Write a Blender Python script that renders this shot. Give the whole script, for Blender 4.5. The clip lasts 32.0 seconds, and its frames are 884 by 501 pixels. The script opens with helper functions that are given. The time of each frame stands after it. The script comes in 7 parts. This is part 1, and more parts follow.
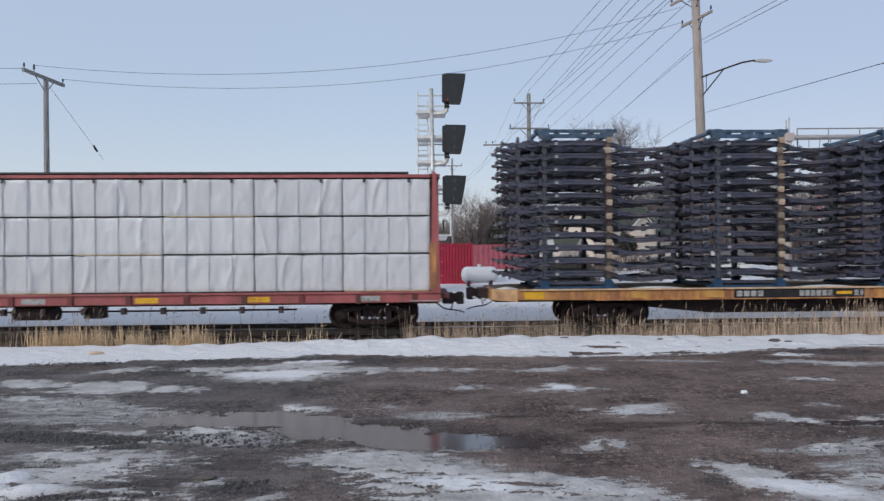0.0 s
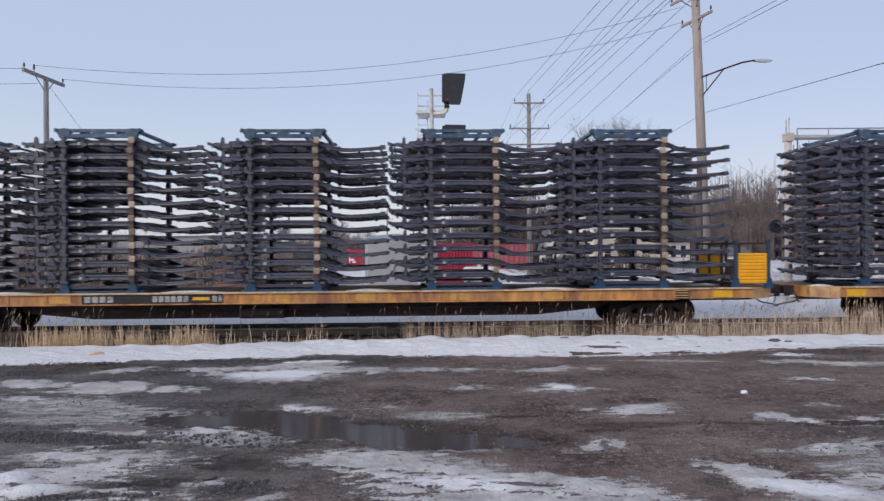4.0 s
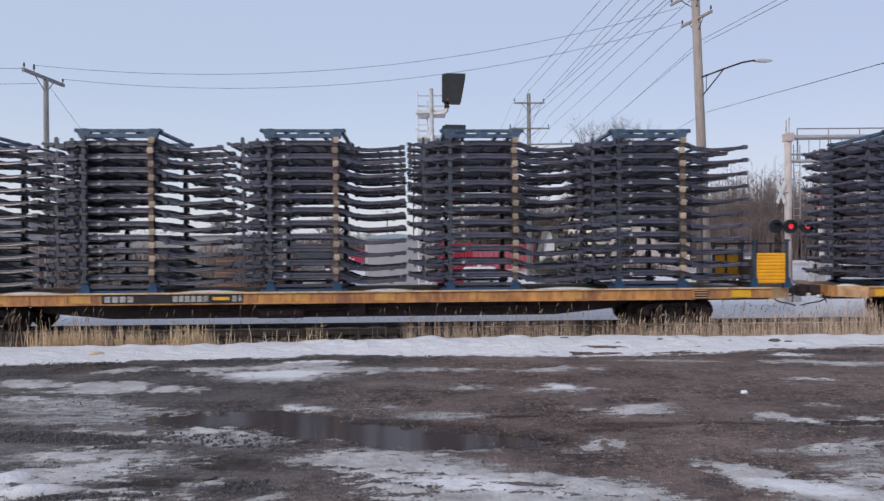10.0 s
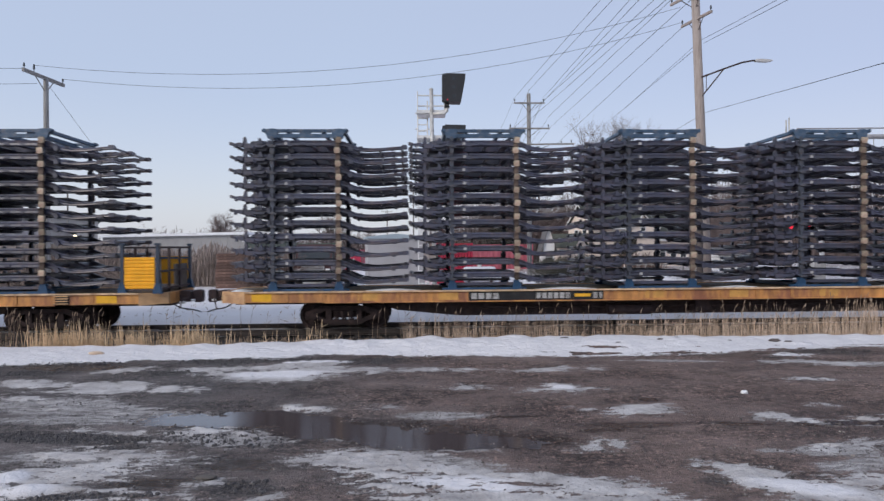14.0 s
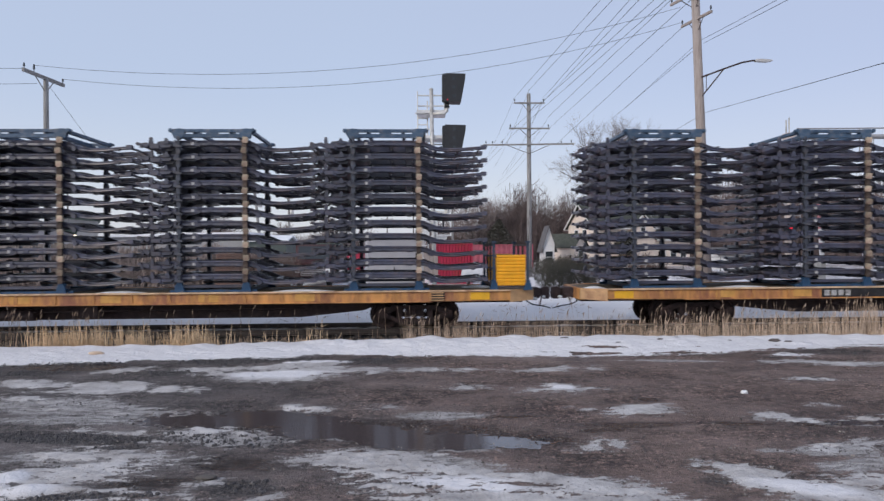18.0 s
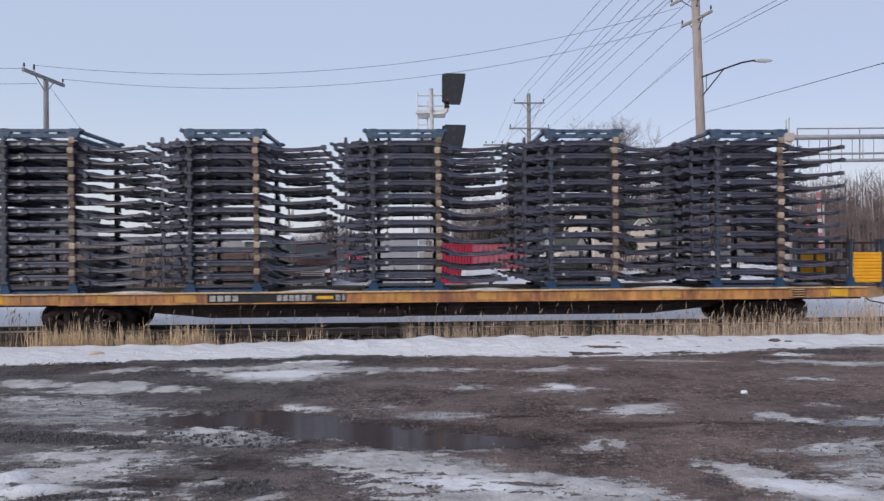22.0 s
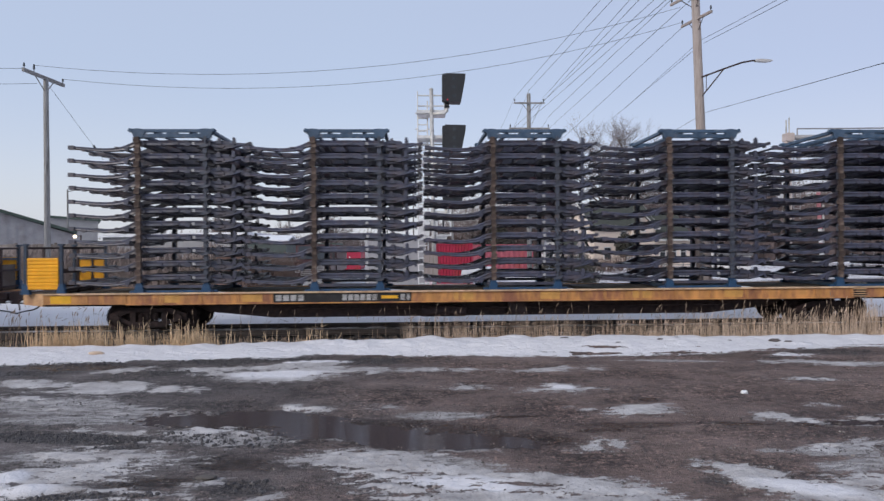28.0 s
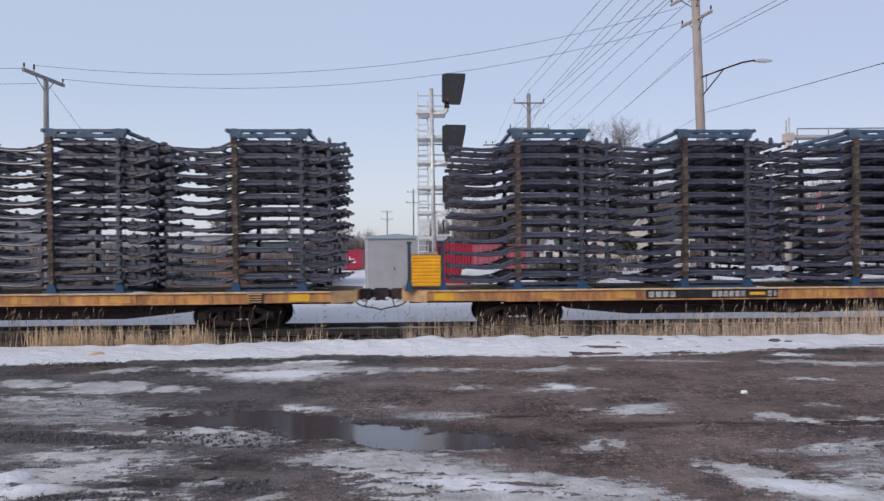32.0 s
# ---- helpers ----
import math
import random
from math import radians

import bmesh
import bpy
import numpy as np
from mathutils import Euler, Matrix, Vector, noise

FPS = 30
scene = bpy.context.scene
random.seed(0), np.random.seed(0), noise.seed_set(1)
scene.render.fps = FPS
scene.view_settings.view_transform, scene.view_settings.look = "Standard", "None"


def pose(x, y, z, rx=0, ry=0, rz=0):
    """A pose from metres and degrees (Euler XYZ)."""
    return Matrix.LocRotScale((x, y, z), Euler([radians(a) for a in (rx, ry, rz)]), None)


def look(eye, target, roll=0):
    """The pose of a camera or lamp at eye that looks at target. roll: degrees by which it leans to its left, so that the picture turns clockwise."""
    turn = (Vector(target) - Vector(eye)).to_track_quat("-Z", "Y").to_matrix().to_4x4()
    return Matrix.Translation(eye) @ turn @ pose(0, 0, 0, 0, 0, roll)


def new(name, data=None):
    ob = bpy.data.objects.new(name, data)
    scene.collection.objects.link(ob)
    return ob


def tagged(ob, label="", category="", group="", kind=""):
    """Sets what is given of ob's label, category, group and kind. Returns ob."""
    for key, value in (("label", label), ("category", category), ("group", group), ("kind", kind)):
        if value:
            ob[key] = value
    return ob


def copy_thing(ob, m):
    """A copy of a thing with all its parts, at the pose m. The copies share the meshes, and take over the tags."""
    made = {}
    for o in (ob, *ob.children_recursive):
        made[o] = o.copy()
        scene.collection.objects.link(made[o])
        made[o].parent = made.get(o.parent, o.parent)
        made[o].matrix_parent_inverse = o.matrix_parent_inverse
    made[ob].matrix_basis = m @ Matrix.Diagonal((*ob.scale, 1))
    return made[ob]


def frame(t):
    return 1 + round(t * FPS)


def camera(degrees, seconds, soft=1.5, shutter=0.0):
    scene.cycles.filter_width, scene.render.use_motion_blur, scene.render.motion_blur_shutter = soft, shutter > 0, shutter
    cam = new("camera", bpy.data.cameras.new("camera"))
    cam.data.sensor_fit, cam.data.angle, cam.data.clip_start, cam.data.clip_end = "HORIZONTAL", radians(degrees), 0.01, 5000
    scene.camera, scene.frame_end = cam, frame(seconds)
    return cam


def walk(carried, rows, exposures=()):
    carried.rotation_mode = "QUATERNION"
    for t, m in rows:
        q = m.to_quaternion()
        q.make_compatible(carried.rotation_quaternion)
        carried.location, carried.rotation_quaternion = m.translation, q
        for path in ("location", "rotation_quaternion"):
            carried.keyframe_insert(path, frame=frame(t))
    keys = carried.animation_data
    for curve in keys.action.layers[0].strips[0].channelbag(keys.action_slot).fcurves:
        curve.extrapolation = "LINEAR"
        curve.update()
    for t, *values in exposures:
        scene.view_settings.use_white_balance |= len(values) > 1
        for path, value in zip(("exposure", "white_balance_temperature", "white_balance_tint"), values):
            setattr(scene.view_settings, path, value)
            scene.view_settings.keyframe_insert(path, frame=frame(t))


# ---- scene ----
# ---- camera: a phone held still beside the lot ----
cam = camera(69.0, 32.0, soft=1.42, shutter=0.35)
EYE = pose(0, 0, 2.2) @ pose(0, 0, 0, 0, 0, -2.387) @ pose(0, 0, 0, 90 - 0.317, 0, 0) @ pose(0, 0, 0, 0, 0, -0.38)
walk(cam, [(0.0, EYE), (32.0, EYE)], exposures=[(0.0, -0.09, 6450, 5), (1.2, -0.07, 6450, 6.5), (2.6, 0.0, 6500, 10), (32.0, 0.0, 6500, 10)])

# ---- world and sun: low, veiled winter sun from the left ----
SUN_ELEV, SUN_ROT = 30.0, -132.0
world = bpy.data.worlds.new("winter_sky")
scene.world = world
world.use_nodes = True
wn, wl = world.node_tree.nodes, world.node_tree.links
sky = wn.new("ShaderNodeTexSky")
sky.sky_type = 'NISHITA'
sky.sun_disc = False
sky.sun_elevation, sky.sun_rotation = radians(SUN_ELEV), radians(SUN_ROT)
sky.air_density, sky.dust_density, sky.ozone_density = 1.0, 2.0, 2.0
wn["Background"].inputs["Strength"].default_value = 0.12
haze = wn.new("ShaderNodeMixRGB")           # thin even cloud over the clear sky
haze.blend_type = 'ADD'
haze.inputs["Fac"].default_value = 0.34
where, split = wn.new("ShaderNodeTexCoord"), wn.new("ShaderNodeSeparateXYZ")
wl.new(where.outputs["Generated"], split.inputs[0])
low = wn.new("ShaderNodeMapRange")
low.interpolation_type = 'SMOOTHSTEP'
low.inputs["From Min"].default_value, low.inputs["From Max"].default_value = 0.26, -0.02
wl.new(split.outputs["Z"], low.inputs["Value"])
veil = wn.new("ShaderNodeMixRGB")           # it thickens and warms towards the horizon
veil.inputs["Color1"].default_value, veil.inputs["Color2"].default_value = (3.54, 4.05, 5.22, 1), (4.66, 4.80, 5.32, 1)
wl.new(low.outputs[0], veil.inputs["Fac"])
wl.new(veil.outputs["Color"], haze.inputs["Color1"])
wl.new(sky.outputs["Color"], haze.inputs["Color2"])
east = wn.new("ShaderNodeMapRange")         # away from the sun the veil is a little rosier
east.inputs["From Min"].default_value, east.inputs["From Max"].default_value = -0.1, 0.6
wl.new(split.outputs["X"], east.inputs["Value"])
rose = wn.new("ShaderNodeMixRGB")
rose.blend_type = 'MULTIPLY'
rose.inputs["Color2"].default_value = (0.955, 0.920, 0.940, 1)
wl.new(east.outputs[0], rose.inputs["Fac"])
wl.new(haze.outputs["Color"], rose.inputs["Color1"])
wl.new(rose.outputs["Color"], wn["Background"].inputs["Color"])
sun = new("sun", bpy.data.lights.new("sun", 'SUN'))
sun.data.energy, sun.data.angle, sun.data.color = 1.5, radians(14), (1.0, 0.92, 0.84)
a, e = radians(SUN_ROT), radians(SUN_ELEV)
SUN_DIR = Vector((math.sin(a) * math.cos(e), math.cos(a) * math.cos(e), math.sin(e)))
sun.matrix_world = look(SUN_DIR * 50, (0, 0, 0))


# ---- materials ----
def mat(name, colour, rough=0.6, metal=0.0, noise_scale=6.0, vary=0.25, grain=0.0, grain_scale=60.0, second=None, second_amount=0.0,
        second_scale=2.0, stretch=(1, 1, 1), spec=0.4, per_object=0.0):
    """A surface with slow stains of a second colour, fine variation and relief."""
    m = bpy.data.materials.new(name)
    m.use_nodes = True
    n, l = m.node_tree.nodes, m.node_tree.links
    b = n["Principled BSDF"]
    b.inputs["Roughness"].default_value, b.inputs["Metallic"].default_value = rough, metal
    b.inputs["Specular IOR Level"].default_value = spec
    tc = n.new("ShaderNodeTexCoord")
    mp = n.new("ShaderNodeMapping")
    mp.inputs["Scale"].default_value = stretch
    l.new(tc.outputs["Object"], mp.inputs["Vector"])
    base = n.new("ShaderNodeRGB")
    base.outputs[0].default_value = (*colour, 1)
    out = base.outputs[0]
    if second is not None:
        ns = n.new("ShaderNodeTexNoise")
        ns.inputs["Scale"].default_value, ns.inputs["Detail"].default_value, ns.inputs["Roughness"].default_value = second_scale, 8, 0.65
        l.new(mp.outputs[0], ns.inputs["Vector"])
        rp = n.new("ShaderNodeValToRGB")
        lo = 0.62 - 0.35 * second_amount
        rp.color_ramp.elements[0].position, rp.color_ramp.elements[1].position = lo, lo + 0.16
        l.new(ns.outputs["Fac"], rp.inputs["Fac"])
        mx = n.new("ShaderNodeMixRGB")
        l.new(rp.outputs["Color"], mx.inputs["Fac"])
        l.new(out, mx.inputs["Color1"])
        mx.inputs["Color2"].default_value = (*second, 1)
        out = mx.outputs["Color"]
    nz = n.new("ShaderNodeTexNoise")
    nz.inputs["Scale"].default_value, nz.inputs["Detail"].default_value = noise_scale, 6
    l.new(mp.outputs[0], nz.inputs["Vector"])
    mr = n.new("ShaderNodeMapRange")
    mr.inputs["From Min"].default_value, mr.inputs["From Max"].default_value = 0.3, 0.7
    mr.inputs["To Min"].default_value, mr.inputs["To Max"].default_value = 1 - vary, 1 + vary
    l.new(nz.outputs["Fac"], mr.inputs["Value"])
    val = mr.outputs[0]
    if per_object:
        oi = n.new("ShaderNodeObjectInfo")
        mo = n.new("ShaderNodeMapRange")
        mo.inputs["To Min"].default_value, mo.inputs["To Max"].default_value = 1 - per_object, 1 + per_object
        l.new(oi.outputs["Random"], mo.inputs["Value"])
        mm = n.new("ShaderNodeMath")
        mm.operation = 'MULTIPLY'
        l.new(val, mm.inputs[0])
        l.new(mo.outputs[0], mm.inputs[1])
        val = mm.outputs[0]
    hs = n.new("ShaderNodeHueSaturation")
    l.new(val, hs.inputs["Value"])
    l.new(out, hs.inputs["Color"])
    l.new(hs.outputs[0], b.inputs["Base Color"])
    if grain:
        ng = n.new("ShaderNodeTexNoise")
        ng.inputs["Scale"].default_value, ng.inputs["Detail"].default_value = grain_scale, 4
        l.new(mp.outputs[0], ng.inputs["Vector"])
        bp = n.new("ShaderNodeBump")
        bp.inputs["Strength"].default_value, bp.inputs["Distance"].default_value = grain, 0.02
        l.new(ng.outputs["Fac"], bp.inputs["Height"])
        l.new(bp.outputs[0], b.inputs["Normal"])
    return m


def glow(name, colour, strength):
    m = bpy.data.materials.new(name)
    m.use_nodes = True
    b = m.node_tree.nodes["Principled BSDF"]
    b.inputs["Base Color"].default_value = (*colour, 1)
    b.inputs["Emission Color"].default_value = (*colour, 1)
    b.inputs["Emission Strength"].default_value = strength
    return m


CHASSIS = mat("black_chassis_paint", (0.039, 0.042, 0.072), 0.34, 0.0, 5, 0.35, 0.12, 40, (0.078, 0.058, 0.062), 0.36, 2.2, spec=0.9, per_object=0.25)
STEELDARK = mat("dark_steel", (0.056, 0.038, 0.040), 0.65, 0.1, 8, 0.3, 0.2, 50, (0.058, 0.036, 0.030), 0.35, 4)
TRUCKSTEEL = mat("grimy_truck_steel", (0.024, 0.016, 0.016), 0.75, 0.0, 8, 0.3, 0.2, 50, (0.040, 0.024, 0.022), 0.35, 4, spec=0.25)
SILL = mat("faded_yellow_paint", (0.58, 0.285, 0.095), 0.6, 0, 3, 0.25, 0.15, 40, (0.28, 0.12, 0.07), 0.50, 1.9, (1, 1, 0.35))
SILLBRIGHT = mat("bright_yellow_paint", (0.80, 0.44, 0.03), 0.5, 0, 5, 0.12, 0.1, 40, (0.5, 0.24, 0.05), 0.2, 3)
SILLDULL = mat("dull_yellow_strip", (0.58, 0.315, 0.09), 0.6, 0, 5, 0.2, 0.1, 40, (0.42, 0.2, 0.08), 0.35, 3)
SILLEND = mat("bleached_tan_paint", (0.58, 0.36, 0.19), 0.65, 0, 3, 0.2, 0.15, 40, (0.36, 0.19, 0.11), 0.35, 2)
# black panels; also painted shade in ladder recesses and between lumber rows
SILLDARK = mat("black_panel_and_gap_shade", (0.022, 0.022, 0.024), 0.55, 0, 5, 0.3, 0.1, 40, (0.08, 0.06, 0.05), 0.2, 3)
LETTER = mat("chalky_white_lettering", (0.42, 0.42, 0.42), 0.7, 0, 20, 0.25, 0, 40, (0.12, 0.11, 0.1), 0.3, 9)
DECKWOOD = mat("weathered_deck_wood", (0.20, 0.16, 0.12), 0.8, 0, 4, 0.3, 0.3, 30, (0.08, 0.065, 0.05), 0.4, 2, (0.3, 3, 1))
POSTGREY = mat("grey_blue_post", (0.066, 0.076, 0.100), 0.5, 0, 5, 0.25, 0.1, 40, (0.10, 0.075, 0.06), 0.25, 4, per_object=0.15)
FOOTBLUE = mat("blue_rack_foot_paint", (0.022, 0.068, 0.145), 0.5, 0, 5, 0.25, 0.1, 40, (0.06, 0.06, 0.07), 0.2, 4)
LIP = mat("pale_deck_edge", (0.66, 0.47, 0.30), 0.65, 0, 4, 0.25, 0.15, 40, (0.45, 0.28, 0.17), 0.4, 2.5)
RACKBLUE = mat("blue_rack_paint", (0.055, 0.100, 0.165), 0.45, 0, 5, 0.3, 0.1, 40, (0.11, 0.12, 0.14), 0.3, 5, per_object=0.15)
RACKPOST = mat("dark_blue_rack_post", (0.032, 0.052, 0.085), 0.5, 0, 5, 0.25, 0.1, 40, (0.07, 0.06, 0.06), 0.3, 4)
RACKYELLOW = mat("yellow_panel_paint", (0.86, 0.40, 0.02), 0.45, 0, 3, 0.12, 0.05, 40, (0.55, 0.26, 0.04), 0.15, 2.2, per_object=0.10)
DUNNAGE = mat("tan_dunnage_blocks", (0.43, 0.36, 0.27), 0.85, 0, 8, 0.35, 0.2, 40, (0.22, 0.13, 0.11), 0.38, 4, per_object=0.45)
DUNNAGEOLD = mat("stained_brown_dunnage", (0.082, 0.058, 0.050), 0.85, 0, 8, 0.35, 0.2, 40, (0.12, 0.095, 0.075), 0.35, 4, per_object=0.45)
TAG = mat("pale_metal_tag", (0.46, 0.46, 0.46), 0.5, 0.0, 8, 0.1)
CARRED = mat("weathered_red_paint", (0.40, 0.115, 0.120), 0.55, 0, 3, 0.2, 0.1, 40, (0.20, 0.075, 0.06), 0.35, 1.5, (1, 1, 0.5))
CARREDDARK = mat("rusty_red_underframe", (0.17, 0.05, 0.045), 0.7, 0, 4, 0.3, 0.2, 40, (0.08, 0.05, 0.045), 0.4, 2)
# recessed end sheet: shade between its ribs put into the colour, along with grime
ENDSHADEGRIME = mat("shaded_grimy_red_end_sheet", (0.105, 0.036, 0.036), 0.75, 0, 3, 0.3, 0.1, 30, (0.05, 0.03, 0.03), 0.5, 1.2, (1, 1, 0.4))
CAPGREY = mat("dark_grey_top_cap", (0.045, 0.045, 0.05), 0.6, 0, 4, 0.2)
WRAP = mat("white_lumber_wrap", (0.66, 0.665, 0.70), 0.38, 0, 1.3, 0.06, 0.5, 2.2, (0.55, 0.55, 0.57), 0.3, 1.2, (1, 1, 0.4), per_object=0.05)
STRAP = mat("grey_strap", (0.46, 0.46, 0.49), 0.6, 0, 5, 0.2)
WRAPTAN = mat("kraft_wrap_edge", (0.50, 0.40, 0.26), 0.7, 0, 5, 0.2)
RAIL = mat("worn_rail_steel", (0.045, 0.036, 0.032), 0.6, 0.2, 6, 0.3, 0.1, 40)
TIE = mat("creosoted_tie", (0.032, 0.027, 0.025), 0.85, 0, 6, 0.35, 0.4, 30, per_object=0.3)
TIEOLD = mat("rusty_brown_tie", (0.17, 0.105, 0.085), 0.85, 0, 5, 0.3, 0.3, 30, (0.09, 0.06, 0.05), 0.4, 2, per_object=0.35)
POLEWOOD = mat("weathered_pole_wood", (0.36, 0.310, 0.285), 0.85, 0, 5, 0.15, 0.3, 30, (0.26, 0.215, 0.195), 0.3, 2, (6, 6, 0.4))
POLEGREY = mat("grey_pole_wood", (0.29, 0.285, 0.28), 0.85, 0, 5, 0.2, 0.3, 30, (0.10, 0.09, 0.08), 0.35, 2, (6, 6, 0.4))
BANDPINK = mat("faded_red_band", (0.50, 0.20, 0.22), 0.6, 0, 4, 0.2)
MASTTAN = mat("tan_painted_mast", (0.60, 0.51, 0.475), 0.6, 0, 6, 0.12, 0.1, 30, (0.42, 0.37, 0.34), 0.35, 3)
GALVDULL = mat("dull_grey_galvanising", (0.34, 0.34, 0.36), 0.55, 0.15, 8, 0.15, 0.05, 60)
GALV = mat("galvanised_steel", (0.62, 0.61, 0.59), 0.42, 0.3, 8, 0.15, 0.05, 60, (0.38, 0.37, 0.35), 0.3, 3)
ALU = mat("pale_aluminium", (0.74, 0.74, 0.74), 0.45, 0.15, 8, 0.1)
SIGNAL = mat("black_signal_enamel", (0.028, 0.03, 0.034), 0.5, 0, 6, 0.2)
WIRE = mat("dark_wire", (0.035, 0.036, 0.042), 0.6, 0, 6, 0.1)
BARK = mat("grey_brown_bark", (0.105, 0.088, 0.082), 0.9, 0, 6, 0.25, 0.4, 20)
TWIG = mat("winter_twigs", (0.19, 0.155, 0.148), 0.9, 0, 3, 0.25)
BRUSH = mat("brown_winter_brush", (0.150, 0.116, 0.112), 0.9, 0, 0.4, 0.35)
CONIFER = mat("dark_conifer", (0.065, 0.062, 0.050), 0.85, 0, 2, 0.3)
REED = mat("dry_reed", (0.60, 0.47, 0.365), 0.8, 0, 2.5, 0.35, second=(0.33, 0.23, 0.15), second_amount=0.4, second_scale=1.2)
MARSHREED = mat("pale_marsh_reed", (0.30, 0.245, 0.22), 0.85, 0, 1.5, 0.3)
DEADBRUSH = mat("tangled_dead_brush", (0.15, 0.105, 0.09), 0.9, 0, 1.5, 0.35)
REEDDARK = mat("brown_reed_stem", (0.30, 0.22, 0.16), 0.85, 0, 2.5, 0.35)
GOLDGRASS = mat("golden_dead_grass", (0.64, 0.48, 0.31), 0.8, 0, 2.5, 0.25)
CONTRED = mat("container_red", (0.36, 0.022, 0.055), 0.5, 0, 2, 0.15, 0, 40, (0.25, 0.03, 0.03), 0.3, 1)
CONTPINK = mat("faded_container_red", (0.34, 0.085, 0.115), 0.55, 0, 2, 0.15, 0, 40, (0.36, 0.08, 0.08), 0.3, 0.8)
RELAYGREY = mat("pale_grey_enamel", (0.40, 0.392, 0.405), 0.5, 0, 2, 0.08, 0, 40, (0.34, 0.33, 0.335), 0.25, 1)
RELAYBLUE = mat("pale_blue_roof", (0.35, 0.42, 0.47), 0.5, 0, 2, 0.08)
HOUSECREAM = mat("cream_clapboard", (0.72, 0.615, 0.525), 0.7, 0, 2, 0.08, 0.05, 20)
HOUSEWHITE = mat("white_trim_paint", (0.66, 0.65, 0.64), 0.6, 0, 3, 0.06)
ROOFGREEN = mat("green_shingles", (0.060, 0.065, 0.053), 0.85, 0, 3, 0.2, 0.2, 10)
ROOFGREY = mat("grey_shingles", (0.12, 0.115, 0.115), 0.85, 0, 3, 0.2, 0.2, 10)
GLASS = mat("dark_window_glass", (0.03, 0.035, 0.04), 0.08, 0, 3, 0.1, spec=0.6)
SHEDGREY = mat("grey_metal_siding", (0.36, 0.35, 0.36), 0.6, 0, 1.5, 0.12, 0, 30, (0.28, 0.26, 0.26), 0.3, 0.6)
SHEDGREEN = mat("dark_green_siding", (0.085, 0.105, 0.098), 0.7, 0, 1.5, 0.2)
SHEDBEIGE = mat("beige_metal_siding", (0.32, 0.315, 0.315), 0.6, 0, 1.5, 0.08)
ROOFGREENPALE = mat("green_roof_edge", (0.06, 0.085, 0.07), 0.6, 0, 2, 0.1)
FENCEWOOD = mat("weathered_fence_boards", (0.215, 0.190, 0.178), 0.85, 0, 2, 0.2, 0.2, 20, (0.12, 0.095, 0.08), 0.4, 1, per_object=0.25)
SNOWMAT = mat("old_snow", (0.80, 0.81, 0.83), 0.75, 0, 1.5, 0.06, 0.5, 8, (0.62, 0.62, 0.63), 0.2, 1.2)
TRUCKDARK = mat("dark_truck_paint", (0.055, 0.024, 0.026), 0.35, 0, 2, 0.2)
CHROME = mat("dull_chrome", (0.55, 0.55, 0.55), 0.3, 0.8, 4, 0.1)
TYRE = mat("tyre_rubber", (0.025, 0.025, 0.025), 0.85, 0, 6, 0.2)
TANKWHITE = mat("white_tank_paint", (0.62, 0.62, 0.64), 0.4, 0, 2, 0.06)
SIGNWHITE = mat("white_reflective_sheet", (0.72, 0.72, 0.72), 0.5, 0, 5, 0.05)
REDLAMP = glow("lit_red_lamp", (0.9, 0.03, 0.06), 0.7)
LAMPGLOW = glow("lit_yard_lamp", (1.0, 0.85, 0.6), 2.0)
HOSE = mat("black_rubber_hose", (0.02, 0.02, 0.02), 0.6, 0, 6, 0.2)
STONEDARK = mat("loose_dark_stone", (0.062, 0.058, 0.060), 0.7, 0, 6, 0.4, 0.3, 20, (0.16, 0.15, 0.145), 0.3, 14)
STONE = mat("loose_stone", (0.16, 0.15, 0.14), 0.85, 0, 6, 0.3, 0.3, 20)
_n, _l = STONE.node_tree.nodes, STONE.node_tree.links
_geo, _rp = _n.new("ShaderNodeNewGeometry"), _n.new("ShaderNodeValToRGB")
_rp.color_ramp.elements[0].color, _rp.color_ramp.elements[1].color = (0.045, 0.040, 0.038, 1), (0.34, 0.30, 0.27, 1)
_rp.color_ramp.elements.new(0.75).color = (0.12, 0.108, 0.10, 1)
_l.new(_geo.outputs["Random Per Island"], _rp.inputs["Fac"])
_l.new(_rp.outputs["Color"], _n["Principled BSDF"].inputs["Base Color"])


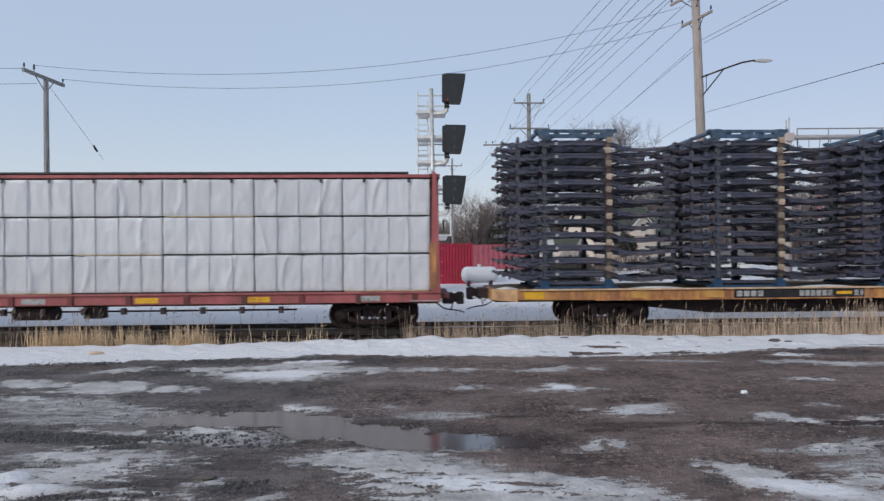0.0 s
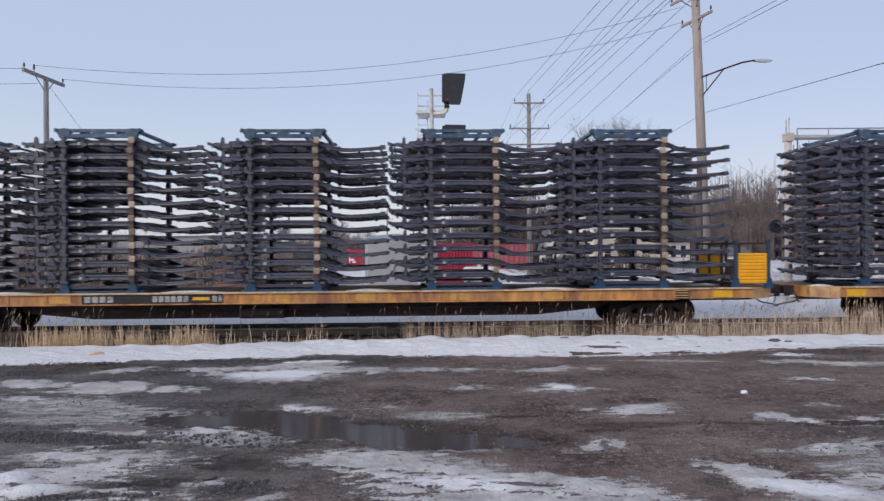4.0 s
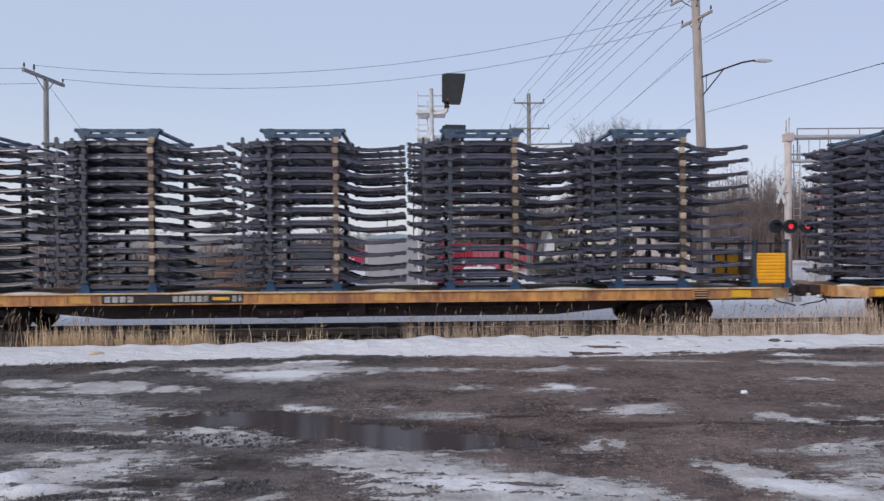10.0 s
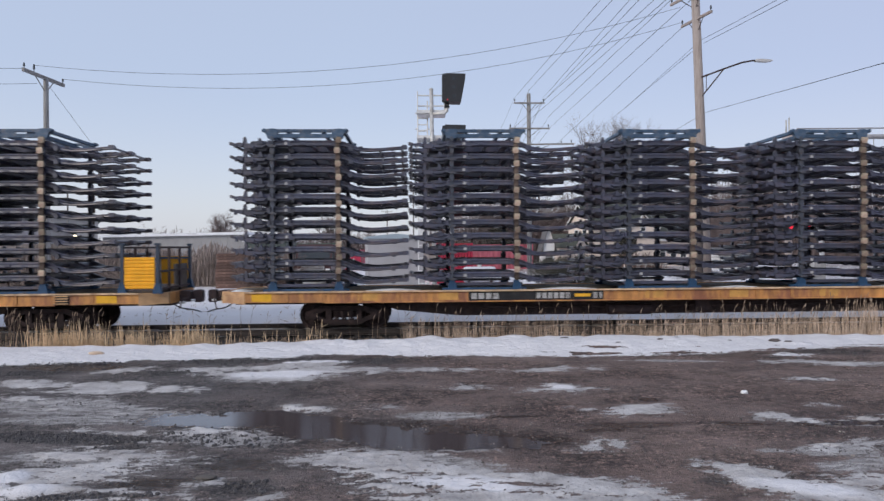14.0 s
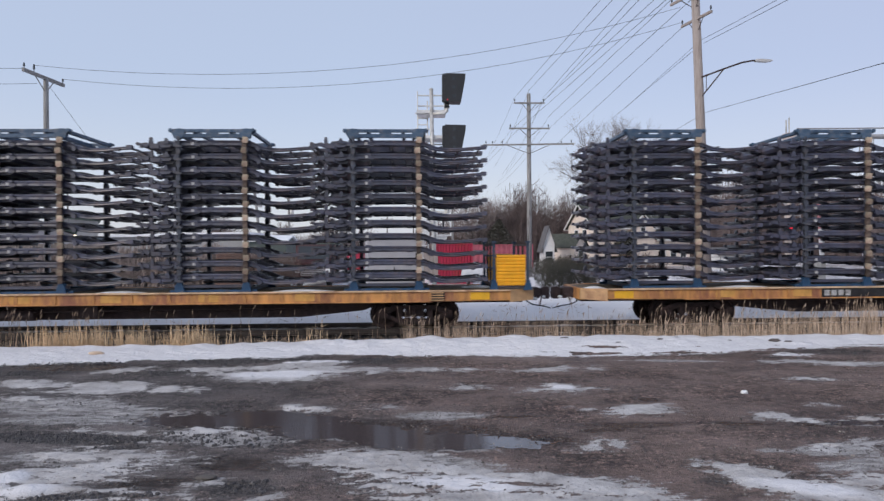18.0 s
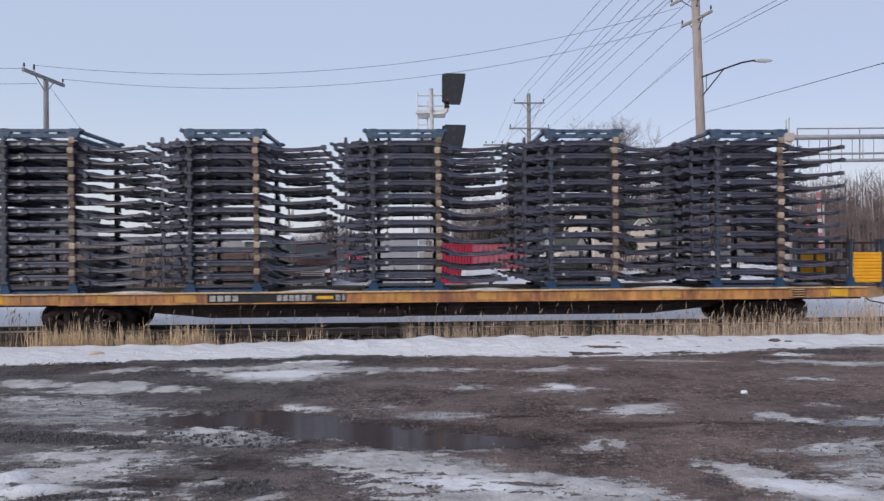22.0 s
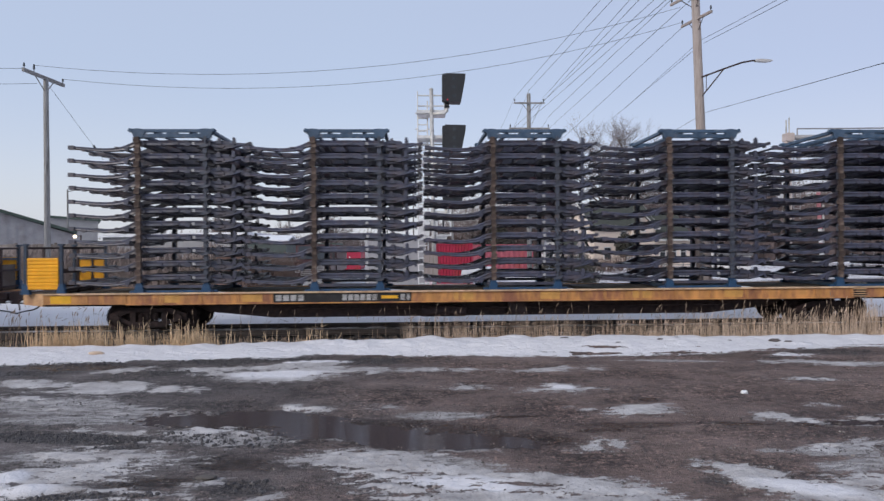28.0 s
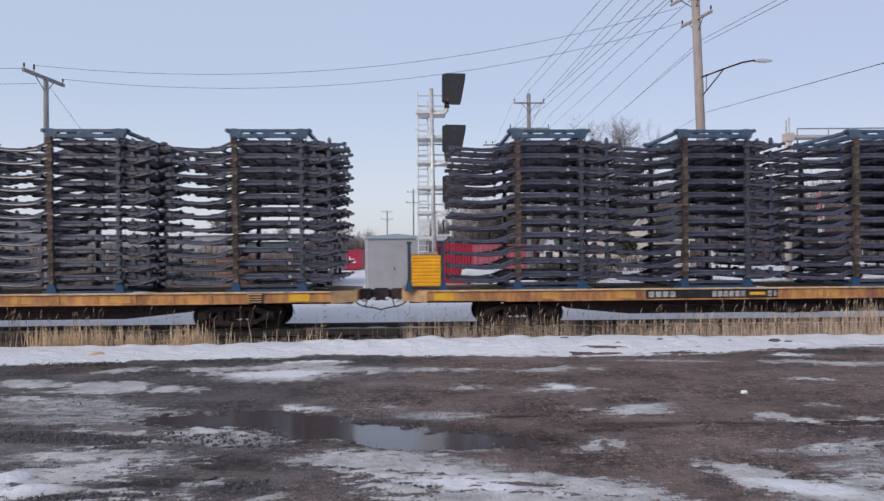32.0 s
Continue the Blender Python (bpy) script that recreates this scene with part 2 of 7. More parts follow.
# ---- mesh helpers ----
class Shape:
    """Collects vertices and faces for one mesh."""

    def __init__(self):
        self.v, self.f = [], []

    def add(self, verts, faces):
        k = len(self.v)
        self.v += [tuple(p) for p in verts]
        self.f += [tuple(i + k for i in q) for q in faces]
        return self

    def box(self, x0, x1, y0, y1, z0, z1, bevel=0.0):
        if bevel:
            b = min(bevel, abs(x1 - x0) / 2.2, abs(z1 - z0) / 2.2)
            return self.prism_y([(x0 + b, z0), (x1 - b, z0), (x1, z0 + b), (x1, z1 - b), (x1 - b, z1), (x0 + b, z1), (x0, z1 - b), (x0, z0 + b)], y0, y1)
        v = [(x, y, z) for z in (z0, z1) for y in (y0, y1) for x in (x0, x1)]
        return self.add(v, [(0, 2, 3, 1), (4, 5, 7, 6), (0, 1, 5, 4), (2, 6, 7, 3), (0, 4, 6, 2), (1, 3, 7, 5)])

    def prism_y(self, poly, y0, y1):
        """poly: (x, z) points, counter-clockwise seen from -y."""
        n = len(poly)
        v = [(x, y0, z) for x, z in poly] + [(x, y1, z) for x, z in poly]
        f = [tuple(range(n)), tuple(range(2 * n - 1, n - 1, -1))]
        f += [(i, i + n, (i + 1) % n + n, (i + 1) % n) for i in range(n)]
        return self.add(v, f)

    def prism_x(self, poly, x0, x1):
        """poly: (y, z) points."""
        n = len(poly)
        v = [(x0, y, z) for y, z in poly] + [(x1, y, z) for y, z in poly]
        f = [tuple(range(n - 1, -1, -1)), tuple(range(n, 2 * n))]
        f += [(i, (i + 1) % n, (i + 1) % n + n, i + n) for i in range(n)]
        return self.add(v, f)

    def tube(self, p, q, r0, r1=None, n=8, caps=True):
        r1 = r0 if r1 is None else r1
        p, q = Vector(p), Vector(q)
        d = (q - p).normalized()
        u = d.orthogonal().normalized()
        w = d.cross(u)
        v = []
        for c, r in ((p, r0), (q, r1)):
            for i in range(n):
                t = 2 * math.pi * i / n
                v.append(c + u * (r * math.cos(t)) + w * (r * math.sin(t)))
        f = [(i, (i + 1) % n, (i + 1) % n + n, i + n) for i in range(n)]
        if caps:
            f += [tuple(range(n - 1, -1, -1)), tuple(range(n, 2 * n))]
        return self.add(v, f)

    def path(self, points, r, n=6):
        """One bent tube through the points."""
        pts = [Vector(p) for p in points]
        v = []
        u = (pts[1] - pts[0]).orthogonal().normalized()
        for k, p in enumerate(pts):
            d = (pts[min(k + 1, len(pts) - 1)] - pts[max(k - 1, 0)]).normalized()
            u = (u - d * u.dot(d)).normalized()
            w = d.cross(u)
            v += [p + u * (r * math.cos(2 * math.pi * i / n)) + w * (r * math.sin(2 * math.pi * i / n)) for i in range(n)]
        m = len(pts)
        f = [(k * n + i, k * n + (i + 1) % n, (k + 1) * n + (i + 1) % n, (k + 1) * n + i) for k in range(m - 1) for i in range(n)]
        f += [tuple(range(n - 1, -1, -1)), tuple(range((m - 1) * n, m * n))]
        return self.add(v, f)

    def sheet(self, rows):
        """A grid of points as one surface."""
        h, w = len(rows), len(rows[0])
        f = [(i * w + j, i * w + j + 1, (i + 1) * w + j + 1, (i + 1) * w + j) for i in range(h - 1) for j in range(w - 1)]
        return self.add([p for r in rows for p in r], f)

    def mesh(self, name, material, smooth=False):
        me = bpy.data.meshes.new(name)
        me.from_pydata(self.v, [], self.f)
        me.materials.append(material)
        if smooth:
            me.polygons.foreach_set("use_smooth", [True] * len(me.polygons))
        me.update()
        return me


def part(name, shape, material, parent, label="", smooth=False):
    """One mesh object under a thing or a part. shape: a Shape, or a mesh to share."""
    me = shape if isinstance(shape, bpy.types.Mesh) else shape.mesh(name, material, smooth)
    ob = new(name, me)
    ob.parent = parent
    if label:
        ob["label"] = label
    return ob


def thing(name, label, category, group="", kind="", m=None):
    ob = tagged(new(name), label, category, group, kind)
    if m is not None:
        ob.matrix_world = m
    return ob


def solid(name, shape, material, label, category, group="", kind="", smooth=False, m=None):
    ob = tagged(new(name, shape.mesh(name, material, smooth)), label, category, group, kind)
    if m is not None:
        ob.matrix_world = m
    return ob


# ---- plan ----
RAIL_Z = -0.19          # top of the rails
TRACK_Y = 19.78         # middle of the near track
TRACK2_Y = 24.6         # middle of the far track
FAR_Z = -0.32           # ground behind the tracks


def fbm(x, y, z=0.0, octaves=4):
    return noise.fractal((x, y, z), 1.0, 2.0, octaves)


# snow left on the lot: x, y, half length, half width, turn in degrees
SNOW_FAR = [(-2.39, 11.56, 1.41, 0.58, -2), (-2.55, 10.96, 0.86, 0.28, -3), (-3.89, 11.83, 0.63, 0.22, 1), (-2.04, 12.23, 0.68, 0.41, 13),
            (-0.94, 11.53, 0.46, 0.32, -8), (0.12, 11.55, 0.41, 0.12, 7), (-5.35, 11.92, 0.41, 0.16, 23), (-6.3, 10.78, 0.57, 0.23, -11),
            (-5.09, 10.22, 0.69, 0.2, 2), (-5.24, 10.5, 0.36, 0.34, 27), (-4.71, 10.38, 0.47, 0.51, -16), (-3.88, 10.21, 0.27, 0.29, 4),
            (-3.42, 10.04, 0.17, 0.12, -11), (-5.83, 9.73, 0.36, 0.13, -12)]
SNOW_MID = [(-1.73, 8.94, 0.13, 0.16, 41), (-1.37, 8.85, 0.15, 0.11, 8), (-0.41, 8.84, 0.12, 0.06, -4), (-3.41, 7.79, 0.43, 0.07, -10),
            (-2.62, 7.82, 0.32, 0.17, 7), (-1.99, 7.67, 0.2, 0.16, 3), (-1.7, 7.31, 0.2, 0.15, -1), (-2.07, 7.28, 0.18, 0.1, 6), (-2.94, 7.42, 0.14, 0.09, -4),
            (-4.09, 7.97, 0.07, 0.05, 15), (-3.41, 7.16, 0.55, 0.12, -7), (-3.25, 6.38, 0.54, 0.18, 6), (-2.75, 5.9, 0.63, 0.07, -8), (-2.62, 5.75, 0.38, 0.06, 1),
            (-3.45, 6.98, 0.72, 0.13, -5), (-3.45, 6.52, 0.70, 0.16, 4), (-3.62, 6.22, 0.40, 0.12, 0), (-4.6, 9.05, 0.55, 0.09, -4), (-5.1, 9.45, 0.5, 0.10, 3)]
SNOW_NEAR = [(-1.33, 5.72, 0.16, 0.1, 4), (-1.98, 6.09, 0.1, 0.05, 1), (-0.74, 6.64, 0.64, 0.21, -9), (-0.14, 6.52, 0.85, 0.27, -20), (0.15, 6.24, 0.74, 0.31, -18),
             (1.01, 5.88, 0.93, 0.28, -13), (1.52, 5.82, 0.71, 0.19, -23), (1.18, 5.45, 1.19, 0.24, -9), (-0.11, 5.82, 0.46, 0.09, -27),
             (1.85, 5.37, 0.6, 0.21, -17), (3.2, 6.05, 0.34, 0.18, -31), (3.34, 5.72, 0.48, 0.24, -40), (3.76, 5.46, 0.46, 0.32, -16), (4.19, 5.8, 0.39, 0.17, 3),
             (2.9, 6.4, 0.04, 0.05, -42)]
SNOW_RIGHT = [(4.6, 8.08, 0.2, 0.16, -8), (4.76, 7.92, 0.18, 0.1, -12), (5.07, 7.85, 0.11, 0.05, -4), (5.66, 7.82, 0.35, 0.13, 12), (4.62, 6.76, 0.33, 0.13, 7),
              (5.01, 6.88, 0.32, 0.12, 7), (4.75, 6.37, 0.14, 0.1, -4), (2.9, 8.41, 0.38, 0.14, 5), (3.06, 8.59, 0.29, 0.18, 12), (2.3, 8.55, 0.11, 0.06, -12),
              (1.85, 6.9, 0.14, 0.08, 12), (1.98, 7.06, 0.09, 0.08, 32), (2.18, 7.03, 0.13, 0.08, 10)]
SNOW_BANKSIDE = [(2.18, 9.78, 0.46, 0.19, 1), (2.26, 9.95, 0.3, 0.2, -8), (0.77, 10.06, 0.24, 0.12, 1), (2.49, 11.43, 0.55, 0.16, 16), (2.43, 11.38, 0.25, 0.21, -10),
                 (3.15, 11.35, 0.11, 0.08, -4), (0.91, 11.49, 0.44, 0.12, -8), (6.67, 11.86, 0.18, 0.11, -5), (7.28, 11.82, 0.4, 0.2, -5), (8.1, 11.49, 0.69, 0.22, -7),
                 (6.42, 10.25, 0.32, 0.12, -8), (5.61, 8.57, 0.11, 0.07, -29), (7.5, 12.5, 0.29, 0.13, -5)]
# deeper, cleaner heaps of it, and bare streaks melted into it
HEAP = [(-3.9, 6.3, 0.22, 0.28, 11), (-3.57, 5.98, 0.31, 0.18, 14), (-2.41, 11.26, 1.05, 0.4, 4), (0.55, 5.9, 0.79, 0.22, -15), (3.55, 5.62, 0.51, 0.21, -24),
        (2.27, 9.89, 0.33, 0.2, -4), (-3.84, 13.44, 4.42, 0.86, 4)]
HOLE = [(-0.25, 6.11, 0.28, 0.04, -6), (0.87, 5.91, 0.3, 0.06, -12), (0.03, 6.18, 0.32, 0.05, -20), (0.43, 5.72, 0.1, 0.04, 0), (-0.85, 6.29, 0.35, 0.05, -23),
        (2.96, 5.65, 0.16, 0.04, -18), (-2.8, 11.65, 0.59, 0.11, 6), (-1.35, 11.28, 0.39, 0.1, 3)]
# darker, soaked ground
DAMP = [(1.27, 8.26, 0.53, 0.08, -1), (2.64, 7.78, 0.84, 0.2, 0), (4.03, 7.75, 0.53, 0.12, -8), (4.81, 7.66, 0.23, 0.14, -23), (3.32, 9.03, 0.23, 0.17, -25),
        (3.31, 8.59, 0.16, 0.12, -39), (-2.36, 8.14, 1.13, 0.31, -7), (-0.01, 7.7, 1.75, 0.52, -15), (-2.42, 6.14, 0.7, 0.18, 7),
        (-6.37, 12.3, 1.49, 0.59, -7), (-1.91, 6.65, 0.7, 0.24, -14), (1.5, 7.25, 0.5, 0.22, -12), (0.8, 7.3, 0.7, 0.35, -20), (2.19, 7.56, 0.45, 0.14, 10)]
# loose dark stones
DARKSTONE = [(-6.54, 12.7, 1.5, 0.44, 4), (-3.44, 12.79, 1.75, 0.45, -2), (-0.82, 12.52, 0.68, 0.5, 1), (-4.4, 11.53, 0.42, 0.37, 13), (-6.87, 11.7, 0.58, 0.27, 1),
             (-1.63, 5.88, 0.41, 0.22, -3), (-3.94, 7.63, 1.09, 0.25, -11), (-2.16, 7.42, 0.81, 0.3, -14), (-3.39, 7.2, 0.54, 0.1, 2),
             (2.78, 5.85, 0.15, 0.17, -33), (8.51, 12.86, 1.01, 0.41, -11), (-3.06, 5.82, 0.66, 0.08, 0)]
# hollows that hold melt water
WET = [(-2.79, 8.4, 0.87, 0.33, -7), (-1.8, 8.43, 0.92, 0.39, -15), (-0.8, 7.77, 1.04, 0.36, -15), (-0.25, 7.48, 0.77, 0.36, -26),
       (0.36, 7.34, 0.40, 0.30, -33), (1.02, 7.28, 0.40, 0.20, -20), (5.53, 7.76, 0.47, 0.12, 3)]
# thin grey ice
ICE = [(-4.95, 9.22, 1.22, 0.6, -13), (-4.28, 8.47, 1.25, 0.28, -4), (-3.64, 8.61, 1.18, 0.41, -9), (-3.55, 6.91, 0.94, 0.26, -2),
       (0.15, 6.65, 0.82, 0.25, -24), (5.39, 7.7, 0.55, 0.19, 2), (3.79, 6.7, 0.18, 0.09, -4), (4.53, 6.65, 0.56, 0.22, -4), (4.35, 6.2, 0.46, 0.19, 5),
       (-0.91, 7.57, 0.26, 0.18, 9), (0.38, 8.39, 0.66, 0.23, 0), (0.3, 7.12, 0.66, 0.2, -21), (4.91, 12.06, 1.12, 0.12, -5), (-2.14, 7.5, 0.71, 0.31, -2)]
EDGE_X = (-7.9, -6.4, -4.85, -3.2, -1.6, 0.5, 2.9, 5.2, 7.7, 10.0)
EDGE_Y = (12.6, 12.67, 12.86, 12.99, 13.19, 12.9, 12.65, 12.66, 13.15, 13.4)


def blob(x, y, spots):
    """1 in the middle of a spot, 0 on its edge."""
    best = -1.0
    for sx, sy, a, b, turn in spots:
        dx, dy = x - sx, y - sy
        if abs(dx) > 2.2 * a + 0.6 or abs(dy) > 2.2 * max(b, a * 0.4) + 0.6:
            continue
        c, s = math.cos(radians(turn)), math.sin(radians(turn))
        p, q = (dx * c + dy * s) / a, (-dx * s + dy * c) / b
        best = max(best, 1.0 - math.hypot(p, q))
    return best


def field(xs, ys, spots, metres=False):
    """blob() over a whole grid at once; in metres, scaled by each spot's half width."""
    gx, gy = np.meshgrid(xs, ys)
    best = np.full(gx.shape, -1.0)
    for sx, sy, a, b, turn in spots:
        c, s = math.cos(radians(turn)), math.sin(radians(turn))
        dx, dy = gx - sx, gy - sy
        v = 1.0 - np.hypot((dx * c + dy * s) / a, (-dx * s + dy * c) / b)
        best = np.maximum(best, v * min(b, 0.4) if metres else v)
    return best


def lot_edge(x):
    return float(np.interp(x, EDGE_X, EDGE_Y)) + 0.10 * fbm(x * 0.9, 3.0, 0.0, 4)


def profile(x, y):
    """Height of the ground without its fine relief."""
    ease = lambda t: max(0.0, min(1.0, t)) ** 2 * (3 - 2 * max(0.0, min(1.0, t)))
    edge = lot_edge(x)
    crest = 0.05 + 0.10 * ease((x + 5.0) / 4.5) - 0.05 * ease((x - 4.0) / 4.0)
    bank = crest * ease((y - edge) / 1.1) * (1 - ease((y - 14.45) / 0.6)) * (0.92 + 0.25 * fbm(x * 0.6, 9.0) + 0.22 * fbm(x * 2.2, y * 3.5, 1.0, 5))
    road = ease((x - 10.0) / 2.0) * (1 - ease((y - 17.5) / 2))
    z = bank
    z += -0.46 * ease((y - 14.5) / 0.7) * (1 - 0.75 * road)
    z += 0.08 * ease((y - 21.5) / 3.0)
    z += 0.04 * ease((y - 17.4) / 0.8)
    z += 0.07 * ease((y - 19.08) / 0.12)          # snow packed between and beyond the rails
    return z


def build_ground():
    xs = list(np.arange(-8.5, 11.0, 0.042))
    step = 0.08
    while xs[-1] < 1500:
        step *= 1.17
        xs.append(xs[-1] + step)
    step = 0.08
    left = []
    x = xs[0]
    while x > -1500:
        step *= 1.17
        x -= step
        left.append(x)
    xs = left[::-1] + xs
    ys = [-900, -300, -100, -40, -15, -5, 0, 2.5] + list(np.arange(4.2, 9.6, 0.032)) + list(np.arange(9.6, 15.0, 0.045)) + list(np.arange(15.0, 30.0, 0.16))
    step = 0.2
    while ys[-1] < 2500:
        step *= 1.15
        ys.append(ys[-1] + step)
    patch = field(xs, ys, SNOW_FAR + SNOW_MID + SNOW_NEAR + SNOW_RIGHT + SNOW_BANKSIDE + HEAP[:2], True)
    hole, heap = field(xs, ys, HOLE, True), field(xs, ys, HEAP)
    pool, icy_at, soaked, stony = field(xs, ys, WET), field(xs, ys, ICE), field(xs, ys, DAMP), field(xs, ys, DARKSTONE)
    verts, snow, clean, stone, ice, damp_at = [], [], [], [], [], []
    for j, y in enumerate(ys):
        for i, x in enumerate(xs):
            z = profile(x, y)
            n1, n2 = fbm(x * 1.3, y * 2.6, 1.7, 5), fbm(x * 5.0, y * 11.0, 4.1, 4)
            if y < 13.6 and abs(x) < 30:
                s = (min(patch[j, i], -hole[j, i] + 0.02) + 0.03 + 0.11 * n1 + 0.11 * n2) / 0.30
                s = max(s, (y - lot_edge(x)) / 0.30 + 0.4 * n1 + 0.35 * n2)
                if x > 1.0 and lot_edge(x) + 0.12 < y:        # dark streaks melted into the bank
                    s -= 9.0 * max(0.0, fbm(x * 0.9, y * 4.5, 8.3, 4) - 0.20) * min(1.0, (x - 1.0) / 2.5)
                if y < 12.3:
                    s = min(s, 0.42 + 0.8 * max(0.0, heap[j, i]))
                c = max(0.0, min(1.0, 0.4 + 1.2 * heap[j, i] + 0.3 * n1)) if y < 12.3 else 1.0
                k = max(0.0, min(1.0, 2.2 * (stony[j, i] + 0.35 * n1 + 0.35 * n2 + 0.1)))
                s -= 0.35 * k * (1.0 - c)
                k *= 0.62
                w = pool[j, i]
                z += 0.016 * fbm(x * 0.8, y * 1.3, 5.0, 4) + 0.006 * fbm(x * 7, y * 7, 2.0, 3) + 0.006 * k * n2 + (0.016 * n2 + 0.012 * n1 if w > -0.5 else 0.0)
                if w > -0.5:
                    z -= 0.046 * min(1.0, w + 0.5)
                    s -= 0.5 * max(0.0, w)
                if s > 0.0:
                    z += 0.016 * min(1.0, s * 1.6) + 0.010 * n2 * min(1, s * 3)
                if heap[j, i] > 0 and y < 6.6 and x < -3.0:
                    z += 0.05 * heap[j, i]
                ice.append(icy_at[j, i])
                damp_at.append(max(soaked[j, i], w + 0.25))
            else:
                n = 0.95 * n1 + 0.75 * n2
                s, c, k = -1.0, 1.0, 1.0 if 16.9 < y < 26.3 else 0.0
                if 13.0 < y < 19.05:
                    s = min(1.0, (15.0 - y) / 0.4) + 0.35 * n
                if 19.05 < y:
                    s = 1.12 + 0.28 * n - (0.25 if abs(y - TRACK2_Y) < 1.2 else 0) - (0.25 if x < -6 and y > 21 else 0)
                if y > 30:
                    s = 0.6 + n * 0.5 - (0.5 if 9 < x < 60 and y < 90 else 0.0)
                if y < 40:
                    z += 0.03 * fbm(x * 2, y * 2, 5.0, 3) + (0.02 if s > 0.1 else 0.0)
                ice.append(-1.0)
                damp_at.append(-1.0)
            verts.append((x, y, z))
            snow.append(max(-1.0, min(1.0, s)))
            clean.append(c)
            stone.append(k)
    w = len(xs)
    faces = [(i * w + j, i * w + j + 1, (i + 1) * w + j + 1, (i + 1) * w + j) for i in range(len(ys) - 1) for j in range(w - 1)]
    me = bpy.data.meshes.new("ground")
    me.from_pydata(verts, [], faces)
    for name, values in (("snow", snow), ("clean", clean), ("stone", stone), ("ice", ice), ("damp", damp_at)):
        at = me.attributes.new(name, 'FLOAT', 'POINT')
        at.data.foreach_set("value", np.array(values, dtype=np.float32))
    me.polygons.foreach_set("use_smooth", [True] * len(me.polygons))
    m = bpy.data.materials.new("gravel_and_old_snow")
    m.use_nodes = True
    n, l = m.node_tree.nodes, m.node_tree.links
    b = n["Principled BSDF"]
    geo = n.new("ShaderNodeNewGeometry")

    def noise_node(scale, detail=6, rough=0.6):
        k = n.new("ShaderNodeTexNoise")
        k.inputs["Scale"].default_value, k.inputs["Detail"].default_value, k.inputs["Roughness"].default_value = scale, detail, rough
        l.new(geo.outputs["Position"], k.inputs["Vector"])
        return k.outputs["Fac"]

    def ramp(fac, stops):
        r = n.new("ShaderNodeValToRGB")
        r.color_ramp.elements[0].position, r.color_ramp.elements[0].color = stops[0][0], (*stops[0][1], 1)
        r.color_ramp.elements[1].position, r.color_ramp.elements[1].color = stops[-1][0], (*stops[-1][1], 1)
        for p, c in stops[1:-1]:
            r.color_ramp.elements.new(p).color = (*c, 1)
        l.new(fac, r.inputs["Fac"])
        return r.outputs["Color"]

    def mix(fac, c1, c2, kind='MIX'):
        k = n.new("ShaderNodeMixRGB")
        k.blend_type = kind
        for sock, v in ((k.inputs["Fac"], fac), (k.inputs["Color1"], c1), (k.inputs["Color2"], c2)):
            if isinstance(v, float):
                sock.default_value = v
            elif isinstance(v, tuple):
                sock.default_value = (*v, 1)
            else:
                l.new(v, sock)
        return k.outputs["Color"]

    def calc(op, p, q):
        k = n.new("ShaderNodeMath")
        k.operation = op
        for sock, v in zip(k.inputs, (p, q)):
            if isinstance(v, float):
                sock.default_value = v
            else:
                l.new(v, sock)
        return k.outputs[0]

    brown = ramp(noise_node(0.45, 7), [(0.3, (0.137, 0.100, 0.089)), (0.48, (0.198, 0.147, 0.131)), (0.68, (0.27, 0.204, 0.182))])
    grey = ramp(noise_node(0.45, 7), [(0.3, (0.092, 0.082, 0.082)), (0.48, (0.140, 0.126, 0.124)), (0.68, (0.21, 0.188, 0.184))])
    place = n.new("ShaderNodeSeparateXYZ")
    l.new(geo.outputs["Position"], place.inputs[0])
    clay = n.new("ShaderNodeMapRange")            # the grey gravel gives way to brown clay across the lot
    clay.inputs["From Min"].default_value, clay.inputs["From Max"].default_value = -3.2, 1.2
    l.new(calc('ADD', place.outputs["X"], calc('MULTIPLY', calc('SUBTRACT', noise_node(0.7, 6, 0.7), 0.5), 7.0)), clay.inputs["Value"])
    dirt = mix(clay.outputs[0], grey, brown)
    stones = n.new("ShaderNodeTexVoronoi")
    stones.inputs["Scale"].default_value = 40
    l.new(geo.outputs["Position"], stones.inputs["Vector"])
    chip = n.new("ShaderNodeSeparateColor")
    l.new(stones.outputs["Color"], chip.inputs[0])
    pebble = ramp(chip.outputs[0], [(0.0, (0.25, 0.25, 0.26)), (0.35, (0.7, 0.7, 0.7)), (0.75, (1.0, 0.98, 0.96)), (0.92, (1.5, 1.42, 1.36)), (1.0, (2.3, 2.2, 2.1))])
    clods = n.new("ShaderNodeTexVoronoi")
    clods.inputs["Scale"].default_value = 13
    l.new(geo.outputs["Position"], clods.inputs["Vector"])
    gravel = mix(0.95, dirt, pebble, 'MULTIPLY')
    gravel = mix(0.7, gravel, ramp(clods.outputs["Distance"], [(0.1, (1.25, 1.22, 1.2)), (0.55, (0.8, 0.8, 0.8)), (0.8, (0.3, 0.3, 0.31))]), 'MULTIPLY')
    gravel = mix(0.85, gravel, ramp(noise_node(6, 7, 0.8), [(0.3, (0.25, 0.25, 0.26)), (0.5, (1.0, 0.98, 0.97)), (0.7, (1.75, 1.68, 1.62))]), 'MULTIPLY')
    # smooth mud between the stony stretches
    muddy = ramp(noise_node(0.9, 6, 0.65), [(0.44, (0.0, 0.0, 0.0)), (0.56, (1.0, 1.0, 1.0))])
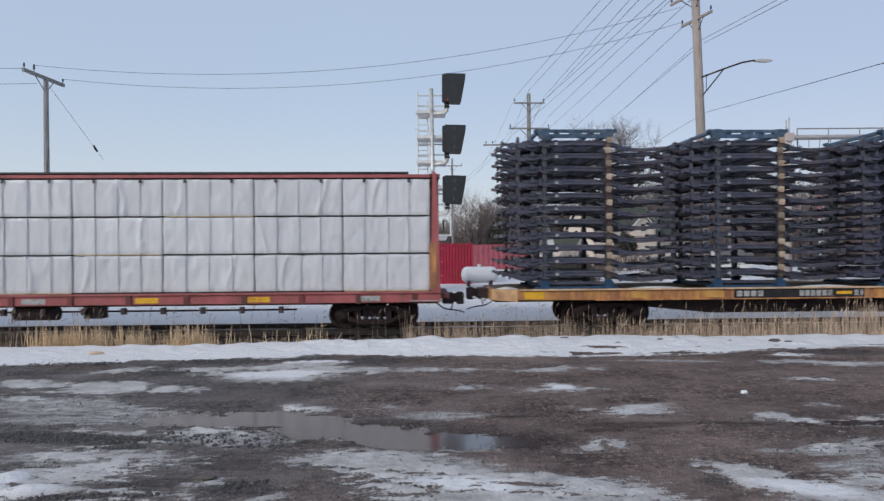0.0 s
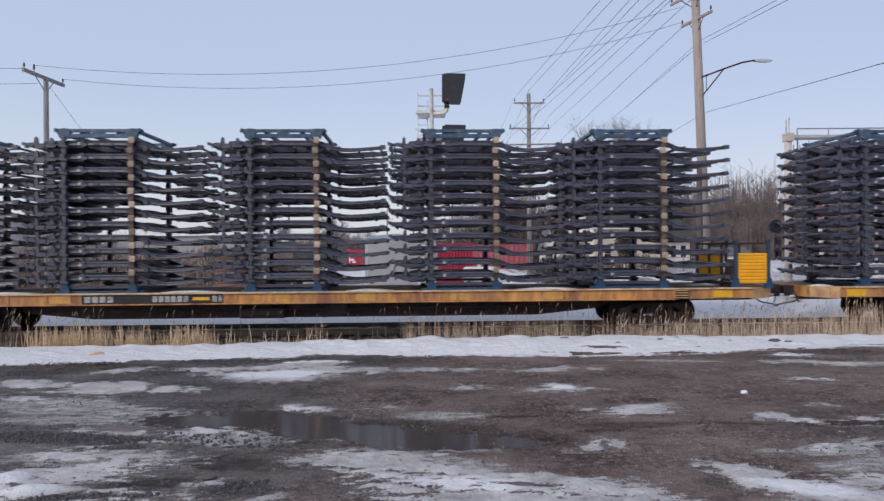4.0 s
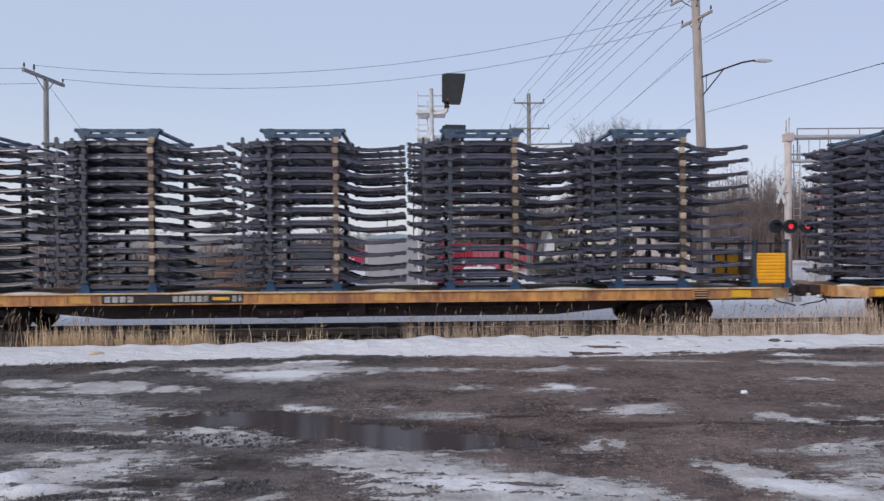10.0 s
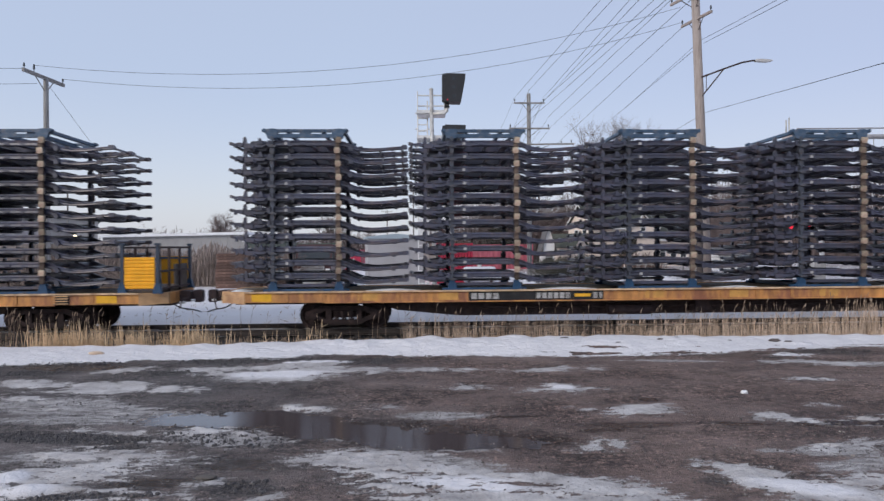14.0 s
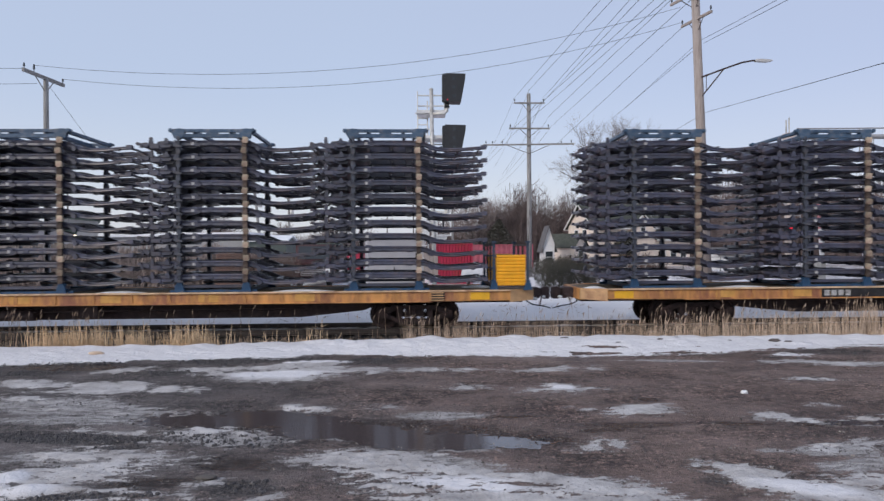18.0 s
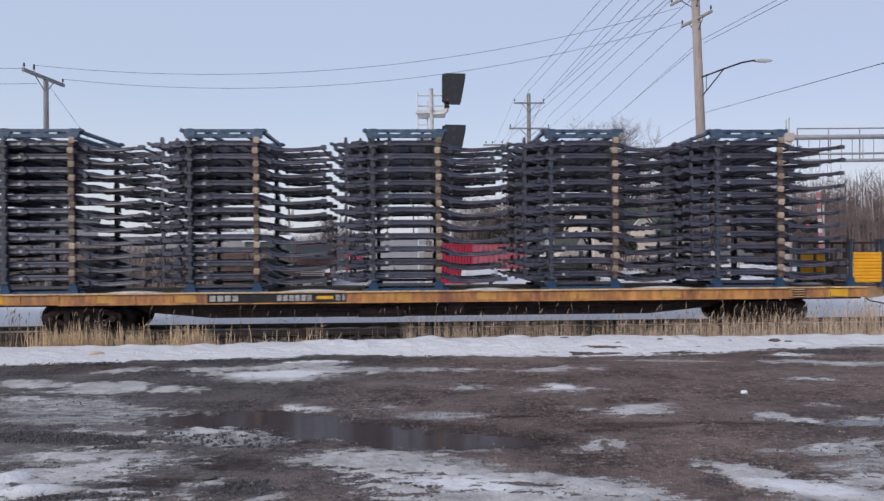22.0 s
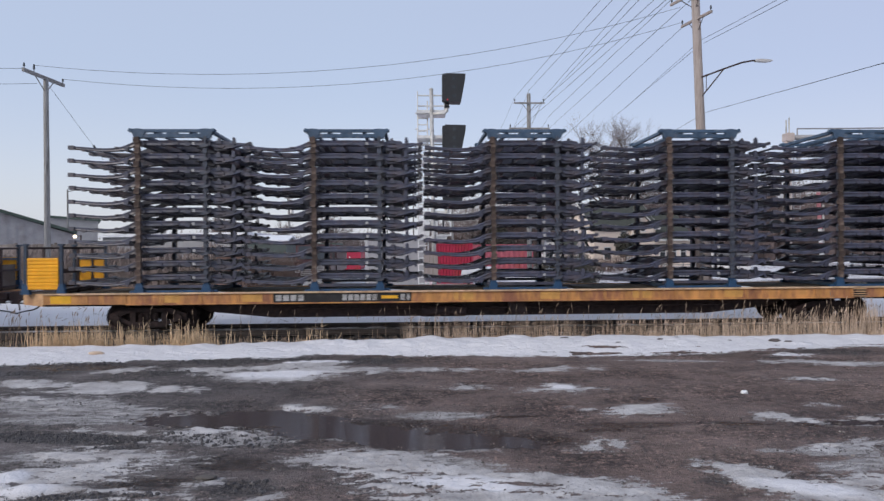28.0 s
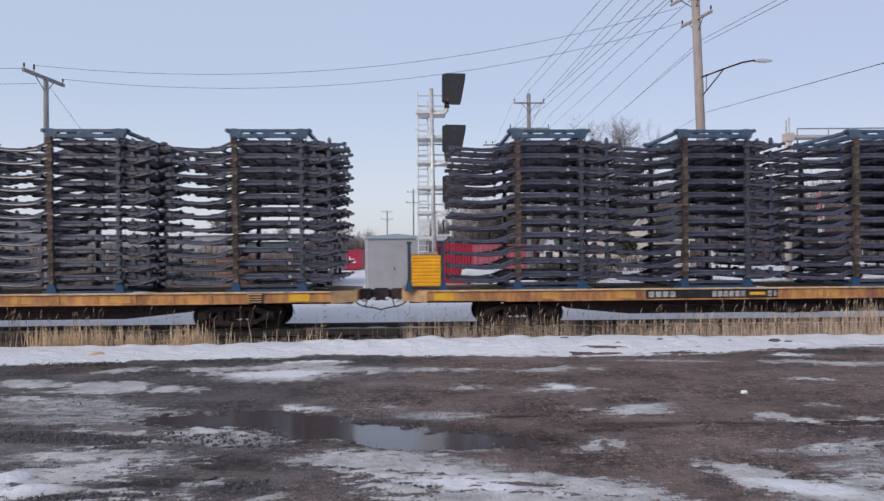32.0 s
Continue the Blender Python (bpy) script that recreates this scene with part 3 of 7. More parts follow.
    mud = mix(0.8, dirt, ramp(noise_node(18, 6, 0.8), [(0.3, (0.5, 0.5, 0.51)), (0.7, (1.3, 1.27, 1.25))]), 'MULTIPLY')
    gravel = mix(mix(0.25, muddy, (0.0, 0.0, 0.0)), gravel, mud)
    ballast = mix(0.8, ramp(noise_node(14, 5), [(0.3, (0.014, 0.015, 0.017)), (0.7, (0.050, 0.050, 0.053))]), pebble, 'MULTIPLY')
    at_stone, at_snow = n.new("ShaderNodeAttribute"), n.new("ShaderNodeAttribute")
    at_stone.attribute_name, at_snow.attribute_name = "stone", "snow"
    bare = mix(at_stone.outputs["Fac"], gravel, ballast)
    fine = noise_node(30, 5, 0.75)
    along = n.new("ShaderNodeMapping")          # melt streaks run along the lot
    along.inputs["Scale"].default_value = (0.42, 1.0, 1.0)
    l.new(geo.outputs["Position"], along.inputs["Vector"])
    streak = n.new("ShaderNodeTexNoise")
    streak.inputs["Scale"].default_value, streak.inputs["Detail"].default_value, streak.inputs["Roughness"].default_value = 11.0, 8, 0.72
    l.new(along.outputs[0], streak.inputs["Vector"])
    f = calc('ADD', at_snow.outputs["Fac"], calc('MULTIPLY', calc('SUBTRACT', streak.outputs["Fac"], 0.5), 2.6))
    f = calc('ADD', f, calc('MULTIPLY', calc('SUBTRACT', fine, 0.5), 1.3))
    cover = n.new("ShaderNodeMapRange")
    cover.interpolation_type = 'SMOOTHSTEP'
    cover.inputs["From Min"].default_value, cover.inputs["From Max"].default_value = 0.05, 0.10
    l.new(f, cover.inputs["Value"])
    at_ice = n.new("ShaderNodeAttribute")
    at_ice.attribute_name = "ice"
    g = calc('ADD', calc('ADD', at_ice.outputs["Fac"], calc('MULTIPLY', calc('SUBTRACT', noise_node(2.6, 9, 0.75), 0.5), 2.4)), calc('MULTIPLY', calc('SUBTRACT', fine, 0.5), 1.2))
    glaze = n.new("ShaderNodeMapRange")
    glaze.interpolation_type = 'SMOOTHSTEP'
    glaze.inputs["From Min"].default_value, glaze.inputs["From Max"].default_value = -0.02, 0.35
    glaze.inputs["To Max"].default_value = 0.9
    l.new(g, glaze.inputs["Value"])
    at_damp = n.new("ShaderNodeAttribute")
    at_damp.attribute_name = "damp"
    soak = n.new("ShaderNodeMapRange")
    soak.interpolation_type = 'SMOOTHSTEP'
    soak.inputs["From Min"].default_value, soak.inputs["From Max"].default_value = -0.15, 0.5
    l.new(calc('ADD', at_damp.outputs["Fac"], calc('MULTIPLY', calc('SUBTRACT', noise_node(3.0, 8, 0.75), 0.5), 1.6)), soak.inputs["Value"])
    bare = mix(soak.outputs[0], bare, mix(1.0, bare, (0.48, 0.45, 0.44), 'MULTIPLY'))
    long = n.new("ShaderNodeTexNoise")
    long.inputs["Scale"].default_value, long.inputs["Detail"].default_value, long.inputs["Roughness"].default_value = 2.4, 9, 0.74
    l.new(along.outputs[0], long.inputs["Vector"])
    bare = mix(1.0, bare, ramp(long.outputs["Fac"], [(0.34, (0.50, 0.49, 0.49)), (0.46, (0.95, 0.94, 0.93)), (0.66, (1.38, 1.36, 1.34))]), 'MULTIPLY')
    bare = mix(glaze.outputs[0], bare, ramp(streak.outputs["Fac"], [(0.38, (0.21, 0.195, 0.188)), (0.49, (0.37, 0.35, 0.34)), (0.58, (0.58, 0.555, 0.545))]))
    film = n.new("ShaderNodeMapRange")
    film.interpolation_type = 'SMOOTHSTEP'
    film.inputs["From Min"].default_value, film.inputs["From Max"].default_value, film.inputs["To Max"].default_value = -0.30, 0.05, 0.26
    l.new(f, film.inputs["Value"])
    bare = mix(film.outputs[0], bare, (0.40, 0.375, 0.365))
    icy = ramp(noise_node(2.2, 8, 0.7), [(0.30, (0.29, 0.272, 0.262)), (0.46, (0.43, 0.407, 0.395)), (0.60, (0.57, 0.548, 0.535))])
    white = n.new("ShaderNodeMapRange")
    white.inputs["From Min"].default_value, white.inputs["From Max"].default_value = 0.35, 1.0
    at_clean = n.new("ShaderNodeAttribute")
    at_clean.attribute_name = "clean"
    l.new(at_clean.outputs["Fac"], white.inputs["Value"])
    icy = mix(white.outputs[0], icy, (0.72, 0.705, 0.712))
    icy = mix(0.5, icy, ramp(noise_node(40, 3), [(0.35, (0.92, 0.915, 0.915)), (0.6, (1.0, 1.0, 1.0))]), 'MULTIPLY')
    grit = ramp(noise_node(55, 4, 0.8), [(0.30, (0.45, 0.43, 0.42)), (0.44, (1.0, 1.0, 1.0))])
    icy = mix(mix(white.outputs[0], (1.0, 1.0, 1.0), (0.25, 0.25, 0.25)), icy, mix(1.0, icy, grit, 'MULTIPLY'))
    l.new(mix(cover.outputs[0], bare, icy), b.inputs["Base Color"])
    damp = ramp(noise_node(0.5, 6), [(0.35, (0.42, 0.42, 0.42)), (0.62, (0.85, 0.85, 0.85))])
    l.new(mix(soak.outputs[0], damp, (0.22, 0.22, 0.22)), b.inputs["Roughness"])
    b.inputs["Specular IOR Level"].default_value = 0.35
    hgt = mix(cover.outputs[0], calc('ADD', calc('MULTIPLY', stones.outputs["Distance"], 0.6), noise_node(45, 4, 0.7)), calc('MULTIPLY', noise_node(8, 6, 0.6), 1.1))
    bump = n.new("ShaderNodeBump")
    bump.inputs["Strength"].default_value, bump.inputs["Distance"].default_value = 1.0, 0.035
    l.new(hgt, bump.inputs["Height"])
    l.new(bump.outputs[0], b.inputs["Normal"])
    me.materials.append(m)
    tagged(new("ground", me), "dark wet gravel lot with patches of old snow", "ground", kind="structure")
    # melt water standing in the hollows of the lot
    water = bpy.data.materials.new("melt_water")
    water.use_nodes = True
    wb = water.node_tree.nodes["Principled BSDF"]
    wb.inputs["Base Color"].default_value = (0.070, 0.052, 0.048, 1)
    wb.inputs["Roughness"].default_value, wb.inputs["IOR"].default_value = 0.12, 1.7      # a skin of clear ice on it
    wb.inputs["Specular IOR Level"].default_value = 1.0
    nz = water.node_tree.nodes.new("ShaderNodeTexNoise")
    nz.inputs["Scale"].default_value = 9
    bp = water.node_tree.nodes.new("ShaderNodeBump")
    bp.inputs["Strength"].default_value, bp.inputs["Distance"].default_value = 0.22, 0.01
    water.node_tree.links.new(nz.outputs["Fac"], bp.inputs["Height"])
    water.node_tree.links.new(bp.outputs[0], wb.inputs["Normal"])
    pool = Shape().sheet([[(x, y, -0.022) for x in np.linspace(-8, 9, 18)] for y in np.linspace(5.0, 10.0, 8)])
    solid("water", pool, water, "shallow melt-water puddle on dark gravel", "puddle", kind="structure")


build_ground()


# ---- tracks ----
def build_track(name, y, half, label, tie_from, tie_to):
    ob = thing(name, label, "railway track", kind="structure")
    for side in (-1, 1):
        c = y + side * 0.753
        r = Shape()
        r.prism_x([(c - 0.07, RAIL_Z - 0.17), (c + 0.07, RAIL_Z - 0.17), (c + 0.07, RAIL_Z - 0.155), (c + 0.012, RAIL_Z - 0.135), (c + 0.012, RAIL_Z - 0.045),
                   (c + 0.036, RAIL_Z - 0.035), (c + 0.036, RAIL_Z), (c - 0.036, RAIL_Z), (c - 0.036, RAIL_Z - 0.035), (c - 0.012, RAIL_Z - 0.045),
                   (c - 0.012, RAIL_Z - 0.135), (c - 0.07, RAIL_Z - 0.155)], -half, half)
        part("rail", r, RAIL, ob)
    tie = Shape().box(-0.11, 0.11, -1.3, 1.3, -0.16, 0.0, 0.015).mesh("tie", TIE)
    x = tie_from
    while x < tie_to:
        t = part("tie", tie, TIE, ob)
        t.location = (x, y, RAIL_Z - 0.171)
        t.rotation_euler = (0, 0, radians(random.uniform(-1.2, 1.2)))
        x += 0.53
    rest = Shape()
    for lo, hi in ((-120, tie_from - 0.5), (tie_to, 140)):
        x = lo
        while x < hi:
            rest.box(x - 0.11, x + 0.11, y - 1.3, y + 1.3, RAIL_Z - 0.33, RAIL_Z - 0.171)
            x += 0.53
    tagged(part("far_ties", rest, TIE, ob), kind="stuff")


# ---- rolling stock ----
def S(t):
    """How far the train has gone at t seconds, to the left."""
    return 4.67934 * t - 0.0038766 * t * t - 0.0001417 * t ** 3 + 3.0386e-6 * t ** 4


DECK = 1.13             # deck above the rails
WHEEL_R = 0.42
movers, wheels = [], []


def lathe_y(s, ring, n=20):
    """ring: (radius, y) round the y axis."""
    k = len(ring)
    v = [(r * math.cos(2 * math.pi * i / n), y, r * math.sin(2 * math.pi * i / n)) for i in range(n) for r, y in ring]
    f = [(i * k + j, i * k + j + 1, ((i + 1) % n) * k + j + 1, ((i + 1) % n) * k + j) for i in range(n) for j in range(k - 1)]
    s.add(v, f)


def wheelset_mesh():
    s = Shape()
    for d in (-1, 1):
        lathe_y(s, [(0.0, d * 0.82), (0.10, d * 0.82), (0.12, d * 0.80), (0.30, d * 0.765), (0.34, d * 0.80), (0.415, d * 0.80), (0.42, d * 0.72), (0.445, d * 0.70),
                    (0.445, d * 0.675), (0.34, d * 0.67), (0.30, d * 0.70), (0.12, d * 0.68), (0.09, d * 0.60)])
        for i in range(6):                      # plate ribs, so that the turning shows
            t = i * math.pi / 3
            s.tube((0.13 * math.cos(t), d * 0.79, 0.13 * math.sin(t)), (0.29 * math.cos(t), d * 0.775, 0.29 * math.sin(t)), 0.018, 0.012, 5)
    s.tube((0, -1.02, 0), (0, 1.02, 0), 0.085, n=10)
    return s.mesh("wheelset", TRUCKSTEEL)


def side_frame_mesh():
    s = Shape()
    s.prism_y([(-1.08, 0.34), (-0.72, 0.30), (-0.45, 0.16), (0.45, 0.16), (0.72, 0.30), (1.08, 0.34), (1.08, 0.46), (0.80, 0.46), (0.48, 0.30), (-0.48, 0.30), (-0.80, 0.46), (-1.08, 0.46)], -0.07, 0.07)
    s.prism_y([(-1.08, 0.46), (-0.80, 0.46), (-0.50, 0.58), (0.50, 0.58), (0.80, 0.46), (1.08, 0.46), (1.08, 0.54), (0.60, 0.70), (-0.60, 0.70), (-1.08, 0.54)], -0.07, 0.07)
    s.box(-0.52, -0.36, -0.06, 0.06, 0.28, 0.60)
    s.box(0.36, 0.52, -0.06, 0.06, 0.28, 0.60)
    for x in (-0.22, 0.0, 0.22):                 # coil springs
        for k in range(6):
            s.tube((x, 0, 0.31 + k * 0.042), (x, 0, 0.331 + k * 0.042), 0.085, 0.085, 8)
    for x in (-0.88, 0.88):                      # bearing caps
        s.tube((x, -0.14, 0.42), (x, 0.09, 0.42), 0.10, n=10)
    return s.mesh("side_frame", TRUCKSTEEL)


WHEELSET, SIDE_FRAME = wheelset_mesh(), side_frame_mesh()
BOLSTER = Shape().box(-0.24, 0.24, -1.02, 1.02, 0.38, 0.66, 0.04).box(-0.35, 0.35, -0.35, 0.35, 0.66, 0.74).mesh("truck", TRUCKSTEEL)


def add_trucks(car, at, lift=0.0):
    for x in at:
        truck = part("truck", BOLSTER, STEELDARK, car, "dark steel two-axle rail truck")
        truck.location = (x, 0, lift)
        for y in (-1.0, 1.0):
            part("side_frame", SIDE_FRAME, STEELDARK, truck).location = (0, y, 0)
        for dx in (-0.88, 0.88):
            w = part("wheelset", WHEELSET, STEELDARK, truck)
            w.location = (dx, 0, WHEEL_R)
            wheels.append((w, dx))


def coupler_shape(d):
    s = Shape()
    s.box(min(0, d * 0.34), max(0, d * 0.34), -0.24, 0.24, 0.60, 0.93, 0.03)
    s.box(min(d * 0.3, d * 0.5), max(d * 0.3, d * 0.5), -0.12, 0.12, 0.64, 0.90, 0.02)
    s.box(min(d * 0.42, d * 0.66), max(d * 0.42, d * 0.66), -0.20, 0.06, 0.58, 0.95, 0.04)
    s.box(min(d * 0.5, d * 0.62), max(d * 0.5, d * 0.62), 0.05, 0.2, 0.64, 0.90)
    s.tube((d * 0.30, -0.1, 0.72), (d * 0.30, -0.8, 0.74), 0.02, n=6)     # uncoupling lever
    s.tube((d * 0.30, -0.8, 0.74), (d * 0.22, -0.85, 0.45), 0.02, n=6)
    return s


def hose_shape(d, sag):
    s = Shape()
    pts = []
    for i in range(13):
        t = i / 12
        pts.append((d * (-0.20 + 0.86 * t), -0.40 + 0.12 * t, 0.66 - (sag + 0.12) * math.sin(math.pi / 2 * t) - 0.04 * math.sin(math.pi * 2 * t)))
    return s.path(pts, 0.022, 6)


HALF = 13.50


def flat_car_model():
    car = thing("flat_car", "long flat rail car with faded yellow side sills", "rail car", "flat cars of the train")
    part("deck", Shape().add([(x, y, z) for z in (DECK - 0.07, DECK) for x, y in ((-HALF + 0.1, -0.98), (-HALF + 0.78, -1.30), (HALF - 0.78, -1.30), (HALF - 0.1, -0.98), (HALF - 0.1, 0.98), (HALF - 0.78, 1.30), (-HALF + 0.78, 1.30), (-HALF + 0.1, 0.98))], [tuple(range(7, -1, -1)), tuple(range(8, 16))] + [(i, (i + 1) % 8, (i + 1) % 8 + 8, i + 8) for i in range(8)]), DECKWOOD, car, "weathered wooden deck")
    for sgn in (-1, 1):
        s = Shape()
        y0, y1 = (sgn * 1.305, sgn * 1.365)
        E = HALF - 0.72
        s.prism_y([(-E, DECK - 0.29), (-HALF + 3.0, DECK - 0.305), (HALF - 3.0, DECK - 0.305), (E, DECK - 0.29), (E, DECK + 0.02), (-E, DECK + 0.02)], min(y0, y1), max(y0, y1))
        part("deck_edge", Shape().box(-E, E, min(sgn * 1.366, sgn * 1.42), max(sgn * 1.366, sgn * 1.42), DECK - 0.02, DECK + 0.025), LIP, car, "pale edge of the deck")
        s.box(-HALF + 3, HALF - 3, min(sgn * 1.365, sgn * 1.42), max(sgn * 1.365, sgn * 1.42), DECK - 0.32, DECK - 0.295)
        sill = part("side_sill", s, SILL, car, "faded yellow steel side sill streaked with rust")
        for d in (-1, 1):                        # the last stretch draws in towards the coupler
            v = [(d * E, sgn * 1.365, DECK - 0.34), (d * E, sgn * 1.25, DECK - 0.34), (d * HALF, sgn * 0.95, DECK - 0.30), (d * HALF, sgn * 1.05, DECK - 0.30)]
            v += [(x, y, DECK + 0.015) for x, y, z in v]
            q = Shape().add(v, [(0, 1, 2, 3), (7, 6, 5, 4), (0, 4, 5, 1), (1, 5, 6, 2), (2, 6, 7, 3), (3, 7, 4, 0)])
            part("end_taper", q, SILLEND, car, "bleached tan end of the side sill")
        pocket = Shape().box(-0.05, 0.05, min(sgn * 1.366, sgn * 1.385), max(sgn * 1.366, sgn * 1.385), DECK - 0.28, DECK - 0.03, 0.006).mesh("stake_pocket", SILL)
        for i in range(23):
            if -6.6 < sgn * (-11.6 + i * 1.05) * -1 < -2.2:
                continue
            part("stake_pocket", pocket, SILL, sill).location = (-11.6 + i * 1.05, 0, 0)
        refl = Shape().box(-0.28, 0.28, min(sgn * 1.367, sgn * 1.375), max(sgn * 1.367, sgn * 1.375), DECK - 0.26, DECK - 0.05).mesh("reflective_strip", SILLBRIGHT)
        dull = refl.copy()
        dull.materials[0] = SILLDULL
        for x in (-12.3, -9.3, -7.0, -1.0, 1.5, 4.2, 6.9, 11.9):
            part("reflective_strip", refl if abs(x) > 10 else dull, SILLBRIGHT, sill, "bright yellow strip" if abs(x) > 10 else "").location = (x * -sgn, 0, 0)
        # black panel with worn white lettering
        f = -sgn
        p = Shape().box(min(f * -6.42, f * -2.5), max(f * -6.42, f * -2.5), min(sgn * 1.367, sgn * 1.374), max(sgn * 1.367, sgn * 1.374), DECK - 0.285, DECK - 0.03)
        panel = part("lettering_panel", p, SILLDARK, sill, "black panel with worn white lettering")
        for x0, x1 in ((-6.34, -6.18), (-6.13, -5.97), (-5.92, -5.76), (-5.71, -5.55), (-4.46, -4.33), (-4.29, -4.16), (-4.12, -3.99), (-3.95, -3.82), (-3.78, -3.65), (-3.61, -3.48), (-2.80, -2.68), (-2.62, -2.54)):
            part("lettering", Shape().box(min(f * x0, f * x1), max(f * x0, f * x1), min(sgn * 1.375, sgn * 1.379), max(sgn * 1.375, sgn * 1.379), DECK - 0.24, DECK - 0.075), LETTER, panel)
        part("reflective_strip", Shape().box(min(f * -3.35, f * -2.88), max(f * -3.35, f * -2.88), min(sgn * 1.375, sgn * 1.380), max(sgn * 1.375, sgn * 1.380), DECK - 0.20, DECK - 0.11), SILLBRIGHT, panel)
        # grab-iron ladder; a black plate on the sill paints the shade of its recess
        s = Shape()
        for k in range(4):
            s.box(min(f * 10.45, f * 10.85), max(f * 10.45, f * 10.85), min(sgn * 1.38, sgn * 1.42), max(sgn * 1.38, sgn * 1.42), DECK - 0.275 + k * 0.07, DECK - 0.25 + k * 0.07)
        part("side_ladder", s, SILLEND, sill, "tan grab irons")
        part("ladder_recess", Shape().box(min(f * 10.42, f * 10.88), max(f * 10.42, f * 10.88), min(sgn * 1.367, sgn * 1.376), max(sgn * 1.367, sgn * 1.376), DECK - 0.29, DECK - 0.02), SILLDARK, sill)
    part("center_sill", Shape().prism_y([(-9.0, 0.70), (-8.5, 0.50), (-6.6, 0.31), (6.6, 0.31), (8.5, 0.50), (9.0, 0.70), (13.3, 0.70), (13.3, DECK - 0.08), (-13.3, DECK - 0.08), (-13.3, 0.70)], -0.34, 0.34), STEELDARK, car, "black fishbelly centre sill")
    beam = Shape().box(-0.05, 0.05, -1.3, 1.3, DECK - 0.3, DECK - 0.075).mesh("floor_beam", STEELDARK)
    for i in range(12):
        part("floor_beam", beam, STEELDARK, car).location = (-9.9 + i * 1.8, 0, 0)
    s = Shape()
    s.tube((-2.2, -0.75, 0.50), (-0.9, -0.75, 0.50), 0.17, n=12)
    s.box(0.4, 0.9, -0.9, -0.5, 0.45, 0.75)
    s.path([(-6, -0.9, 0.62), (-2.2, -0.85, 0.58), (0.4, -0.85, 0.6), (7, -0.9, 0.63)], 0.025, 5)
    part("brake_gear", s, STEELDARK, car)
    for d in (-1, 1):
        s = Shape().box(min(d * HALF, d * (HALF - 0.12)), max(d * HALF, d * (HALF - 0.12)), -0.98, 0.98, DECK - 0.32, DECK + 0.004)
        part("end_sill", s, SILL, car)
        c = part("coupler", coupler_shape(d), STEELDARK, car, "dark knuckle coupler")
        c.location = (d * HALF, 0, 0.20)
        h = part("brake_hose", hose_shape(d, 0.22), HOSE, car, "black rubber air hose")
        h.location = (d * HALF, 0, 0.18)
    for x, w, y in ((-8.6, 0.8, -1.0), (-3.5, 0.9, -1.05), (1.6, 0.7, -1.0), (6.8, 0.9, -1.02), (-13.0, 0.3, -0.8), (12.0, 0.5, 0.2)):
        rows = []
        for i in range(9):
            v = -1 + i / 4
            rows.append([(x + w * u, y + 0.28 * v + 0.05 * fbm(u * 2, v * 2, x), DECK + 0.003 + 0.06 * max(0, 1 - u * u) * max(0, 1 - v * v)) for u in np.linspace(-1, 1, 13)])
        part("snow_crust", Shape().sheet(rows), SNOWMAT, car, "old snow on the deck", True)
    for d in (-1, 1):                            # snow packed round the couplers
        for k, (x, y, r) in enumerate(((0.16, -0.50, 0.06), (0.44, -0.40, 0.05))):
            q = Shape()
            for i in range(6):
                for j in range(9):
                    t, p = math.pi * i / 5, 2 * math.pi * j / 9
                    g = r * (1 + 0.35 * noise.noise((x * 9 + math.cos(p) * math.sin(t) * 1.6, k + math.sin(p) * math.sin(t) * 1.6, math.cos(t) * 1.6)))
                    q.v.append((g * 1.5 * math.sin(t) * math.cos(p), g * math.sin(t) * math.sin(p), g * 0.8 * math.cos(t)))
            q.f = [(i * 9 + j, (i + 1) * 9 + j, (i + 1) * 9 + (j + 1) % 9, i * 9 + (j + 1) % 9) for i in range(5) for j in range(9)]
            part("snow_lump", q, SNOWMAT, car, "lump of packed snow", True).location = (d * (HALF + x), y * 0.8, 0.80 + 0.05 * k)
    add_trucks(car, (-10.02, 10.02))
    return car


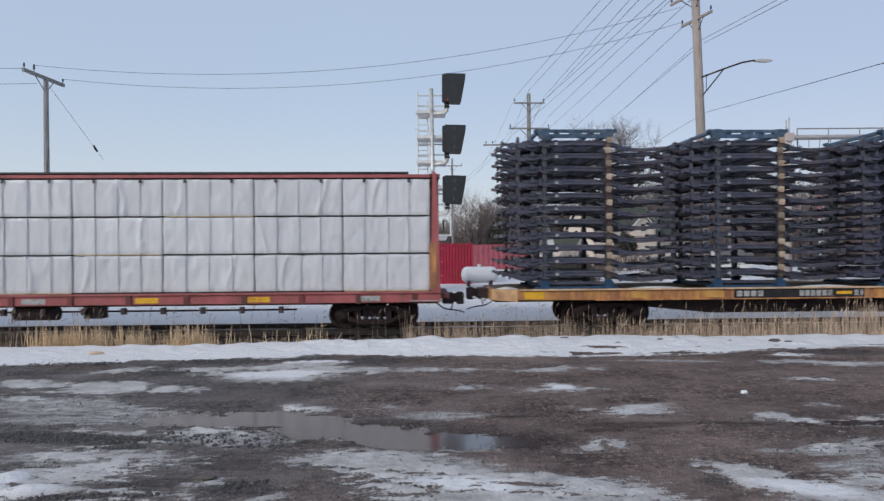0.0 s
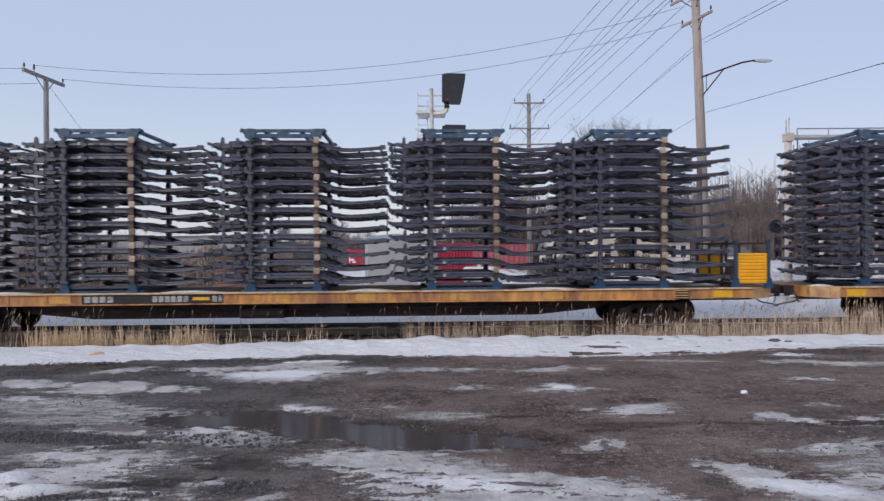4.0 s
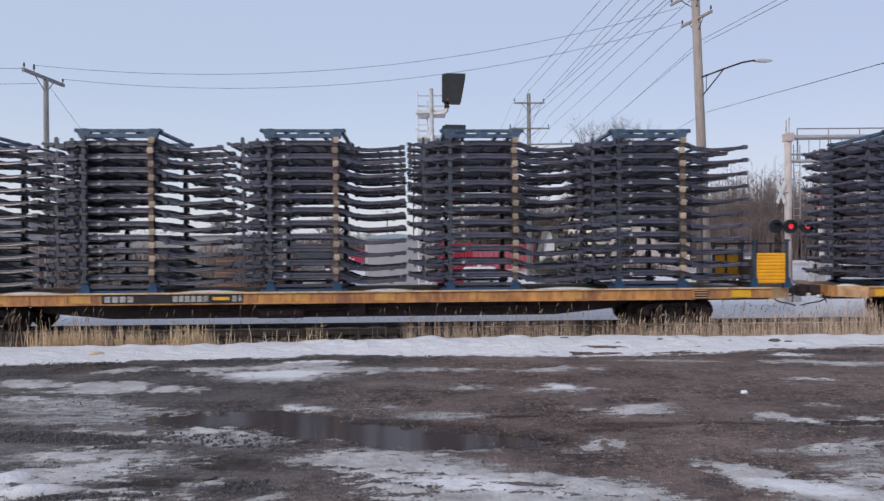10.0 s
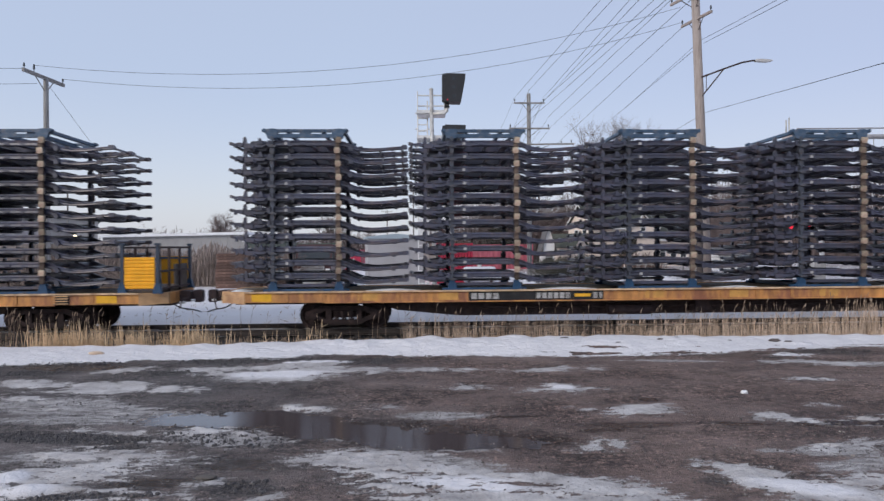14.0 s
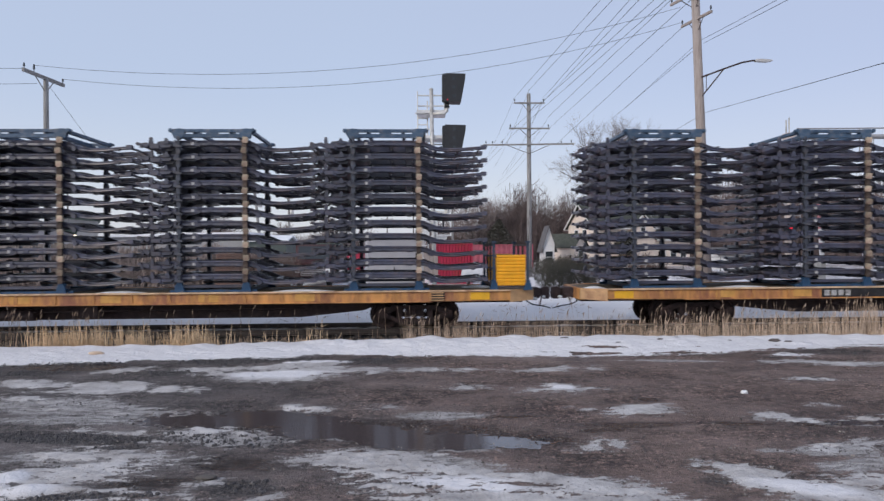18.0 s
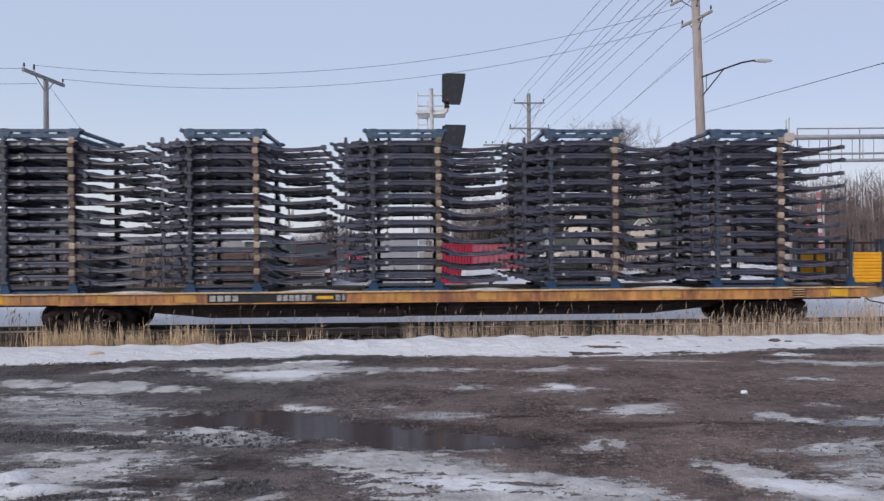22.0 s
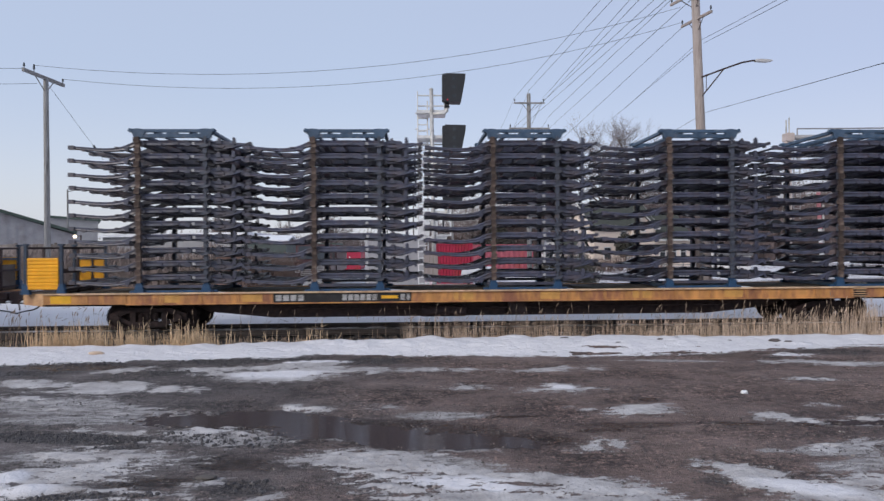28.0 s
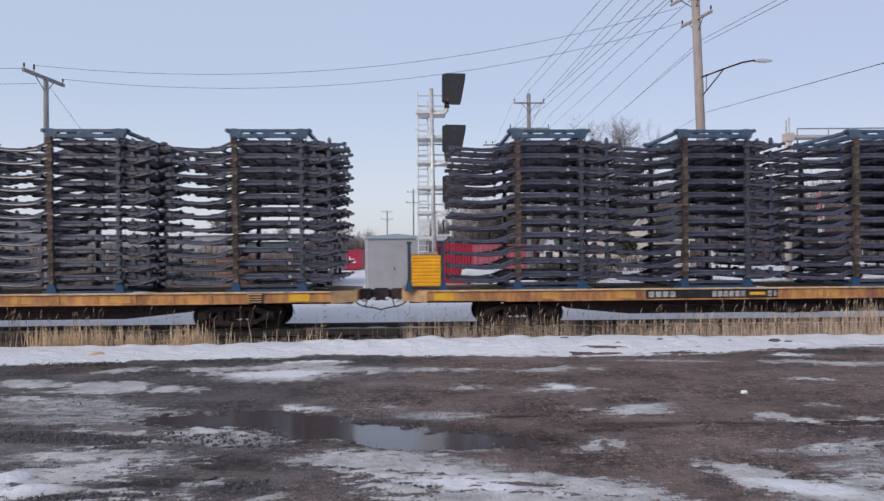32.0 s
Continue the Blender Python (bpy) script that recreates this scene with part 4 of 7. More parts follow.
# ---- bare pickup-truck frames in shipping racks ----
def chassis_mesh():
    s = Shape()
    # side rail: x, height of its axis, depth, half width of the frame
    line = [(-2.14, 0.02, 0.055, 0.46), (-2.05, 0.0, 0.07, 0.47), (-1.84, -0.005, 0.085, 0.48), (-1.74, -0.03, 0.13, 0.49), (-1.50, -0.055, 0.155, 0.50), (-1.28, -0.05, 0.165, 0.51), (-1.05, 0.0, 0.16, 0.545),
            (-0.90, 0.020, 0.160, 0.56), (0.0, 0.026, 0.160, 0.56), (0.92, 0.020, 0.160, 0.56), (1.10, -0.012, 0.156, 0.56), (1.25, -0.072, 0.146, 0.55), (1.42, -0.130, 0.130, 0.54), (1.65, -0.164, 0.114, 0.54), (1.90, -0.172, 0.106, 0.54),
            (2.12, -0.162, 0.100, 0.54), (2.36, -0.142, 0.096, 0.54), (2.58, -0.122, 0.094, 0.54), (2.88, -0.108, 0.094, 0.54)]
    for side in (-1, 1):
        ring = []
        for x, z, h, y in line:                 # channel with rounded corners, pinched in the middle of its web
            w, q = 0.036, h / 2
            ring.append([(x, side * (y + a), z + c) for a, c in ((-w, -q), (w - 0.016, -q), (w, -q + 0.02), (w - 0.008, 0), (w, q - 0.034), (w - 0.022, q), (-w, q))])
        v = [p for r in ring for p in r]
        k = 7
        f = [(a * k + b, a * k + (b + 1) % k, (a + 1) * k + (b + 1) % k, (a + 1) * k + b) for a in range(len(ring) - 1) for b in range(k)]
        f += [tuple(range(k)), tuple(len(v) - 1 - b for b in range(k))]
        if side < 0:
            f = [g[::-1] for g in f]
        s.add(v, f)
        o = side * 0.60
        # front horn, shock towers and coil seats
        s.box(-2.17, -2.09, side * 0.46 - 0.07, side * 0.46 + 0.07, -0.015, 0.065, 0.012)
        s.box(-1.99, -1.93, o - 0.10, o + 0.02, -0.115, -0.01)
        s.box(-1.72, -1.46, o - 0.09, o + 0.0, -0.135, -0.02, 0.01)
        s.prism_y([(-1.76, -0.01), (-1.64, -0.01), (-1.66, 0.17), (-1.69, 0.19), (-1.73, 0.17)], o - 0.08, o + 0.0)
        s.prism_y([(-1.36, 0.0), (-1.20, 0.0), (-1.24, 0.13), (-1.27, 0.165), (-1.31, 0.15)], o - 0.07, o + 0.0)
        s.prism_y([(-1.42, -0.11), (-1.18, -0.11), (-1.10, -0.03), (-1.46, -0.04)], o - 0.08, o + 0.012)
        s.box(-1.06, -1.00, o - 0.06, o + 0.03, -0.06, 0.10, 0.01)
        s.prism_y([(-1.93, -0.06), (-1.80, -0.10), (-1.74, -0.05), (-1.80, 0.03), (-1.93, 0.02)], o - 0.09, o - 0.01)
        # cab mounts: short arms with a cushion seat
        for x in (-0.42, 0.86):
            s.prism_y([(x - 0.10, -0.02), (x - 0.05, -0.07), (x + 0.05, -0.07), (x + 0.10, -0.02), (x + 0.06, 0.05), (x - 0.06, 0.05)], o - 0.02, o + 0.055)
            s.tube((x, o + side * 0.03, 0.04), (x, o + side * 0.03, 0.085), 0.045, n=8)
        # spring hangers and the bumper bracket at the tail's end
        s.prism_y([(1.20, -0.07), (1.24, -0.195), (1.32, -0.205), (1.36, -0.14), (1.30, -0.06)], o - 0.06, o + 0.03)
        s.prism_y([(2.38, -0.16), (2.45, -0.21), (2.52, -0.21), (2.56, -0.14)], o - 0.06, o + 0.03)
        s.box(2.74, 2.90, o - 0.09, o + 0.012, -0.162, -0.048, 0.012)
        s.box(1.54, 1.62, o - 0.06, o + 0.012, -0.108, -0.083)
        s.path([(-1.92, o, -0.03), (-1.70, o + side * 0.04, -0.10), (-1.40, o + side * 0.05, -0.155)], 0.03, 5)
        s.path([(-0.88, o - side * 0.10, -0.045), (-0.2, o - side * 0.11, -0.06), (0.7, o - side * 0.11, -0.05), (1.2, o - side * 0.12, -0.09), (1.9, o - side * 0.11, -0.19)], 0.014, 4)   # brake line
        s.box(-0.16, -0.02, o - 0.01, o + 0.04, -0.03, 0.045, 0.008)
        s.box(0.30, 0.38, o - 0.01, o + 0.035, -0.05, 0.02, 0.008)
    for x, z, r in ((-2.08, 0.01, 0.045), (-0.72, -0.02, 0.05), (0.12, 0.0, 0.05), (0.95, 0.0, 0.05), (1.45, -0.12, 0.045), (2.10, -0.155, 0.035), (2.74, -0.09, 0.035)):
        s.tube((x, -0.55, z), (x, 0.55, z), r, n=7)
    s.prism_y([(-0.98, -0.03), (-0.92, -0.10), (-0.58, -0.10), (-0.50, -0.03), (-0.58, 0.0), (-0.92, 0.0)], -0.5, 0.5)         # gearbox cross member
    s.box(0.56, 0.74, -0.5, 0.5, -0.08, 0.02, 0.015)
    s.prism_y([(-1.62, -0.08), (-1.58, -0.18), (-1.14, -0.18), (-1.06, -0.06), (-1.12, 0.09), (-1.30, 0.11), (-1.56, 0.08)], -0.52, 0.52)   # front suspension cradle
    s.box(-0.62, -0.50, -0.52, -0.44, -0.10, 0.13, 0.01)
    s.tube((1.5, -0.3, -0.16), (2.55, -0.3, -0.11), 0.022, n=5)
    s.tube((1.5, 0.3, -0.16), (2.55, 0.3, -0.11), 0.022, n=5)
    k = len(s.f)
    for side in (-1, 1):
        s.box(-0.60, -0.525, min(side * 0.592, side * 0.606), max(side * 0.592, side * 0.606), -0.03, 0.05)
    me = s.mesh("truck_frame", CHASSIS)
    me.materials.append(TAG)
    idx = [0] * k + [1] * (len(s.f) - k)
    me.polygons.foreach_set("material_index", idx)
    return me


CHASSIS_MESH = chassis_mesh()
LAYERS, PITCH, FIRST = 11, 0.3805, 0.428


def add_base(st):
    """Dark skids on blue feet under a stack."""
    skid = Shape().box(-1.10, 1.10, -0.05, 0.05, 0.15, 0.23, 0.01).mesh("base_skid", CHASSIS)
    runner = Shape().box(-1.22, 1.22, -0.05, 0.05, 0.006, 0.085, 0.015).mesh("base_runner", FOOTBLUE)
    foot = Shape().prism_y([(-0.15, 0.0), (0.15, 0.0), (0.12, 0.14), (0.07, 0.30), (-0.07, 0.30), (-0.12, 0.14)], -0.08, 0.08).mesh("base_foot", FOOTBLUE)
    cross = Shape().box(-0.05, 0.05, -1.2, 1.2, 0.02, 0.12).mesh("base_cross_beam", RACKBLUE)
    for y in (-1.26, 1.26):
        part("base_skid", skid, CHASSIS, st).location = (0, y, 0)
        part("base_runner", runner, FOOTBLUE, st, "blue steel runner").location = (0, y * 0.985, 0)
        for x in (-0.93, 0.93):
            part("base_foot", foot, FOOTBLUE, st, "blue steel foot").location = (x, y * 1.03, 0)
    for x in (-0.93, 0.93):
        part("base_cross_beam", cross, RACKBLUE, st).location = (x, 0, 0)


def add_rack(st, z0, z1):
    """One blue shipping rack: two long beams, lower bars, gussets and cross beams."""
    beam = Shape().box(-1.22, 1.22, -0.045, 0.045, z1 - 0.085, z1, 0.02).mesh("rack_beam", RACKBLUE)
    bar = Shape().box(-1.02, 1.02, -0.05, 0.05, z0, z0 + 0.105, 0.012).mesh("rack_bar", RACKBLUE)
    gusset = Shape().prism_y([(-0.12, z0 - 0.02), (0.12, z0 - 0.02), (0.15, z0 + 0.09), (0.19, z1 - 0.07), (0.15, z1 + 0.004), (0.02, z1 + 0.016), (-0.12, z1 + 0.004), (-0.22, z1 - 0.06), (-0.16, z0 + 0.09)], -0.065, 0.065).mesh("rack_gusset", RACKBLUE)
    web = Shape().box(-0.17, 0.17, -0.035, 0.035, z0 + 0.10, z1 - 0.08).mesh("rack_web", RACKBLUE)
    lug = Shape().tube((0, -0.09, z1 - 0.03), (0, 0.09, z1 - 0.03), 0.048, n=10).mesh("rack_lug", RACKBLUE)
    cross = Shape().box(-0.05, 0.05, -1.215, 1.215, z1 - 0.12, z1 - 0.02, 0.012).mesh("rack_cross_beam", RACKBLUE)
    low = Shape().box(-0.04, 0.04, -1.21, 1.21, z0, z0 + 0.07).mesh("rack_low_beam", RACKBLUE)
    for y in (-1.26, 1.26):
        part("rack_beam", beam, RACKBLUE, st, "blue steel rack beam").location = (0, y, 0)
        part("rack_bar", bar, RACKBLUE, st).location = (0, y, 0)
        part("rack_web", web, RACKBLUE, st).location = (0, y, 0)
        for x in (-0.94, 0.94):
            part("rack_gusset", gusset, RACKBLUE, st).location = (x, y, 0)
            part("rack_lug", lug, RACKBLUE, st).location = (x * 1.22, y, 0)
    for x in (-1.10, -0.5, 0.5, 1.10):
        part("rack_cross_beam", cross, RACKBLUE, st).location = (x, 0, 0)
    for x in (-0.80, 0.80):
        part("rack_low_beam", low, RACKBLUE, st).location = (x, 0, 0)


def stack_model():
    st = thing("frame_stack", "tall stack of black pickup-truck frames in blue shipping racks", "vehicle frames", "stacks of truck frames on the flat cars")
    add_base(st)
    add_rack(st, 4.40, 4.64)
    shaft = Shape().box(-0.026, 0.026, -0.04, 0.04, 0.25, 4.43)
    for i in range(LAYERS):                      # a bent plate between every two layers
        z = FIRST + i * PITCH
        top = min(z + 0.285, 4.40)
        shaft.prism_y([(-0.03, z + 0.09), (0.06, z + 0.09), (0.06, top - 0.03), (0.035, top), (-0.035, top), (-0.06, top - 0.05), (-0.06, z + 0.12)], -0.05, 0.05)
    post = shaft.mesh("post", POSTGREY)
    for x in (-0.93, 0.93):
        for y in (-1.33, 1.33):
            part("post", post, RACKBLUE, st).location = (x, y, 0)
    block = Shape().box(-0.078, 0.078, -0.035, 0.035, -0.085, 0.085, 0.022).mesh("dunnage_block", DUNNAGE)
    spacer = Shape().box(-0.072, 0.06, -0.025, 0.025, -0.115, 0.115, 0.03).mesh("spacer", DUNNAGEOLD)
    old_block = block.copy()
    old_block.materials[0] = DUNNAGEOLD
    cup = Shape().prism_y([(-0.16, -0.03), (-0.06, -0.07), (0.10, -0.07), (0.10, -0.03), (0.0, 0.0), (-0.12, 0.02)], -0.035, 0.035).mesh("rest_bracket", POSTGREY)
    for i in range(LAYERS):
        z = FIRST + i * PITCH
        for y in (-0.66, 0.66):
            o = part("truck_frame", CHASSIS_MESH, CHASSIS, st)
            o.location = (random.uniform(-0.015, 0.015), y, z + random.uniform(-0.006, 0.006))
            o.rotation_euler = (0, radians(random.uniform(-0.15, 0.15)), radians(random.uniform(-0.25, 0.25)))
        for y in (-1.40, 1.40):
            d = part("dunnage_block", block if y < 0 else old_block, DUNNAGE, st, "" if y < 0 else "dark stained block")
            d.location = (0.93 + random.uniform(-0.025, 0.025), y, (z + 0.175 if i < LAYERS - 1 else z + 0.09) + random.uniform(-0.01, 0.01))
            d.rotation_euler = (0, radians(random.uniform(-7, 7)), 0)
            part("spacer", spacer, DUNNAGEOLD, st, "stained brown spacer").location = (0.93, y * 0.985, z - 0.018)
            part("rest_bracket", cup, CHASSIS, st).location = (-0.90, y, z - 0.05)
    return st


def rack_model():
    r = thing("empty_rack", "yellow-panelled blue steel rack standing on the car deck", "shipping rack", "racks at the car ends")
    outline = [(0.03, 0.14), (0.03, 1.02)]     # ribbed sheet
    for k in range(8, -1, -1):
        z = 0.12 + k * 0.1
        outline += [(0.0, z + 0.1), (-0.016, z + 0.085), (-0.016, z + 0.03), (0.0, z + 0.012)]
    sheet = Shape().prism_x(outline[::-1], -0.42, 0.42).mesh("side_panel", RACKYELLOW)
    part("side_panel", sheet, RACKYELLOW, r, "ribbed yellow steel panel").location = (0, -1.34, 0)
    back = part("side_panel", sheet, RACKYELLOW, r, "ribbed yellow steel panel")
    back.matrix_local = pose(0, 1.33, 0, 0, 0, 180)
    post = Shape().box(-0.04, 0.04, -0.04, 0.04, 0.0, 1.36, 0.01).box(-0.07, 0.07, -0.06, 0.06, 1.36, 1.42, 0.015).mesh("post", RACKPOST)
    shoe = Shape().prism_y([(-0.13, 0.0), (0.13, 0.0), (0.10, 0.12), (0.055, 0.30), (-0.055, 0.30), (-0.10, 0.12)], -0.07, 0.07).mesh("post_foot", FOOTBLUE)
    for x in (-0.49, 0.49):
        for y in (-1.30, 1.28):
            part("post", post, RACKBLUE, r).location = (x, y, 0)
            part("post_foot", shoe, FOOTBLUE, r, "bright blue post foot").location = (x, y, 0)
    for y in (-1.30, 1.28):
        part("top_rail", Shape().box(-0.52, 0.52, y - 0.03, y + 0.03, 0.94, 1.0), RACKBLUE, r)
    for x in (-0.49, 0.49):
        for z in (0.12, 0.62, 1.30):
            part("cross_rail", Shape().box(x - 0.03, x + 0.03, -1.27, 1.25, z - 0.03, z + 0.03), STEELDARK, r)
        for y in (-0.45, 0.4):
            part("upright", Shape().box(x - 0.03, x + 0.03, y - 0.03, y + 0.03, 0.0, 1.27), STEELDARK, r)
    part("inner_board", Shape().box(0.40, 0.44, 0.15, 1.2, 0.1, 0.80), FENCEWOOD, r, "weathered board")
    part("floor_board", Shape().box(-0.44, 0.44, -1.2, 1.2, 0.03, 0.08), FENCEWOOD, r)
    return r


CARS = [(15.72, 1), (43.92, 1), (72.42, 1), (100.81, 1), (129.12, -1), (157.42, -1)]


def build_flat_train():
    car, st, rk = flat_car_model(), stack_model(), rack_model()
    first = True
    for centre, way in CARS:
        if first:
            c = car
        else:
            c = copy_thing(car, pose(0, 0, 0))
            for tr in [o for o in c.children if o.name.startswith("truck")]:
                for w in tr.children:
                    if w.name.startswith("wheelset"):
                        wheels.append((w, w.location.x))
        movers.append((c, centre, RAIL_Z, 0))
        for k, dx in enumerate((-11.05, -5.95, -0.80, 4.32, 9.22)):
            s = st if first and k == 0 else copy_thing(st, pose(0, 0, 0))
            movers.append((s, centre + way * dx, RAIL_Z + DECK, 0 if way > 0 else 180))
        r = rk if first else copy_thing(rk, pose(0, 0, 0))
        movers.append((r, centre + way * 12.80, RAIL_Z + DECK + 0.0, 0 if way > 0 else 180))
        first = False


# ---- centre-beam car with wrapped lumber ----
LUMBER_DROP = -0.06      # its body rides this much lower than its own base line

def centre_beam_car():
    car = thing("center_beam_car", "red centre-beam lumber car with weathered paint", "rail car")
    L = 11.15
    for sgn in (-1, 1):
        s = Shape()
        y0, y1 = sgn * 1.36, sgn * 1.42
        s.box(-L, L, min(y0, y1), max(y0, y1), 0.76, 1.06)
        s.box(-L, L, min(sgn * 1.42, sgn * 1.47), max(sgn * 1.42, sgn * 1.47), 1.02, 1.07)
        sill = part("side_sill", s, CARRED, car, "weathered red side sill")
        for i in range(14):
            x = -10.4 + i * 1.6
            part("sill_post", Shape().box(x - 0.07, x + 0.07, min(sgn * 1.421, sgn * 1.46), max(sgn * 1.421, sgn * 1.46), 0.74, 1.01), CARREDDARK, sill)
        for i in range(7):
            x = -9.5 + i * 3.1
            part("reflective_strip", Shape().box(x - 0.32, x + 0.32, min(sgn * 1.422, sgn * 1.432), max(sgn * 1.422, sgn * 1.432), 0.80, 0.95), SILLBRIGHT if i % 3 else LETTER, sill)
    part("floor", Shape().box(-L, L, -1.36, 1.36, 0.98, 1.07), CARREDDARK, car)
    s = Shape().box(-L, L, -0.06, 0.06, 1.07, 4.30)
    part("center_beam", s, CARRED, car, "red centre beam")
    s = Shape().prism_x([(-1.30, 4.33), (1.30, 4.33), (1.30, 4.42), (0.3, 4.45), (-0.3, 4.45), (-1.30, 4.42)], -L, L)
    part("top_chord", s, CARRED, car, "red top chord")
    part("top_cap", Shape().box(-L, L - 0.9, -1.27, 1.27, 4.45, 4.50), CAPGREY, car, "dark grey cap")
    for d in (-1, 1):
        xa, xb = (L - 0.38, L) if d > 0 else (-L, -L + 0.38)
        bulk = part("bulkhead", Shape().box(min(xa, xb) + 0.10, max(xa, xb) - 0.12, -1.3, 1.3, 4.33, 4.42), CARRED, car, "red end bulkhead")
        for y in (-1.40, 1.16):
            s = Shape().prism_y([(xa + (0.10 if d > 0 else 0), 1.0), (xb - (0.0 if d > 0 else 0.10), 1.0), (xb - (0.10 if d > 0 else 0.16), 4.44), (xa + (0.16 if d > 0 else 0.10), 4.52)], y, y + 0.24)
            part("corner_post", s, CARRED, bulk)
        xm = L - 0.25 if d > 0 else -L + 0.25
        part("bulkhead_sheet", Shape().box(xm - 0.05, xm + 0.02, -1.16, 1.16, 1.0, 4.45), ENDSHADEGRIME, bulk, "grimy dark red end sheet with painted-in shade")
        for z in (1.08, 4.36):
            part("bulkhead_rib", Shape().box(min(xm, xm + d * 0.2), max(xm, xm + d * 0.2), -1.16, 1.16, z - 0.09, z + 0.09), CARREDDARK, bulk)
        for z in (1.9, 2.7, 3.5):
            part("bulkhead_rib", Shape().box(min(xm, xm + d * 0.06), max(xm, xm + d * 0.06), 0.17, 1.16, z - 0.07, z + 0.07), CARREDDARK, bulk)
        for y, w in ((-0.16, 0.30), (-0.98, 0.07), (0.92, 0.12)):
            part("bulkhead_rib", Shape().box(min(xm, xm + d * 0.22), max(xm, xm + d * 0.22), y, y + w, 1.0, 4.45), CARRED, bulk)
        part("door_latch", Shape().box(min(xm + d * 0.22, xm + d * 0.26), max(xm + d * 0.22, xm + d * 0.26), -0.08, 0.06, 2.42, 2.62), LETTER, bulk, "small white plate")
        part("side_grab_iron", Shape().path([(d * (L - 0.06), -1.42, 0.80), (d * (L - 0.06), -1.50, 0.80), (d * (L - 0.85), -1.50, 0.80), (d * (L - 0.85), -1.42, 0.80)], 0.017, 5), LETTER, car, "white grab iron")
        part("warning_panel", Shape().box(min(xa, xb) + 0.06, max(xa, xb) - 0.12, -1.406, -1.401, 1.14, 2.45), SILL, bulk, "faded yellow warning panel")
        for z in (1.5, 1.9, 2.3, 2.7):
            part("grab_iron", Shape().tube((d * (L + 0.05), -1.35, z), (d * (L + 0.05), -0.95, z), 0.014, n=5), LETTER, bulk)
        c = part("coupler", coupler_shape(d), STEELDARK, car, "dark knuckle coupler")
        c.location = (d * (L + 0.1), 0, 0)
        part("end_platform", Shape().box(min(d * L, d * (L + 0.25)), max(d * L, d * (L + 0.25)), -1.3, 1.3, 0.85, 0.98), CARREDDARK, car)
        part("brake_hose", hose_shape(d, 0.2), HOSE, car).location = (d * (L + 0.1), 0, 0)
    part("center_sill", Shape().box(-L, L, -0.33, 0.33, 0.62, 0.98), CARREDDARK, car)
    beam = Shape().box(-0.05, 0.05, -1.33, 1.33, 0.78, 0.97).mesh("floor_beam", CARREDDARK)
    for i in range(9):
        part("floor_beam", beam, CARREDDARK, car).location = (-7.2 + i * 1.8, 0, 0)
    s = Shape().tube((-1.0, -0.9, 0.5), (0.2, -0.9, 0.5), 0.2, n=12).box(1.0, 1.5, -1.1, -0.7, 0.35, 0.7).path([(-7, -1.0, 0.55), (7, -1.0, 0.55)], 0.03, 5)
    for i in range(13):
        x = -6.6 + i * 1.1
        s.box(x - 0.06, x + 0.06, -1.35, -1.2, 0.48, 0.66)         # winches for the load straps
    part("brake_gear", s, STEELDARK, car)
    add_trucks(car, (-9.2, 9.2), LUMBER_DROP)
    return car


def bundle_mesh(w, seed):
    """One wrapped lumber package, its front rippled by folds of the wrap."""
    s = Shape()
    h, d = 1.03, 1.2
    nx, nz = max(8, int(w / 0.045)), 18
    rows = []
    for j in range(nz + 1):
        z = h * j / nz
        row = []
        for i in range(nx + 1):
            x = -w / 2 + w * i / nx
            edge = min(i, nx - i) / nx * w
            r = 0.026 * fbm(x * 1.7 + seed * 7.3, z * 0.5, seed * 1.9, 3) + 0.020 * fbm(x * 5 + seed, z * 2.5, seed, 4)
            c = (seed * 0.37) % 1.0 * w - w / 2           # one slack fold in each wrap
            r += 0.035 * math.exp(-((x - c + 0.16 * math.sin(z * 2.2 + seed)) / 0.06) ** 2) * (0.3 + 0.7 * abs(math.sin(seed * 1.3)))
            if edge < 0.02 or z < 0.02 or z > h - 0.02:
                r -= 0.018
            row.append((x, -r, z))
        rows.append(row)
    s.sheet(rows)
    s.sheet([[(x, y, h) for x in (-w / 2, w / 2)] for y in (0.0, d)])
    s.add([(-w / 2, 0, 0), (-w / 2, d, 0), (-w / 2, d, h), (-w / 2, 0, h)], [(3, 2, 1, 0)])
    s.add([(w / 2, 0, 0), (w / 2, d, 0), (w / 2, d, h), (w / 2, 0, h)], [(0, 1, 2, 3)])
    s.add([(-w / 2, d, 0), (w / 2, d, 0), (w / 2, d, h), (-w / 2, d, h)], [(3, 2, 1, 0)])
    return s


